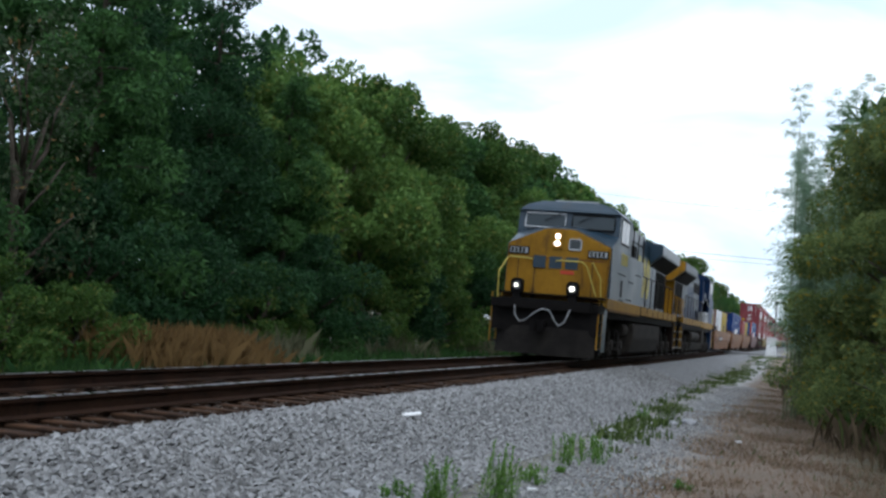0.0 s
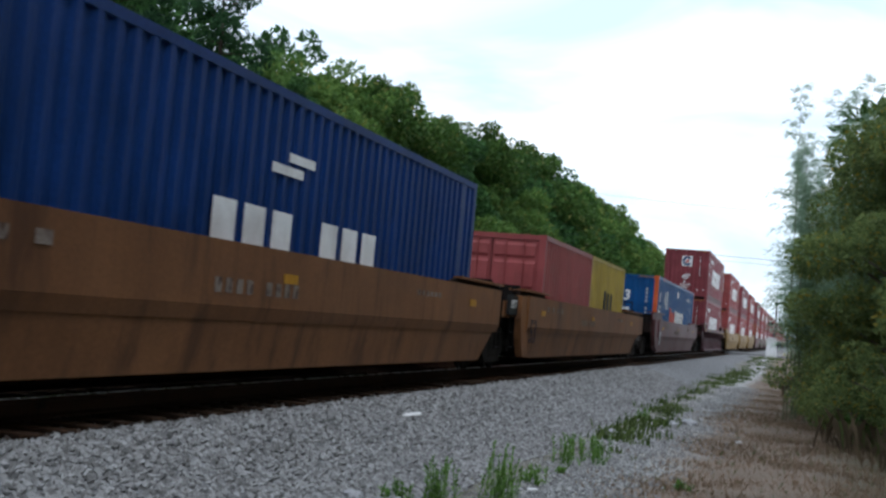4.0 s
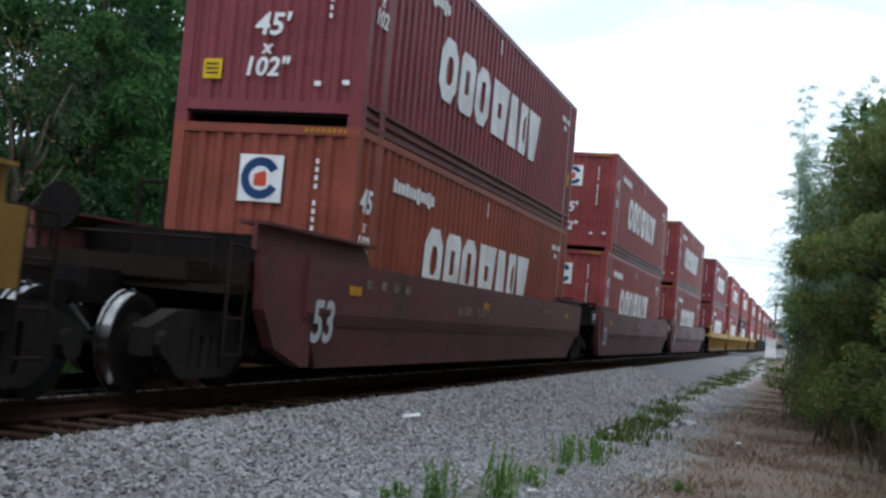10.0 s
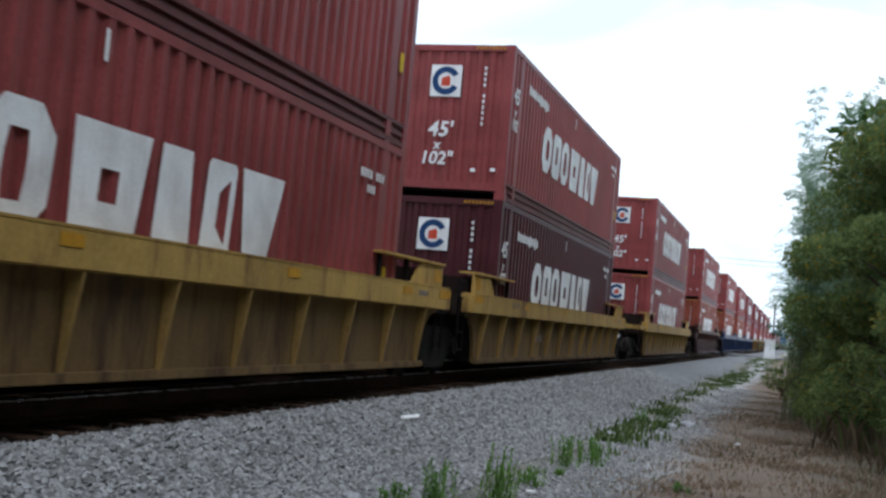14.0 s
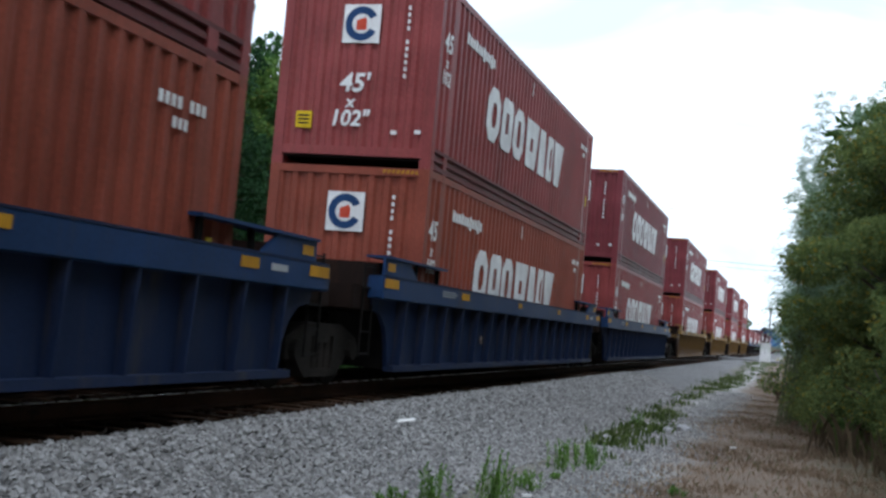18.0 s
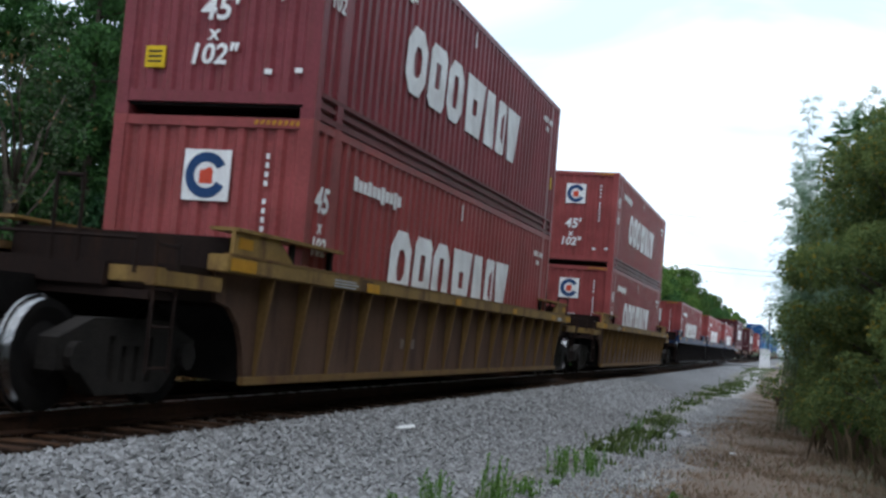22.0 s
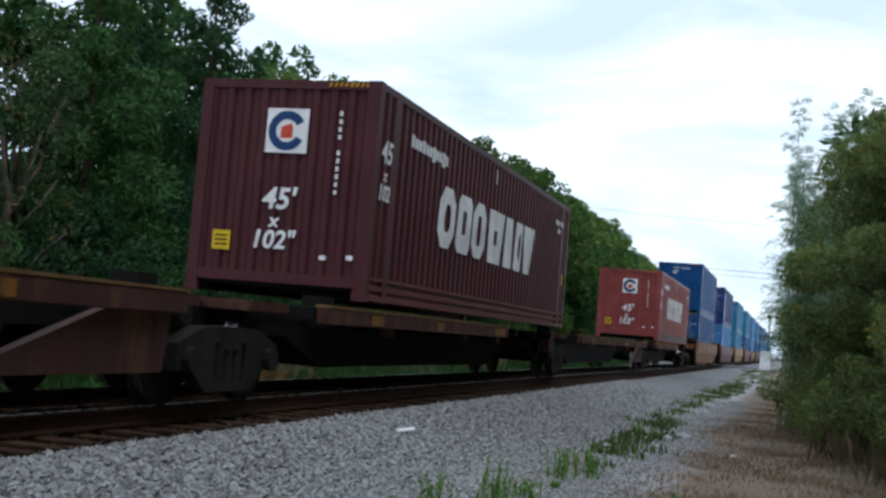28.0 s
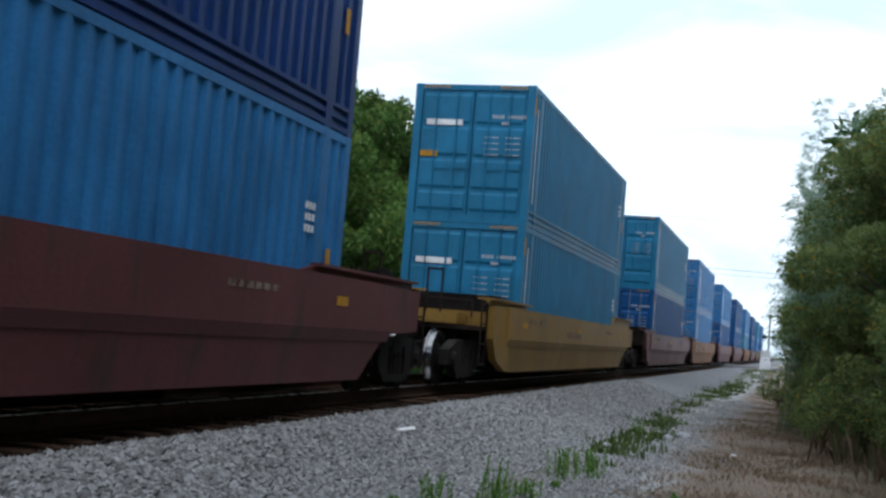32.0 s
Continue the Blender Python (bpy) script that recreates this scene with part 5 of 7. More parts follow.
    if raised:
        block("roof_vent", (-0.8, 0.8, 8.0, 14.2, 4.36, 4.52), H, th, "", 0.03)
    else:
        bm = bmesh.new()
        prism(bm, [(6.7, 4.3), (11.4, 4.3), (10.4, 4.74), (6.7, 4.72)], "x", -0.86, 0.86)
        part("brake_hatch", bm, H, th, "raised dynamic brake hatch", None, 0.03)
    block("end_wall", (-1.0, 1.0, 20.68, 20.74, 1.8, 4.2), M[tail_mat], th, "", 0.01)
    # number boards and name, as plain bars
    for x in (-1.38, 0.88):
        block("number_board", (x, x + 0.58, 1.858, 1.99, 2.86, 3.07), M["iron"], th, "black number board", 0.01)
        block("number_plate", (x + 0.04, x + 0.54, 1.85, 1.858, 2.89, 3.04), M["faded_grey"], th, "pale number plate")
        bm = bmesh.new()
        for i in range(4):
            box(bm, x + 0.07 + i * 0.11, x + 0.145 + i * 0.11, 1.844, 1.85, 2.905, 3.025)
        tagged(part("number_marking", bm, M["black_mark"], th), kind="stuff")
    mk = M["cream_yellow"] if raised else M["white_mark"]
    plates(th, "cab_number_marking", [(3.95 + 0.33 * i, 4.18 + 0.33 * i, 2.86, 3.2) for i in range(4)] if raised else [(3.1 + 0.4 * i, 3.4 + 0.4 * i, 2.85, 3.12) for i in range(3)], mk, 1.513, "pale cab number bars")
    for k in range(3):
        for s in (-1, 1):
            y0, q = (11.2 if raised else 10.5) + 1.3 * k, 0.3
            z0, z1 = (2.2, 3.65) if raised else (2.12, 3.55)
            pts = [(y0 + q, z0), (y0 + 1.12 - q, z0), (y0 + 1.12, z0 + q), (y0 + 1.12, z1 - q), (y0 + 1.12 - q, z1), (y0 + q, z1), (y0, z1 - q), (y0, z0 + q)]
            bm = bmesh.new()
            ring_prism(bm, pts, (y0 + 0.42, y0 + 0.7, z0 + 0.4, z1 - 0.4), "x", *((1.008, 1.014) if s > 0 else (-1.014, -1.008)))
            part("name_block", bm, M[logo], th, "big painted block")
    for k in range(3):
        block("nose_name_block", (-0.66 + k * 0.46, -0.3 + k * 0.46, 1.858, 1.9, 2.5, 2.84), M["loco_blue"], th, "faded dark painted block", 0.006)
    block("nose_emblem", (0.14, 0.52, 1.852, 1.9, 2.36, 2.46), M["red_mark"], th, "small red plate")
    # lamps
    for x, z in ((0.0, 3.41), (0.0, 3.21)):
        bm = bmesh.new()
        disc(bm, "y", (x, 1.84, z), 0.075, 0.03, 16)
        part("headlight", bm, M["lamp"] if raised else M["glass"], th, "round headlight")
    for x in (-0.9, 0.66):
        bm = bmesh.new()
        prism(bm, [(x - 0.17, 1.76), (x + 0.17, 1.76), (x + 0.17, 2.06), (x + 0.1, 2.14), (x - 0.1, 2.14), (x - 0.17, 2.06)], "y", 1.1, 1.34)
        part("ditch_light_housing", bm, M["iron"], th, "", None, 0.015)
        block("ditch_light_bracket", (x - 0.12, x + 0.12, 1.14, 1.3, 1.5, 1.77), M["iron"], th)
        bm = bmesh.new()
        disc(bm, "y", (x, 1.085, 1.94), 0.115, 0.015, 16)
        part("ditch_light_rim", bm, M["steel"], th)
        bm = bmesh.new()
        disc(bm, "y", (x, 1.066, 1.94), 0.066 if x > 0 else 0.045, 0.005, 16)
        part("ditch_light", bm, M["lamp"] if raised else M["steel"], th, "round ditch light")
    # front platform, steps, plow
    block("front_platform", (-1.5, 1.5, 0.75, 1.7, 1.3, 1.56), M["iron"], th, "", 0.02)
    block("anticlimber", (-1.3, 1.3, 0.6, 0.8, 1.3, 1.6), M["iron"], th, "", 0.03)
    bm = bmesh.new()
    prism(bm, [(-1.3, 0.75), (0.35, 0.2), (1.45, 0.7), (1.45, 0.85), (0.35, 0.36), (-1.3, 0.9)], "z", 0.1, 0.85)
    for v in bm.verts:
        if v.co.z > 0.5:
            v.co.y += 0.18
    part("snow_plow", bm, M["dusty_iron"], th, "dusty black plow", None, 0.01)
    block("pilot_plate", (-1.45, 1.45, 0.78, 0.9, 0.7, 1.4), M["iron"], th)
    for e in (0, 1):
        for s in (-1, 1):
            y = 1.15 if e == 0 else 21.15
            for z in (0.35, 0.72, 1.08):
                a, b = sorted((s * 1.12, s * 1.5))
                block("step", (a, b, y - 0.32, y + 0.32, z, z + 0.045), (M["grey_iron"] if raised else M["sill_yellow"]) if e == 0 else M["faded_grey"], th)
            bm = bmesh.new()
            for yy in (y - 0.34, y + 0.34):
                tube(bm, [(s * 1.48, yy, 0.35), (s * 1.48, yy, 1.7 if e == 0 else 2.6)], 0.02, 5)
            tagged(part("grab_iron", bm, M["sill_yellow"], th), kind="stuff")
            a, b = sorted((s * 1.05, s * 1.12))
            block("stepwell", (a, b, y - 0.36, y + 0.36, 0.3, 1.5), M["iron"], th)
            a, b = sorted((s * 1.2, s * 1.49))
            ys = (1.5, 2.15) if e == 0 else (20.3, 20.8)
            block("step_panel", (a, b, ys[0], ys[1], 0.28, 1.5), C if e == 0 else M["car_end"], th, "", 0.01)
    block("rear_platform", (-1.5, 1.5, 20.9, 21.7, 1.3, 1.56), M["iron"], th, "", 0.02)
    block("rear_pilot", (-1.4, 1.4, 21.5, 21.62, 0.45, 1.4), M["iron"], th)
    bm = bmesh.new()
    for x in (-1.4, -0.7, 0.7, 1.4):
        tube(bm, [(x, 21.6, 1.5), (x, 21.6, 2.6)], 0.02, 5)
    tube(bm, [(-1.4, 21.6, 2.6), (-0.7, 21.6, 2.6)], 0.02, 5)
    tube(bm, [(0.7, 21.6, 2.6), (1.4, 21.6, 2.6)], 0.02, 5)
    tagged(part("end_handrail", bm, M["loco_yellow"], th), kind="stuff")
    bm = bmesh.new()
    tube(bm, [(-0.78, 0.58, 1.38), (-0.74, 0.5, 1.12), (-0.6, 0.46, 0.96), (-0.42, 0.46, 1.0), (-0.22, 0.48, 1.2), (0.0, 0.5, 1.34), (0.2, 0.5, 1.3), (0.34, 0.48, 1.06), (0.48, 0.46, 0.92), (0.64, 0.48, 1.02), (0.74, 0.56, 1.36)], 0.019, 6)
    part("air_hose", bm, M["hose_grey"], th, "pale looped air hose", None, 0, True)
    bm = bmesh.new()
    tube(bm, [(-1.36, 1.86, 2.74), (-1.3, 1.76, 2.76), (-0.7, 1.76, 2.74), (-0.66, 1.86, 2.72)], 0.022, 6)
    part("nose_grab", bm, M["cream_yellow"], th)
    for pts in ([(0.0, 1.86, 2.7), (0.05, 1.76, 2.73), (0.75, 1.76, 2.73), (0.9, 1.78, 2.6), (1.2, 1.8, 1.8)], [(1.0, 1.86, 2.7), (1.05, 1.78, 2.74), (1.3, 1.78, 2.3), (1.34, 1.8, 1.75)], [(-1.46, 1.3, 1.5), (-1.48, 1.3, 2.3), (-1.36, 1.7, 2.72)]):
        bm = bmesh.new()
        tube(bm, pts, 0.02, 6)
        part("nose_grab", bm, M["cream_yellow"], th)
    for x in (-1.2, -0.2):
        bm = bmesh.new()
        tube(bm, [(x + 1.0, 3.16, 4.2), (x + 0.5, 3.16, 3.95)], 0.014, 4)
        part("wiper", bm, M["iron"], th)
    # tank, air reservoirs
    bm = bmesh.new()
    prism(bm, [(-1.4, 1.19), (1.4, 1.19), (1.5, 1.15), (1.5, 0.7), (1.38, 0.26), (1.1, 0.16), (-1.1, 0.16), (-1.38, 0.26), (-1.5, 0.7), (-1.5, 1.15)] if raised else [(-0.8, 1.2), (0.8, 1.2), (0.8, 0.66), (1.5, 0.62), (1.38, 0.26), (1.1, 0.16), (-1.1, 0.16), (-1.38, 0.26), (-1.5, 0.62), (-0.8, 0.66)], "y", 7.8, 15.3)
    part("fuel_tank", bm, M["grey_iron"], th, "dusty grey fuel tank", None, 0.03)
    for s in (-1, 1):
        for y, half in ((6.9, 0.4),) if raised else ((11.15, 1.05), (13.5, 1.1)):
            bm = bmesh.new()
            disc(bm, "y", (s * 1.18, y, 0.96), 0.27 if not raised else 0.22, half, 18)
            for q in (-1, 1):
                disc(bm, "y", (s * 1.18, y + q * (half + 0.06), 0.96), 0.2 if q < 0 else 0.26, 0.06, 18, 0.26 if q < 0 else 0.2)
            part("air_reservoir", bm, M["grey_iron"], th, "round steel air reservoir")
        if not raised:
            a, b = sorted((s * 1.1, s * 1.5))
            block("battery_box", (a, b, 7.82, 9.3, 0.62, 1.32), M["grey_iron"], th, "", 0.02)
            block("louvre_case", (a, b, 5.4, 7.8, 1.78, 2.36), M["faded_grey"], th, "grey louvred case", 0.015)
            for y0 in (5.75, 6.95):
                a, b = sorted((s * 1.5, s * 1.508))
                for k in range(5):
                    block("louvre", (a, b, y0, y0 + 0.5, 1.95 + 0.06 * k, 1.98 + 0.06 * k), M["black_mark"], th)
            bm = bmesh.new()
            tube(bm, [(s * 1.47, 9.15, 2.78), (s * 1.47, 8.6, 3.36), (s * 1.47, 8.4, 3.36), (s * 1.47, 5.3, 2.72)], 0.022, 6)
            part("sloping_handrail", bm, M["faded_grey"], th)
    for y in (4.2, 18.1):
        loco_truck(th, y)
    coupler(th, 0.42, -1)
    coupler(th, 21.9, 1)
    return th


# ---- flat platforms carrying single boxes ----
def flat_unit(label, lead, tail, loaded):
    th = thing("flat_car", label, "freight car", "train")
    h = 7.4
    for s in (-1, 1):
        bm = bmesh.new()
        a, b = sorted((s * 1.22, s * 1.36))
        far = 2.3 if loaded else h
        prism(bm, [(-h + 0.4, 1.1), (far, 1.1), (far, 0.9), (-h + 0.4, 0.9)], "x", a, b)
        part("side_beam", bm, M["flat_rust"], th, "", None, 0.012)
        a, b = sorted((s * 1.2, s * 1.37))
        block("deck_edge", (a, b, -h + 0.4, far, 1.1, 1.13), M["car_rib"], th)
        bm = bmesh.new()
        a, b = sorted((s * 1.1, s * 1.2))
        prism(bm, [(h, 0.9), (h - 1.1, 0.9), (h - 2.9, 0.36), (h - 0.1, 0.36)] if not loaded else [(h + 0.3, 1.1), (h - 0.4, 1.1), (h - 0.2, 0.7), (h + 0.3, 0.66)], "x", a, b)
        part("end_gusset", bm, M["flat_rust"], th, "maroon end gusset")
        for q in (-4.4, -0.4, 1.9 if loaded else 3.4):
            block("stake_bracket", (a, b + 0.02 if s > 0 else b, q, q + 0.3, 0.78, 0.92), M["flat_rust"], th)
        plates(th, "reflector", [(-5.5, -5.0, 0.93, 1.06), (-2.5, -2.1, 0.93, 1.06), (1.2, 1.6, 0.93, 1.06)] + ([] if loaded else [(4.5, 4.9, 0.93, 1.06)]) if s > 0 else [(1.6, 2.0, 0.93, 1.06)], M["old_reflector"], 1.362)
    bm = bmesh.new()
    prism(bm, [(-h - 1.1, 1.06), (h + 1.1, 1.06), (h + 1.1, 0.75), (h - 1.4, 0.7), (h - 2.6, 0.3), (-h + 2.6, 0.3), (-h + 1.4, 0.7), (-h - 1.1, 0.75)], "x", -0.4, 0.4)
    part("centre_sill", bm, M["iron"], th, "deep black fishbelly sill")
    for i in range(9):
        y = -h + 0.3 + i * (2 * h - 0.6) / 8
        hang("cross_bearer", shared("cross_bearer", lambda bm: prism(bm, [(-1.24, 1.09), (1.24, 1.09), (1.24, 0.95), (0.3, 0.8), (-0.3, 0.8), (-1.24, 1.0)], "y", -0.06, 0.06), M["iron"]), None, th, "", pose(0, y, 0))
    for y in ((-h + 0.6), (h - 0.6)):
        for s in (-1, 1):
            bm = bmesh.new()
            a, b = sorted((s * 1.0, s * 1.28))
            box(bm, a, b, y - 0.16, y + 0.16, 1.1, 1.23)
            part("pedestal", bm, M["iron"], th)
    for e, dist in ((-1, lead), (1, tail)):
        if dist is not None:
            freight_truck(th, e * dist)
        ys = sorted((e * (h - 0.1), e * (h + 0.9)))
        block("end_deck", (-1.0, 1.0, ys[0], ys[1], 0.98, 1.1), M["flat_rust"], th, "", 0.01)
    return th


# ---- the train, from its front ----
def put_loco(th, y, turn):
    MOVERS.append((th, y, 0, turn))
    th.matrix_basis = pose(0, y, 0, 0, 0, turn)


put_loco(locomotive("dark blue diesel locomotive with a yellow nose and lit headlights", "loco_blue", "loco_blue", "loco_blue", "sill_yellow", "loco_yellow", "cream_yellow", "loco_yellow", True), 30.6, 0)
put_loco(locomotive("grey and blue diesel locomotive running cab last", "loco_grey", "loco_royal", "loco_royal", "sill_yellow", "loco_yellow", "loco_royal", "loco_yellow", False), 75.7, 180)

LABELS = {
    "car_old_tan": "rust stained tan smooth-sided well car under stacked containers",
    "car_tan": "tan smooth-sided well car under containers",
    "car_yellow": "dirty yellow ribbed well car under stacked containers",
    "car_ochre": "grimy ochre ribbed well car under stacked containers",
    "car_maroon": "grimy maroon smooth-sided well car under containers",
    "car_brown": "dark brown ribbed well car under stacked containers",
    "car_plum": "dark plum ribbed well car under stacked containers",
    "car_blue": "blue ribbed well car under stacked containers",
    "car_dark_blue": "blue ribbed well car with near-black webs",
}


def articulated(style, key, centres, mark="stencil"):
    """Wells that share trucks at their joints."""
    n = len(centres)
    for i, c in enumerate(centres):
        lead = 9.9 if i == 0 else None
        tail = 9.9 if i == n - 1 else (centres[i + 1] - c) / 2
        set_car(well_car(style, key, LABELS[key], lead, tail, i == 0, i == n - 1, "plate" if (mark == "plate" and i == 0) else "stencil"), c)


def single(style, key, c, mark="stencil"):
    set_car(well_car(style, key, LABELS[key], 9.9, 9.9, True, True, mark), c)


B45 = 6.858
articulated("smooth", "car_old_tan", (87.14, 107.0, 126.2), "plate")
set_container("white20", 81.08, LOW)
set_container("yellow20", 87.2, LOW)
set_container("navy45", 100.15, LOW)
set_container("red20", 120.1, LOW)
set_container("yellow20", 126.25, LOW)
single("smooth", "car_maroon", 149.07)
set_container("blue53", 140.99, LOW)

STACKS = [
    ("plum", (165.77,)), ("tan", (188.74, 208.27, 227.55)), ("maroon", (250.6, 271.0, 290.35)), ("yellow", (313.9, 333.53, 352.89)),
    ("yellow", (376.35,)), ("brown", (399.81,)), ("blue", (423.55, 443.42, 462.97)),
    ("ochre", (486.32,)), ("ochre", (510.19,)), ("ochre", (533.85,)), ("ochre", (557.16,)),
]
STYLE = {"plum": ("ribbed", "car_plum"), "brown": ("ribbed", "car_brown"), "tan": ("smooth", "car_tan"), "maroon": ("smooth", "car_maroon"), "yellow": ("ribbed", "car_yellow"), "blue": ("ribbed", "car_blue"), "ochre": ("ribbed", "car_ochre")}
for k, (col, fronts) in enumerate(STACKS):
    st, key = STYLE[col]
    cs = [f + B45 for f in fronts]
    if len(cs) > 1:
        articulated(st, key, cs, "stencil")
    else:
        single(st, key, cs[0])
    for i, f in enumerate(fronts):
        low = {(0, 0): "line_plum", (2, 0): "line_brown", (3, 0): "line_plum", (3, 2): "line_maroon", (5, 0): "line_brown", (6, 0): "line_brown", (6, 1): "line_brown"}
        high = {(0, 0): "line_plum", (1, 1): "line_plum", (2, 0): "line_plum", (3, 0): "line_plum", (6, 2): "line_plum", (7, 0): "line_plum", (9, 0): "line_plum", (8, 0): "line_plum"}
        set_container(low.get((k, i), "line_red"), f - (0.5 if (k, i) == (2, 1) else 0), LOW)
        set_container(high.get((k, i), "line_red"), f, UP)

singles = (580.76, 600.51, 620.4)
articulated("ribbed", "car_dark_blue", [f + B45 for f in singles])
for f in singles:
    set_container("line_red", f, LOW)

# five flat platforms, every other one carrying a box
PITCH = 17.75
first = 641.5 + B45
for i in range(5):
    c = first + i * PITCH
    set_car(flat_unit("rusted flat platform car " + ("under a container" if i % 2 == 0 else "with an empty deck"), 7.9 if i == 0 else None, PITCH / 2 if i < 4 else 7.9, i % 2 == 0), c)
for f, kind in ((641.5, "line_maroon"), (678.2, "line_maroon"), (713.15, "line_red")):
    set_container(kind, f, 1.23)

BLUES = [
    (734.64, "car_old_tan", "deep_doors", "deep"), (758.4, "car_maroon", "mid_doors", "navy_doors"), (782.05, "car_tan", "teal_doors", "teal_doors"),
    (805.5, "car_maroon", "deep_doors", "teal_doors"), (826.6, "car_old_tan", "mid_doors", "mid_doors"), (850.2, "car_maroon", "deep_doors", "mid_doors"),
    (873.8, "car_maroon", "deep", "deep_doors"), (897.4, "car_old_tan", "teal_doors", "mid_doors"), (921.0, "car_maroon", "deep_doors", "deep_doors"), (944.6, "car_old_tan", "mid_doors", "teal_doors"),
    (968.2, "car_maroon", "deep_doors", "mid_doors"),
]
for f, key, lo, up in BLUES:
    single("smooth", key, f + B45, "faint")
    set_container(lo, f, LOW)
    set_container(up, f, UP)


# ---- plants ----
def leaf_cards(rng, centres, radii, count, size, slim=0.55, droop=0.0, flat=0.8, shell=0.55):
    """Many small folded leaves around clumps."""
    centres, radii = np.asarray(centres, float), np.asarray(radii, float)
    w = radii ** 2
    pick = rng.choice(len(radii), count, p=w / w.sum())
    d = rng.normal(size=(count, 3))
    d /= np.linalg.norm(d, axis=1)[:, None]
    rad = radii[pick] * (shell + (1.12 - shell) * rng.random(count) ** 0.6)
    p = centres[pick] + d * rad[:, None] * np.array([1, 1, flat])
    u = d * 0.6 + rng.normal(size=(count, 3)) * 0.7
    u[:, 2] -= droop
    u /= np.linalg.norm(u, axis=1)[:, None]
    n = np.cross(u, rng.normal(size=(count, 3)))
    n /= np.linalg.norm(n, axis=1)[:, None] + 1e-9
    s = size * (0.6 + 0.8 * rng.random(count))[:, None]
    b = np.cross(u, n)
    v = np.stack([p - u * s * 0.5, p + n * s * slim * 0.5 + b * s * 0.1, p + u * s * 0.6, p - n * s * slim * 0.5 + b * s * 0.1], 1)
    f = np.arange(count * 4).reshape(-1, 4)
    return v.reshape(-1, 3), f


def stems(bm, rnd, base, top, r0, r1, bends=3, wob=0.12):
    pts = []
    for i in range(bends + 1):
        q = i / bends
        o = Vector((rnd.uniform(-1, 1), rnd.uniform(-1, 1), 0)) * wob * (0 if i == 0 else 1)
        pts.append(Vector(base).lerp(Vector(top), q) + o)
    tube(bm, pts, [r0 + (r1 - r0) * i / bends for i in range(bends + 1)], 6)


def tree(kind, seed, h, w, leaves, size, mat, label, category="tree", bare=0.12, name="tree"):
    rnd, rng = random.Random(seed), np.random.default_rng(seed)
    th = thing(name, label, category, "trackside trees" if category == "tree" else "trackside shrubs")
    bm = bmesh.new()
    cs, rs = [], []
    if kind == "cedar":
        stems(bm, rnd, (0, 0, -0.2), (0, 0, h * 0.95), 0.16, 0.03, 5, 0.08)
        n = 34
        for i in range(n):
            q = bare + (1 - bare) * (i + rnd.random()) / n
            a = i * 2.4 + rnd.uniform(-0.4, 0.4)
            reach = w * 0.5 * (1.06 - q) ** 0.75 * rnd.uniform(0.6, 1.15)
            tip = Vector((math.cos(a) * reach, math.sin(a) * reach, h * q - reach * 0.12))
            stems(bm, rnd, (0, 0, h * q * 0.97), tip, 0.035, 0.01, 2, 0.05)
            for k in (0.45, 0.8, 1.05):
                cs.append(tip * k + Vector((0, 0, h * q * (1 - k) + rnd.uniform(-0.1, 0.1))))
                rs.append((0.28 + 0.5 * (1 - q)) * rnd.uniform(0.7, 1.15) * w / 4.2)
        cs.append((0, 0, h * 0.97))
        rs.append(0.22)
    else:
        low = h * bare
        stems(bm, rnd, (0, 0, -0.2), (rnd.uniform(-0.3, 0.3), rnd.uniform(-0.3, 0.3), h * 0.7), 0.05 + h * 0.016, 0.05, 4, 0.15)
        n = 15 if kind == "broad" else 12
        for i in range(n):
            a = i * 2.4 + rnd.uniform(-0.5, 0.5)
            q = (i + rnd.random()) / n
            prof = math.sin(math.pi * min(0.97, 0.2 + 0.78 * q)) ** 0.7
            reach = w * 0.5 * prof * rnd.uniform(0.5, 1.0)
            tip = Vector((math.cos(a) * reach, math.sin(a) * reach, low + (h - low) * (0.1 + 0.83 * q)))
            stems(bm, rnd, (0, 0, max(0.1, tip.z * 0.6)), tip, 0.05, 0.015, 3, 0.12)
            r = w * rnd.uniform(0.12, 0.2)
            for k in range(4):
                cs.append(tip + Vector((rnd.uniform(-1, 1), rnd.uniform(-1, 1), rnd.uniform(-0.8, 0.6))) * r * 0.95)
                rs.append(r * rnd.uniform(0.45, 0.95))
        for i in range(9):
            a = rnd.uniform(0, 6.3)
            top = Vector((math.cos(a) * w * 0.28 * rnd.random(), math.sin(a) * w * 0.28 * rnd.random(), h * rnd.uniform(0.9, 1.0)))
            cs.append(top)
            rs.append(w * rnd.uniform(0.04, 0.08))
    part("trunk", bm, M["bark"], th, "", None, 0, True)
    v, f = leaf_cards(rng, cs, rs, leaves, size, 0.5 if kind != "cedar" else 0.4, 0.35 if kind == "cedar" else 0.1)
    hang("crown", raw("crown", v, f, M[mat]), None, th)
    return th


PLANTS = {}


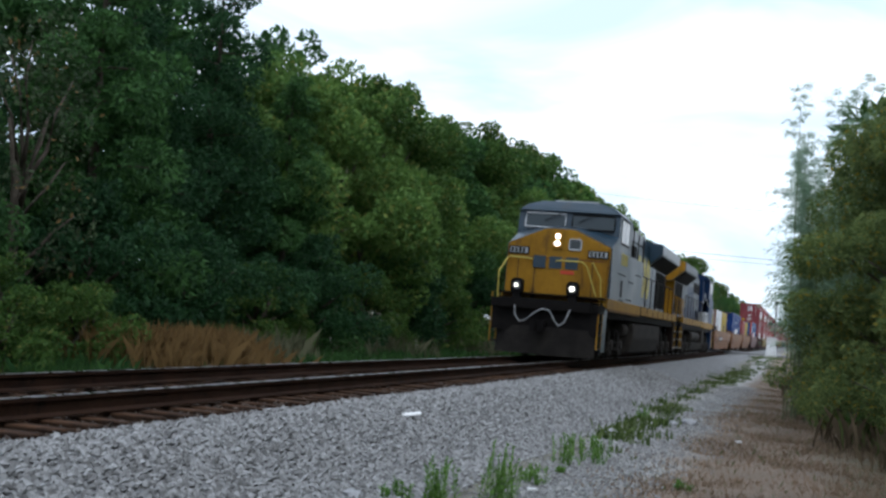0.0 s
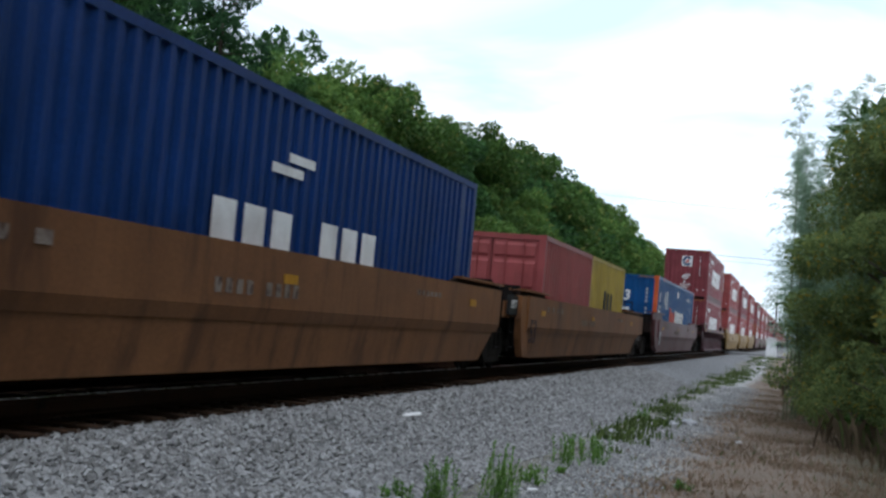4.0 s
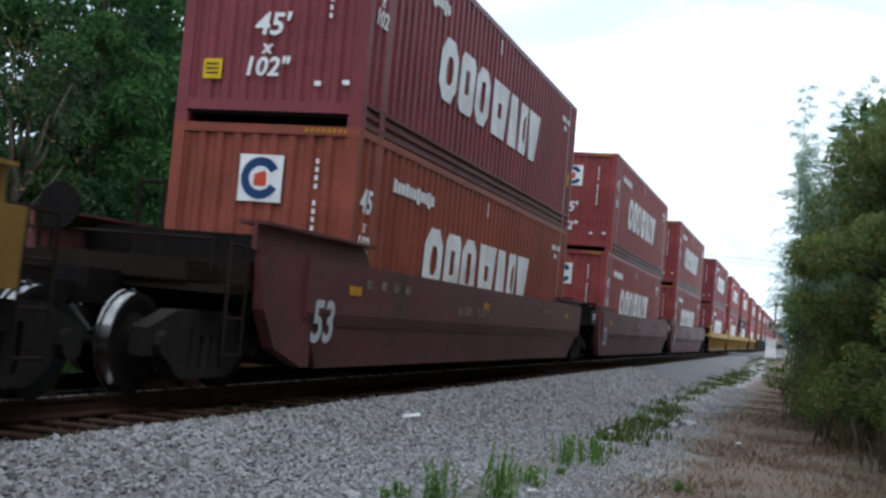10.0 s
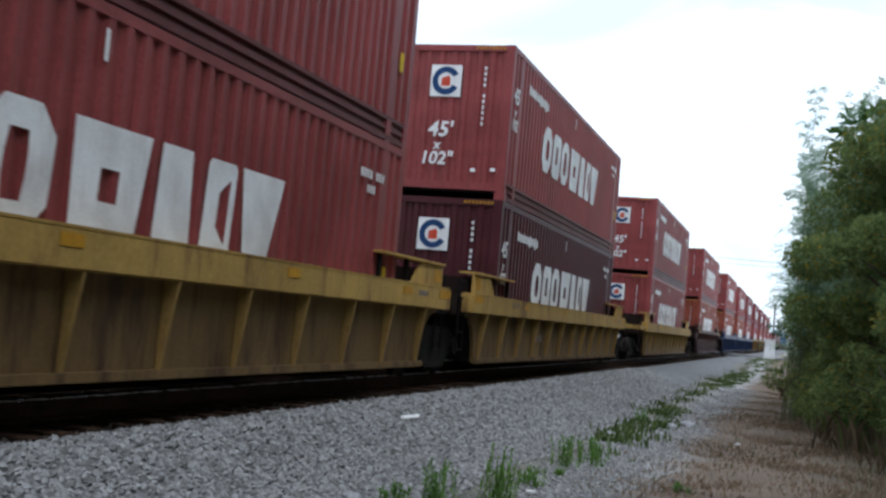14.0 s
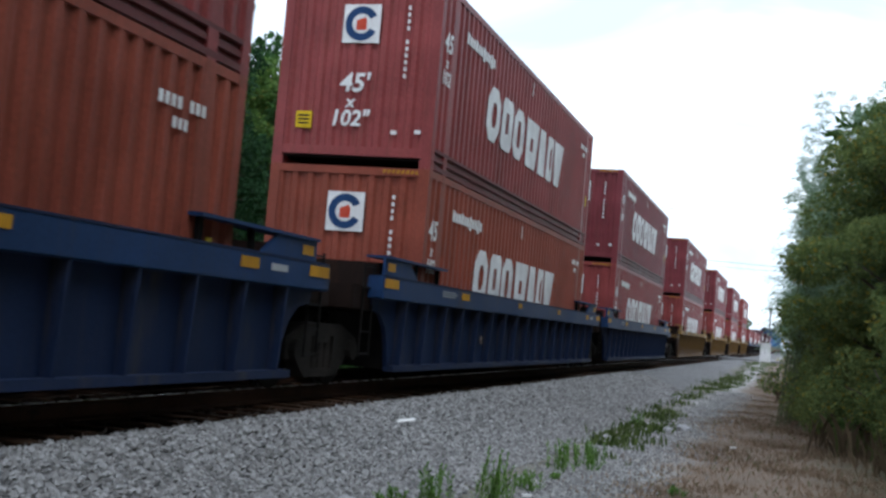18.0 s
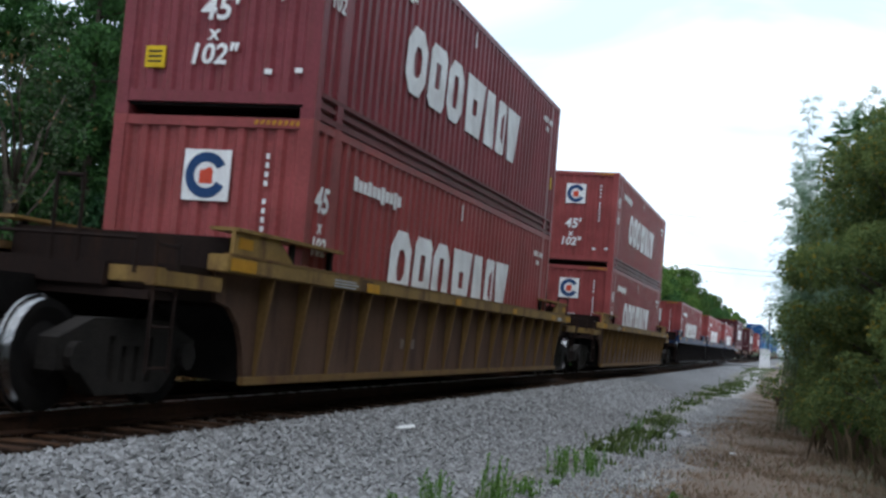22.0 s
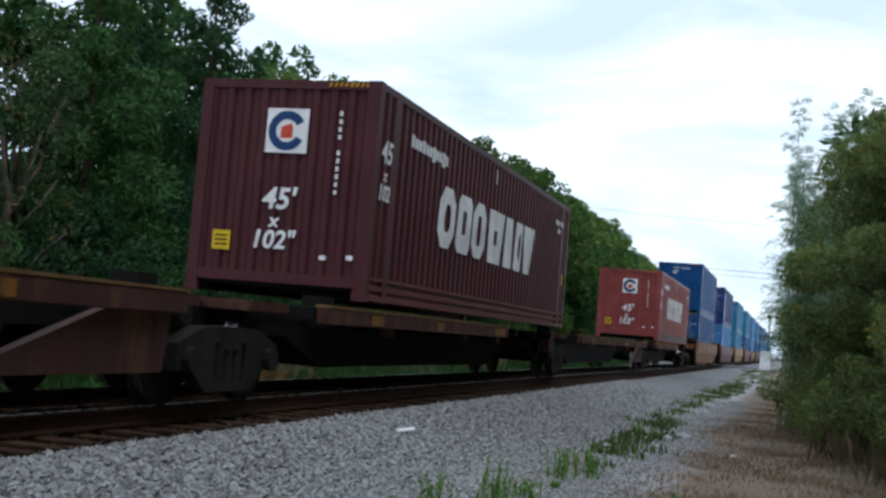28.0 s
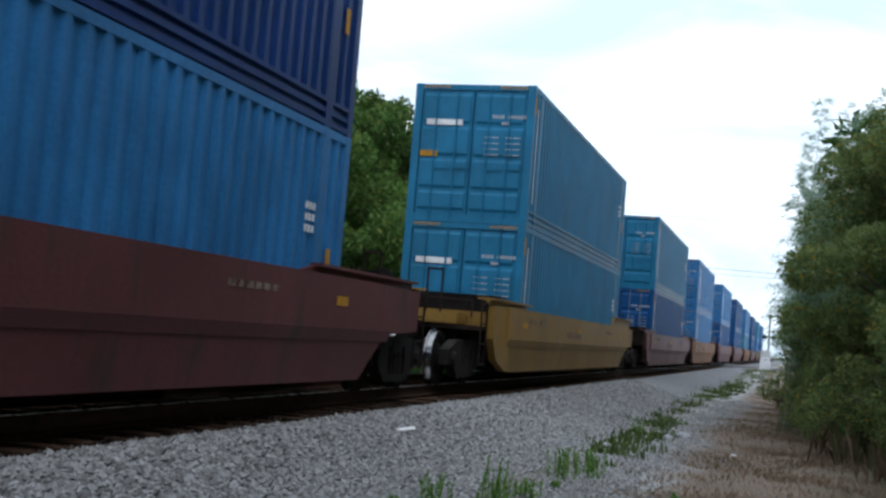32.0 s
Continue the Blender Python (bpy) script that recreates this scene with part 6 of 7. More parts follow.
def plant(kind, x, y, s=1.0, turn=None, sz=None):
    specs = {
        "cedar_a": ("cedar", 11, 10.5, 5.2, 30000, 0.15, "leaf_cedar", "tall dark green cedar tree", "tree", 0.05),
        "cedar_b": ("cedar", 12, 9.0, 4.6, 30000, 0.15, "leaf_dark", "dark green cedar tree with drooping boughs", "tree", 0.05),
        "broad_a": ("broad", 21, 9.5, 6.2, 30000, 0.18, "leaf_dark", "dense dark green broadleaf tree", "tree", 0.15),
        "broad_b": ("broad", 22, 9.0, 6.0, 30000, 0.17, "leaf_light", "light green broadleaf tree with some yellow leaves", "tree", 0.15),
        "broad_c": ("broad", 23, 10.0, 6.5, 30000, 0.18, "leaf_bush", "green broadleaf tree with uneven crown", "tree", 0.15),
        "far_a": ("broad", 25, 9.8, 6.4, 12500, 0.27, "leaf_dark", "dense green broadleaf tree in the wood", "tree", 0.15),
        "far_b": ("broad", 26, 9.6, 6.2, 12500, 0.27, "leaf_light", "light green broadleaf tree in the wood", "tree", 0.15),
        "far_c": ("broad", 27, 10.0, 6.6, 12500, 0.27, "leaf_bush", "green broadleaf tree in the wood", "tree", 0.15),
        "dusty": ("broad", 24, 6.5, 3.4, 2600, 0.1, "leaf_dusty", "small grey green tree with browning leaves", "tree", 0.16),
        "shrub_a": ("shrub", 31, 2.6, 3.0, 9000, 0.1, "leaf_bush", "dense green shrub below the trees", "shrub", 0.05),
        "shrub_b": ("shrub", 32, 3.2, 3.2, 9000, 0.11, "leaf_cedar", "dark green shrub below the trees", "shrub", 0.05),
        "shrub_c": ("shrub", 33, 1.9, 2.6, 9000, 0.09, "leaf_bush", "low bright green shrub beside the track", "shrub", 0.03),
        "shrub_d": ("shrub", 34, 2.7, 3.0, 11000, 0.085, "leaf_thicket", "dusty green shrub with yellow flecks", "shrub", 0.04),
        "thicket_a": ("broad", 41, 6.4, 3.5, 34000, 0.08, "leaf_thicket", "tall leafy green thicket shrub with yellow flecks", "shrub", 0.03),
        "thicket_b": ("broad", 42, 6.0, 3.4, 34000, 0.08, "leaf_thicket", "tall dusty green thicket shrub", "shrub", 0.03),
    }
    turn = (x * 53 + y * 31) % 360 if turn is None else turn
    m = pose(x, y, float(ground_z(np.array(x), np.array(y))) - 0.03, 0, 0, turn) @ Matrix.Diagonal((s, s, s if sz is None else sz, 1))
    if kind not in PLANTS:
        sp = specs[kind]
        PLANTS[kind] = tree(*sp[:10], name="tree" if sp[8] == "tree" else "shrub")
        PLANTS[kind].matrix_basis = m
        return PLANTS[kind]
    ob = copy_thing(PLANTS[kind], pose(0, 0, 0))
    ob.matrix_basis = m
    return ob


# the wood on the far side of the track
WOOD = [
    ("cedar_a", -9.6, 13.0, 0.75), ("cedar_b", -8.2, 16.5, 0.85), ("cedar_a", -9.6, 19.5, 0.66), ("far_c", -12.6, 16.0, 0.75), ("far_a", -12.0, 21.0, 0.62), ("cedar_b", -8.6, 22.5, 1.1), ("cedar_a", -9.8, 25.5, 1.05),
    ("far_a", -12.5, 23.5, 1.02), ("cedar_a", -9.0, 28.6, 1.00), ("cedar_b", -8.0, 31.5, 0.90), ("broad_b", -9.8, 34.5, 1.03), ("far_a", -12.8, 31.0, 1.12), ("broad_b", -9.2, 38.5, 1.08),
    ("broad_c", -9.6, 42.5, 1.03), ("far_a", -12.5, 39.0, 1.13), ("broad_b", -9.0, 46.5, 1.00), ("broad_a", -9.4, 50.5, 1.03), ("broad_c", -9.6, 55.5, 1.11), ("far_b", -12.5, 49.0, 1.19), ("broad_b", -9.4, 60.5, 1.19),
    ("far_a", -9.8, 65.5, 1.15), ("far_c", -9.6, 71.0, 1.20), ("far_a", -9.4, 76.5, 1.22), ("far_b", -9.8, 82.0, 1.18), ("far_c", -10.0, 88.0, 1.10), ("far_a", -11.0, 96.0, 1.15), ("far_b", -11.0, 104.0, 1.25), ("far_c", -12.0, 113.0, 1.25),
    ("far_a", -13.0, 124.0, 1.30), ("far_b", -14.0, 138.0, 1.35), ("far_c", -14.5, 153.0, 1.35), ("far_b", -15.0, 170.0, 1.40), ("far_a", -15.0, 190.0, 1.50), ("far_b", -15.0, 212.0, 1.60), ("far_c", -15.0, 235.0, 1.70),
    ("dusty", -15.0, 258.0, 2.70), ("far_a", -15.0, 285.0, 1.60), ("far_c", -15.0, 315.0, 1.60), ("far_a", -15.0, 350.0, 1.60), ("far_b", -15.0, 390.0, 1.60), ("far_a", -15.0, 440.0, 1.60), ("far_c", -15.0, 500.0, 1.60),
    ("dusty", -7.6, 18.9, 1.00), ("dusty", -7.0, 41.0, 0.75),
]
for k, x, y, s in WOOD:
    plant(k, x, y, s)
UNDER = [("shrub_b", -7.2, 13.5, 1.1), ("shrub_a", -5.9, 16.4, 0.72), ("shrub_c", -5.8, 18.6, 0.8), ("shrub_b", -7.4, 21.0, 1.15), ("shrub_b", -7.0, 24.5, 1.0), ("shrub_a", -6.9, 28.0, 0.9), ("shrub_b", -6.8, 31.5, 1.1), ("shrub_a", -6.8, 35.5, 1.0), ("shrub_b", -6.9, 39.5, 1.1),
         ("shrub_a", -6.9, 44.0, 1.15), ("shrub_b", -6.9, 49.0, 1.1), ("shrub_a", -7.0, 54.5, 1.2), ("shrub_b", -7.0, 60.5, 1.2), ("shrub_a", -7.0, 67.0, 1.3), ("shrub_b", -7.2, 75.0, 1.3), ("shrub_a", -7.4, 84.0, 1.3), ("shrub_c", -6.3, 29.5, 0.6), ("shrub_c", -6.2, 37.0, 0.6)]
for k, x, y, s in UNDER:
    plant(k, x, y, s)

# unseen trees added behind the camera, to hold off low sky light
for i in range(13):
    y = -42.0 + i * 4.0
    plant(("far_c", "far_a", "far_b")[i % 3], 10.9 + 0.9 * (i % 2) + (0.8 if abs(y) < 5 else 0), y, 1.05)

# near-side trees added out of view behind the thicket, cutting low side light
for i in range(12):
    plant(("far_a", "far_c", "far_b")[i % 3], 13.4 + 1.3 * (i % 2), 4.0 + i * 5.5, 1.3)

# the thicket on the near side
for k, x, y, s in (("thicket_a", 9.7, 17.5, 1.0), ("thicket_b", 9.3, 20.8, 1.12), ("thicket_a", 9.0, 24.0, 1.15), ("thicket_b", 8.7, 27.5, 1.12), ("thicket_a", 8.6, 31.0, 1.1), ("thicket_b", 8.6, 35.0, 1.05), ("thicket_a", 8.6, 40.0, 1.0), ("thicket_b", 8.7, 45.5, 0.95), ("thicket_a", 8.9, 52.0, 0.95), ("thicket_b", 9.4, 60.0, 0.95), ("thicket_a", 9.8, 70.0, 0.95), ("thicket_b", 8.95, 22.4, 1.12), ("thicket_a", 10.3, 23.0, 1.3), ("thicket_b", 10.6, 27.5, 1.5), ("thicket_a", 11.0, 33.0, 1.5)):
    plant(k, x, y, s)
for k, x, y, s in (("shrub_d", 7.7, 24.6, 0.6), ("shrub_d", 7.75, 28.2, 0.55), ("shrub_d", 8.3, 19.5, 0.7), ("shrub_d", 8.0, 23.5, 0.8), ("shrub_d", 7.85, 28.0, 0.75), ("shrub_d", 8.0, 33.0, 0.7), ("shrub_d", 8.2, 38.5, 0.7), ("shrub_d", 7.5, 25.2, 0.45), ("shrub_c", 7.6, 30.5, 0.5), ("shrub_c", 7.9, 36.0, 0.55), ("shrub_c", 8.0, 20.5, 0.5), ("shrub_d", 7.8, 27.0, 0.9), ("shrub_d", 8.2, 31.5, 0.95)):
    plant(k, x, y, s)


def fronds(x, y, h, count, seed, lean):
    """Arching canes with drooping sprays of narrow leaves."""
    rnd, rng = random.Random(seed), np.random.default_rng(seed)
    th = thing("cane_plant", "tall pale green canes with feathery drooping leaves", "shrub", "trackside canes")
    V, F, k = [], [], 0
    for i in range(count):
        a = rnd.uniform(0, 6.3)
        hh = h * rnd.uniform(0.6, 1.0)
        base = Vector((rnd.uniform(-0.25, 0.25), rnd.uniform(-0.4, 0.4), -0.1))
        out = Vector((math.cos(a) * 0.3 + lean, math.sin(a) * 0.4, 0)) * rnd.uniform(0.4, 1.2)
        pts = [base + out * (q ** 2) + Vector((0, 0, hh * (q - 0.08 * q ** 3))) for q in np.linspace(0, 1, 8)]
        bm = bmesh.new()
        tube(bm, pts, [0.016 * (1 - 0.8 * j / 7) for j in range(8)], 5)
        part("cane", bm, M["cane_stem"], th)
        for j in range(46):
            q = 0.26 + 0.74 * (j + rnd.random()) / 46
            m = q * 7
            p = pts[min(6, int(m))].lerp(pts[min(7, int(m) + 1)], m - int(m))
            d = rnd.uniform(0, 6.3)
            L = rnd.uniform(0.35, 1.3) * (1.06 - 0.74 * q) * min(1.0, 0.25 + 1.9 * q)
            side = Vector((math.cos(d), math.sin(d), 0))
            across = side.cross(Vector((0, 0, 1)))
            for q2 in np.linspace(0.1, 1.0, 18):
                e = p + side * L * q2 * 0.9 + Vector((rnd.uniform(-0.03, 0.03), rnd.uniform(-0.03, 0.03), (0.75 * q2 - 0.55 * q2 * q2) * L + rnd.uniform(-0.05, 0.05)))
                for sgn in (-1, 1):
                    u = (side * 0.8 + across * sgn * 0.6 + Vector((0, 0, rnd.uniform(-1.0, 0.5)))).normalized()
                    n = u.cross(Vector((rnd.uniform(-1, 1), rnd.uniform(-1, 1), 0.6))).normalized() * 0.008
                    l = rnd.uniform(0.09, 0.2)
                    V += [e, e + u * l * 0.5 + n, e + u * l, e + u * l * 0.5 - n]
                    F.append((k, k + 1, k + 2, k + 3))
                    k += 4
    tagged(hang("spray", raw("spray", [tuple(v) for v in V], F, M["leaf_frond"]), None, th), kind="stuff")
    th.matrix_basis = pose(x, y, -0.6)
    return th


CANES = [(fronds(x, y, h, n, seed, lean), x, y) for x, y, h, n, seed, lean in ((6.66, 26.5, 8.6, 7, 51, 0.06), (7.6, 25.0, 8.7, 6, 52, 0.05), (6.7, 29.0, 7.4, 6, 53, 0.0))]


def tufts(name, label, spots, mat, seed, blade=(0.2, 0.5), width=0.012, per=40, spread=0.2):
    """Grass and weeds in one mesh: bent blades."""
    rng = np.random.default_rng(seed)
    V, F = [], []
    k = 0
    for x, y, s in spots:
        n = per
        px, py = x + rng.normal(0, spread * s, n), y + rng.normal(0, spread * s, n)
        pz = ground_z(px, py) - 0.02
        a = rng.random(n) * 6.28
        L = rng.uniform(blade[0], blade[1], n) * s
        lean = rng.uniform(0.1, 0.6, n)
        dx, dy = np.cos(a), np.sin(a)
        wx, wy = -dy * width * (0.6 + rng.random(n)), dx * width * (0.6 + rng.random(n))
        b = np.stack([px, py, pz], 1)
        m = b + np.stack([dx * L * lean * 0.3, dy * L * lean * 0.3, L * 0.55], 1)
        t = b + np.stack([dx * L * lean, dy * L * lean, L * (1 - 0.3 * lean)], 1)
        w = np.stack([wx, wy, np.zeros(n)], 1)
        v = np.stack([b - w, b + w, m + w * 0.8, t, m - w * 0.8], 1).reshape(-1, 3)
        f = k + np.arange(n)[:, None] * 5 + np.arange(5)[None]
        V.append(v)
        F.append(f)
        k += n * 5
    me = raw(name, np.concatenate(V), np.concatenate(F), M[mat])
    return tagged(new(name, me), label, "grass", kind="stuff")


rg = np.random.default_rng(5)


def leafy_weeds(spots, seed):
    """Upright weeds: thin stems with narrow leaves all the way up, and pale seed tips."""
    rng = np.random.default_rng(seed)
    V, F, k = [], [], 0
    for x, y, h, n, w in spots:
        for _ in range(n):
            bx, by = x + rng.normal(0, w), y + rng.normal(0, w * 1.6)
            bz = float(ground_z(np.array(bx), np.array(by))) - 0.03
            hh = h * rng.uniform(0.55, 1.0)
            lx, ly = rng.normal(0, 0.09, 2)
            for j in range(18):
                q = (j + rng.random()) / 18
                e = np.array([bx + lx * q * hh, by + ly * q * hh, bz + q * hh])
                a = rng.random() * 6.28
                l = rng.uniform(0.05, 0.12) * (1.15 - 0.6 * q)
                u = np.array([math.cos(a) * 0.7, math.sin(a) * 0.7, rng.uniform(0.3, 1.0)])
                s = np.array([-math.sin(a), math.cos(a), 0]) * 0.009
                V += [e, e + u * l * 0.5 + s, e + u * l, e + u * l * 0.5 - s]
                F.append((k, k + 1, k + 2, k + 3))
                k += 4
            s = np.array([0.004, 0.0, 0.0])
            t = np.array([bx + lx * hh, by + ly * hh, bz + hh])
            o = np.array([bx, by, bz])
            V += [o - s, o + s, t + s, t - s]
            F.append((k, k + 1, k + 2, k + 3))
            k += 4
    me = raw("weeds", np.array(V), F, M["weed"])
    return tagged(new("weeds", me), "upright bright green weeds in the stone shoulder", "weed", kind="stuff")


GREEN = [(3.85, 9.6, 0.42, 16, 0.07), (4.22, 10.1, 0.6, 22, 0.075), (4.23, 11.4, 0.2, 10, 0.06), (4.2, 13.2, 0.4, 12, 0.08), (4.34, 13.9, 0.42, 14, 0.12), (3.56, 9.35, 0.2, 8, 0.05),
         (3.97, 22.4, 0.25, 8, 0.1), (5.58, 12.7, 0.12, 8, 0.06), (4.36, 12.3, 0.1, 5, 0.03), (4.35, 14.6, 0.3, 8, 0.12)]
leafy_weeds(GREEN, 6)
patches = [(4.2, 22.5, 0.16, 1.2, 10), (4.1, 27.0, 0.16, 1.6, 7), (4.0, 33.0, 0.2, 2.4, 8), (3.95, 46, 0.3, 4, 24), (4.2, 55, 0.45, 4, 40), (4.8, 72, 0.6, 9, 50), (4.7, 84, 0.7, 4, 25), (4.3, 17.5, 0.2, 0.8, 12), (4.35, 20.0, 0.2, 0.9, 12), (4.2, 25.0, 0.2, 1.0, 8)]
tufts("verge_grass", "low green grass along the gravel", [(x + rg.normal(0, sx), y + rg.normal(0, sy), 0.35 + 0.5 * rg.random()) for x, y, sx, sy, n in patches for _ in range(n)], "verge_leaf", 7, (0.08, 0.3), 0.014, 24, 0.22)
tufts("dry_grass", "matted dry tan grass", [(4.95 + 3.9 * rg.random() ** 0.7 + rg.normal(0, 0.12), y, 0.3 + 0.6 * rg.random()) for y in rg.uniform(8, 30, 560)] + [(rg.uniform(5.6, 7.2), rg.uniform(30, 60), 0.6) for _ in range(160)], "dry_grass", 8, (0.04, 0.15), 0.004, 80, 0.38)
tufts("dry_weeds", "brown dry weed stalks below the thicket", [(8.15 - 0.045 * (y - 19) + rg.normal(0, 0.3), y, 0.6 + 0.6 * rg.random()) for y in rg.uniform(17, 46, 90)], "dry_stalk", 12, (0.25, 0.75), 0.005, 18, 0.22)
tufts("sedge", "rust brown sedge beside the track", [(-5.0 + rg.normal(0, 0.35), rg.uniform(18.8, 22.8), 0.85 + 0.4 * rg.random()) for _ in range(110)], "tan_grass", 9, (0.5, 0.95), 0.01, 80, 0.3)
tufts("rank_grass", "rank dull green grass below the trees", [(rg.uniform(-6.6, -3.9), rg.uniform(12, 90), 0.5 + 0.6 * rg.random()) for _ in range(800)], "leaf_dark", 10, (0.15, 0.55), 0.01, 34, 0.35)
tufts("seed_heads", "pale flowering weeds by the trees", [(rg.uniform(-6.3, -4.6), rg.choice([24, 25.5, 33, 36, 45, 58]) + rg.normal(0, 0.8), 0.6 + 0.4 * rg.random()) for _ in range(80)], "goldenrod", 11, (0.6, 1.25), 0.012, 16, 0.25)


# ---- ballast stones ----
def scatter_stones():
    rng = np.random.default_rng(3)
    base = np.array([(1, 0, 0), (-1, 0, 0), (0, 1, 0), (0, -1, 0), (0, 0, 1), (0, 0, -1)], float)
    tri = np.array([(0, 2, 4), (2, 1, 4), (1, 3, 4), (3, 0, 4), (2, 0, 5), (1, 2, 5), (3, 1, 5), (0, 3, 5)])

    def lay(n, x, y, size, name, label):
        z = ground_z(x, y)
        s = size * (0.55 + 0.9 * rng.random(n))
        v = base[None] * (0.65 + 0.5 * rng.random((n, 6, 1))) + rng.normal(0, 0.16, (n, 6, 3))
        ang = rng.random(n) * 6.28
        c, si = np.cos(ang), np.sin(ang)
        vx, vy = v[..., 0] * c[:, None] - v[..., 1] * si[:, None], v[..., 0] * si[:, None] + v[..., 1] * c[:, None]
        tilt = rng.normal(0, 0.5, n)[:, None]
        vz = v[..., 2] * 0.7 + vx * tilt
        p = np.stack([x[:, None] + vx * s[:, None], y[:, None] + vy * s[:, None], z[:, None] + vz * s[:, None] + 0.25 * s[:, None]], 2)
        f = tri[None] + (np.arange(n) * 6)[:, None, None]
        tagged(new(name, raw(name, p.reshape(-1, 3), f.reshape(-1, 3), M["bed_stones" if name == "crib_stones" else "stones"])), label, "gravel", kind="stuff")
    n = 46000
    y = 4 + 36 * rng.random(n) ** 1.6
    x = 1.3 + 2.5 * rng.random(n)
    lay(n, x, y, 0.031, "ballast_stones", "loose grey crushed stone on the track shoulder")
    n = 9000
    y = 5 + 35 * rng.random(n) ** 1.3
    lay(n, rng.uniform(-1.35, 1.35, n), y, 0.032, "crib_stones", "brown dusted stones between the ties")
    n = 18000
    y = 8.5 + 32 * rng.random(n) ** 1.5
    lay(n, 4.6 + rng.normal(0, 0.36, n) + 0.012 * (y - 10), y, 0.019, "path_gravel", "fine pale gravel on the path")
    n = 3000
    lay(n, rng.uniform(-3.4, -1.35, n), 6 + 50 * rng.random(n), 0.04, "far_stones", "grey stones beyond the track")


def stones_material(name, lo, hi, dust):
    m, n, l, p = material(name)
    rnd = n.new("ShaderNodeNewGeometry").outputs["Random Per Island"]
    tc = n.new("ShaderNodeTexCoord").outputs["Object"]
    g = noise_node(n, l, tc, 60.0, 3.0)
    col = blend(n, l, rnd, lo, hi)
    col = blend(n, l, ramp_node(n, l, g, 0.3, 0.7), col, blend(n, l, 0.35, col, dust))
    l.new(col, p.inputs["Base Color"])
    p.inputs["Roughness"].default_value = 0.9
    return m


M["stones"] = stones_material("crushed limestone", (0.085, 0.085, 0.088), (0.37, 0.37, 0.375), (0.3, 0.275, 0.24))
# rust brown, and dark enough to carry the shade below the train
M["bed_stones"] = stones_material("rust dusted stone", (0.025, 0.018, 0.014), (0.1, 0.075, 0.06), (0.09, 0.05, 0.03))
scatter_stones()


# ---- crossing, cabinet, poles, wires, litter ----
def crossing():
    for x0, x1 in ((-60, -0.87), (-0.64, 0.64), (0.87, 70)):
        bm = bmesh.new()
        box(bm, x0, x1, 99.0, 107.0, -0.3, -0.02)
        tagged(part("road", bm, M["asphalt"]), "worn grey asphalt road over the track", "road", kind="structure")


crossing()


def relay_cabinet():
    th = thing("relay_cabinet", "white metal signal cabinet on a pale concrete base", "cabinet")
    block("base", (-0.62, 0.62, -0.5, 0.5, -0.25, 0.1), M["concrete"], th, "pale concrete base", 0.02)
    block("body", (-0.48, 0.48, -0.36, 0.36, 0.1, 1.78), M["white_metal"], th, "", 0.02)
    for s in (-1, 1):
        x0, x1 = sorted((s * 0.01, s * 0.44))
        d = block("door", (x0, x1, -0.385, -0.36, 0.2, 1.7), M["white_metal"], th, "", 0.008)
        block("handle", (s * 0.06 - 0.015, s * 0.06 + 0.015, -0.41, -0.385, 0.85, 1.05), M["grey_iron"], d)
    bm = bmesh.new()
    prism(bm, [(-0.55, 1.78), (0.55, 1.78), (0.5, 1.84), (0, 1.9), (-0.5, 1.84)], "y", -0.42, 0.42)
    part("roof", bm, M["white_metal"], th)
    th.matrix_basis = pose(4.6, 96.0, -0.12) @ Matrix.Scale(0.8, 4)


relay_cabinet()


def utility_pole(x, y, h):
    th = thing("utility_pole", "weathered wooden utility pole with a crossarm", "pole", "utility poles")
    bm = bmesh.new()
    tube(bm, [(0, 0, -0.4), (0, 0, h)], [0.15, 0.1], 10)
    part("pole", bm, M["pole_wood"], th)
    block("crossarm", (-0.05, 0.05, -0.9, 0.9, h - 0.6, h - 0.48), M["pole_wood"], th)
    for q in (-0.8, 0.8):
        bm = bmesh.new()
        disc(bm, "z", (0, q, h - 0.42), 0.05, 0.06, 8)
        part("insulator", bm, M["grey_iron"], th)
    th.matrix_basis = pose(x, y, -0.15)


for x, y, h in ((-21.0, 111.0, 13.6), (14.0, 111.0, 12.8)):
    utility_pole(x, y, h)


def wire(a, b, sag, r=0.02):
    bm = bmesh.new()
    a, b = Vector(a), Vector(b)
    tube(bm, [a.lerp(b, q) - Vector((0, 0, 4 * sag * q * (1 - q))) for q in np.linspace(0, 1, 14)], r, 5)
    tagged(part("overhead_wire", bm, M["iron"]), "thin black overhead wire across the track", "wire", "overhead wires")


wire((-21, 111.8, 14.6), (14, 111.8, 12.9), 0.5, 0.012)
wire((-21, 110.2, 9.7), (14, 110.2, 8.3), 0.35)
wire((-21, 112.0, 9.2), (14, 112.0, 8.05), 0.35, 0.014)


def crossing_mast():
    th = thing("crossing_signal", "slim grey crossing signal mast with dark lamps", "signal")
    bm = bmesh.new()
    tube(bm, [(0, 0, -0.2), (0, 0, 4.3)], 0.06, 8)
    part("mast", bm, M["grey_iron"], th)
    bm = bmesh.new()
    for s in (-1, 1):
        disc(bm, "y", (s * 0.35, -0.08, 2.6), 0.2, 0.06, 14)
    tube(bm, [(-0.4, 0, 2.6), (0.4, 0, 2.6)], 0.03, 6)
    part("lamp_heads", bm, M["black_mark"], th)
    block("top_box", (-0.15, 0.15, -0.12, 0.12, 4.1, 4.4), M["iron"], th)
    th.matrix_basis = pose(4.75, 98.2, -0.13)


crossing_mast()


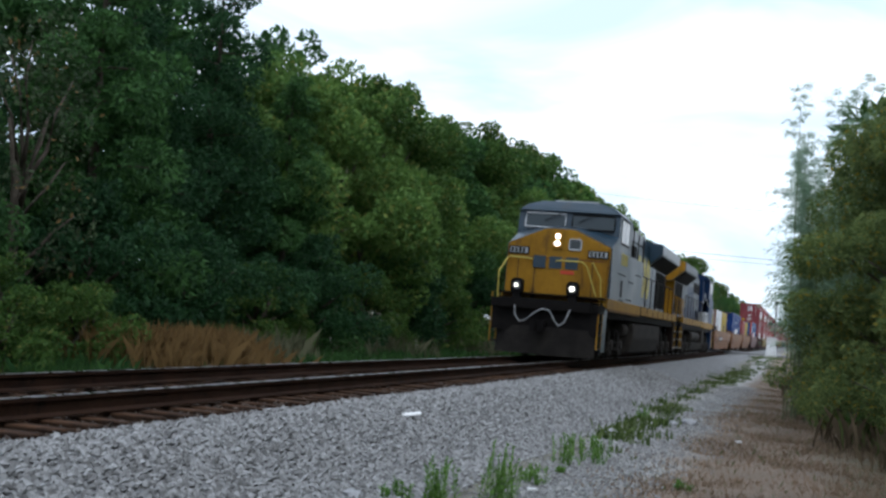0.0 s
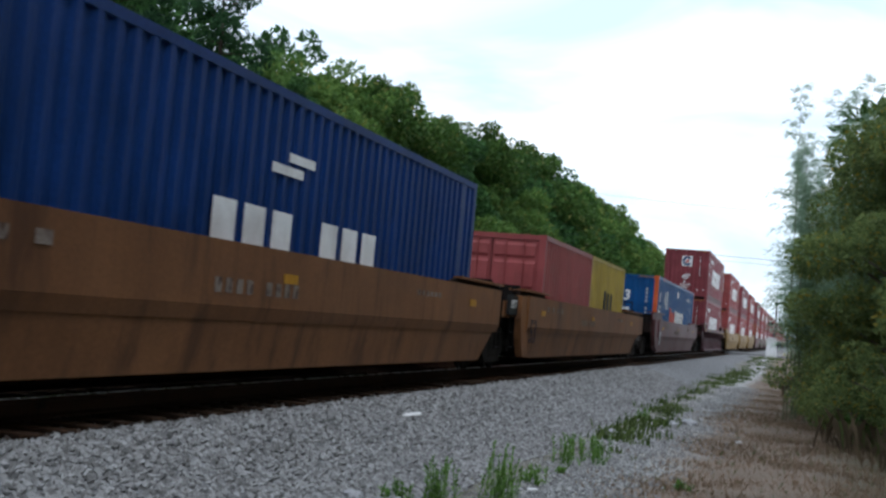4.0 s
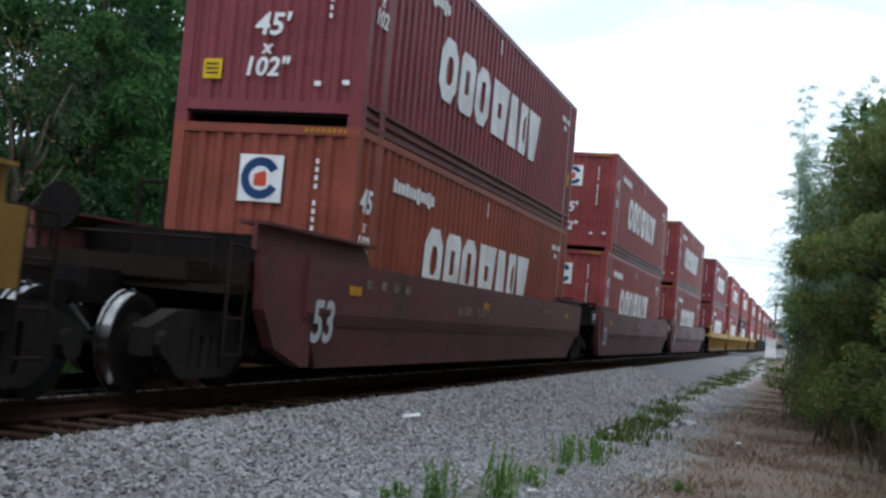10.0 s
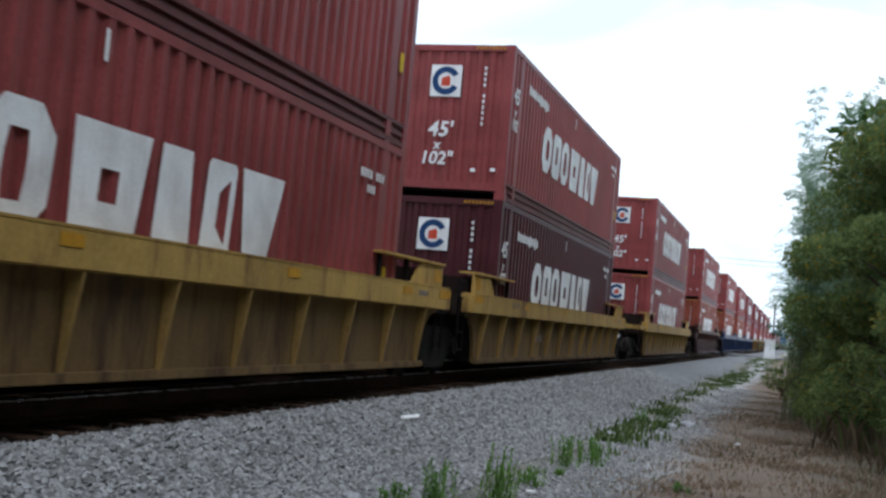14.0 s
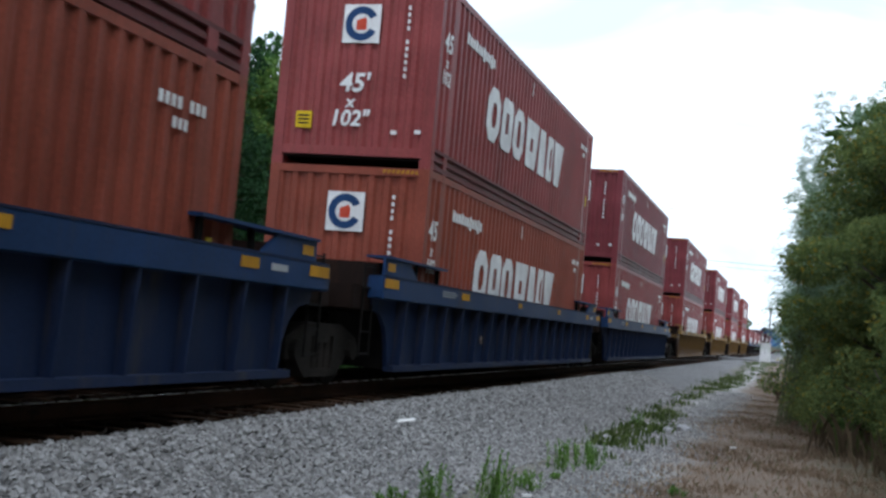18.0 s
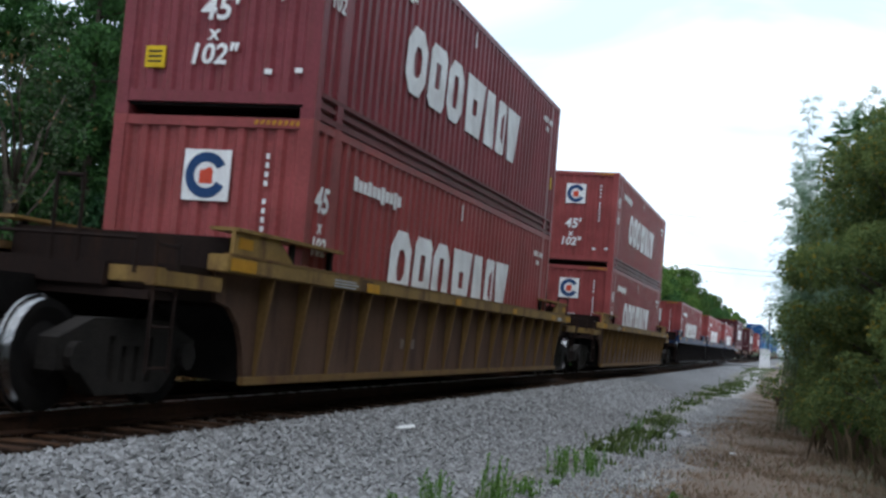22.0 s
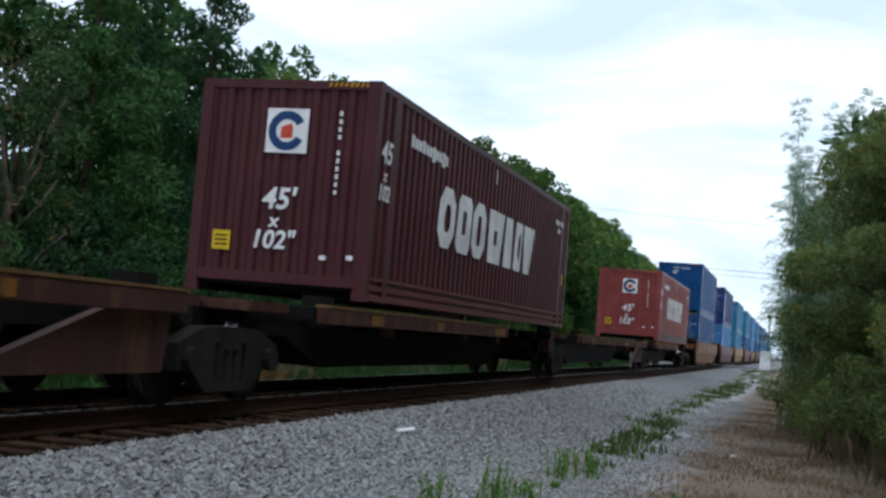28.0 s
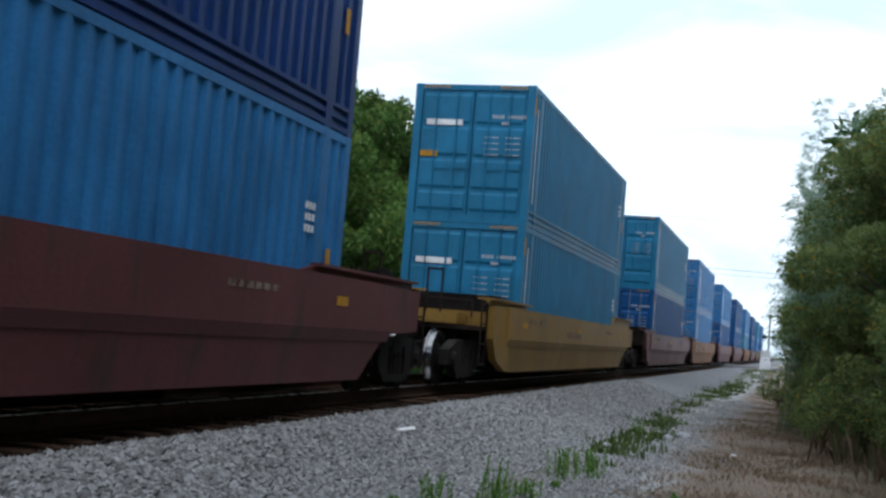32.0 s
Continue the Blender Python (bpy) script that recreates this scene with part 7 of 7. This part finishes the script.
def litter():
    bm = bmesh.new()
    box(bm, -0.11, 0.11, -0.04, 0.04, 0, 0.012)
    for v in bm.verts:
        v.co.z += 0.03 * v.co.x * v.co.x / 0.012 * (1 if v.co.y > 0 else 0.4)
    ob = tagged(part("paper_scrap", bm, M["white_mark"]), "crumpled white scrap lying on the stones", "litter")
    ob.matrix_basis = pose(2.25, 13.6, float(ground_z(np.array(2.25), np.array(13.6))) + 0.05, 4, -10, 15)
    for x, y in ((5.85, 18.9), (4.35, 10.9)):
        bm = bmesh.new()
        prism(bm, [(-0.05, -0.03), (0.04, -0.04), (0.06, 0.02), (-0.02, 0.05)], "z", 0, 0.02)
        o = tagged(part("paper_scrap", bm, M["white_mark"]), "small white scrap on the dry ground", "litter")
        o.matrix_basis = pose(x, y, float(ground_z(np.array(x), np.array(y))) + 0.02, 0, 0, 40)
    for x, y, s in ((4.9, 21.2, 0.16), (4.7, 20.4, 0.1), (4.0, 18.2, 0.12), (3.3, 9.0, 0.09)):
        rnd = random.Random(int(y * 10))
        bm = bmesh.new()
        bmesh.ops.create_icosphere(bm, subdivisions=2, radius=s)
        for v in bm.verts:
            v.co *= 1 + rnd.uniform(-0.2, 0.2)
            v.co.z *= 0.6
        o = tagged(part("rock", bm, M["stone"], None, "", None, 0, False), "rough grey rock beside the path", "rock", "loose rocks")
        o.matrix_basis = pose(x, y, float(ground_z(np.array(x), np.array(y))) + 0.02)


litter()


# ---- ties, last: the near ones singly, the far ones as one ----
def build_ties():
    th = thing("railroad_ties", "weathered wooden ties under the rails", "tie", "", "structure")
    kinds = [rough_tie(i) for i in range(5)]
    rnd = random.Random(4)
    y0, gap = 3.0, 0.495
    near = 44
    for i in range(near):
        hang("tie", kinds[i % 5], None, th, "", pose(rnd.uniform(-0.06, 0.06), y0 + i * gap + rnd.uniform(-0.03, 0.03), -0.186 + rnd.uniform(-0.012, 0.004), 0, 0, rnd.uniform(-1.2, 1.2)))
    ys = np.concatenate([np.arange(-820, y0 - 0.1, gap), np.arange(y0 + near * gap, 1080, gap)])
    c = np.array([(x, y, z) for x in (-1.29, 1.29) for y in (-0.115, 0.115) for z in (-0.36, -0.186)])
    v = (c[None] + np.stack([np.zeros_like(ys), ys, np.zeros_like(ys)], 1)[:, None]).reshape(-1, 3)
    q = np.array([(0, 1, 3, 2), (4, 6, 7, 5), (0, 4, 5, 1), (2, 3, 7, 6), (1, 5, 7, 3)])
    f = (q[None] + (np.arange(len(ys)) * 8)[:, None, None]).reshape(-1, 4)
    tagged(new("far_ties", raw("far_ties", v, f, M["tie"])), "weathered wooden ties along the line", "tie", kind="stuff")


build_ties()


# ---- what moves ----
RUN = [(t, 23.71 * t) for t in range(0, 33, 4)]


def roll_wheels(ob, y, turn):
    """Wheelsets turn while they pass near the camera: rows an eighth of a turn and a bit apart."""
    for tr in ob.children:
        if tr.name.split(".")[0] != "truck":
            continue
        for w in tr.children:
            if w.name.split(".")[0] != "wheelset":
                continue
            p = w.matrix_basis.translation.copy()
            way = -1 if turn else 1
            at = y + way * (tr.matrix_basis.translation.y + p.y)
            t0, t1 = max(0.0, (at - 30.0) / 23.71), min(32.0, (at - 5.0) / 23.71)
            if t1 - t0 < 0.1:
                continue
            dt = radians(80) * p.z / 23.71
            n = int((t1 - t0) / dt)
            rows = [(0.0, 0)] if t0 > 0.01 else []
            rows += [(t0 + i * dt, 80 * way * i) for i in range(n + 1)]
            if rows[-1][0] < 31.99:
                rows.append((32.0, 80 * way * n))
            walk(w, [(t, pose(p.x, p.y, p.z, g % 360, 0, 0)) for t, g in rows])


def motions():
    """The train runs steadily along the track, its wheels turning; the canes sway in its wind."""
    for ob, y, z, turn in MOVERS:
        roll_wheels(ob, y, turn)
    for ob, y, z, turn in MOVERS:
        walk(ob, [(t, pose(0, y - d, z, 0, 0, turn)) for t, d in RUN])
    sway = [(0, 0), (2, -1), (4, 0), (6, 1), (8, 0.5), (10, 1), (11.5, -2), (13, 3), (14.5, 3), (16.5, 2), (18, 5), (19, 6), (20, 2), (21, 1), (22, 3), (24, -2), (25.5, 2), (27.5, 0), (29, 5), (30.5, 4), (32, 5)]
    for k, (ob, x, y) in enumerate(CANES):
        walk(ob, [(t, pose(x, y, -0.6, 0, a * (1 - 0.25 * k), 0)) for t, a in sway])


motions()
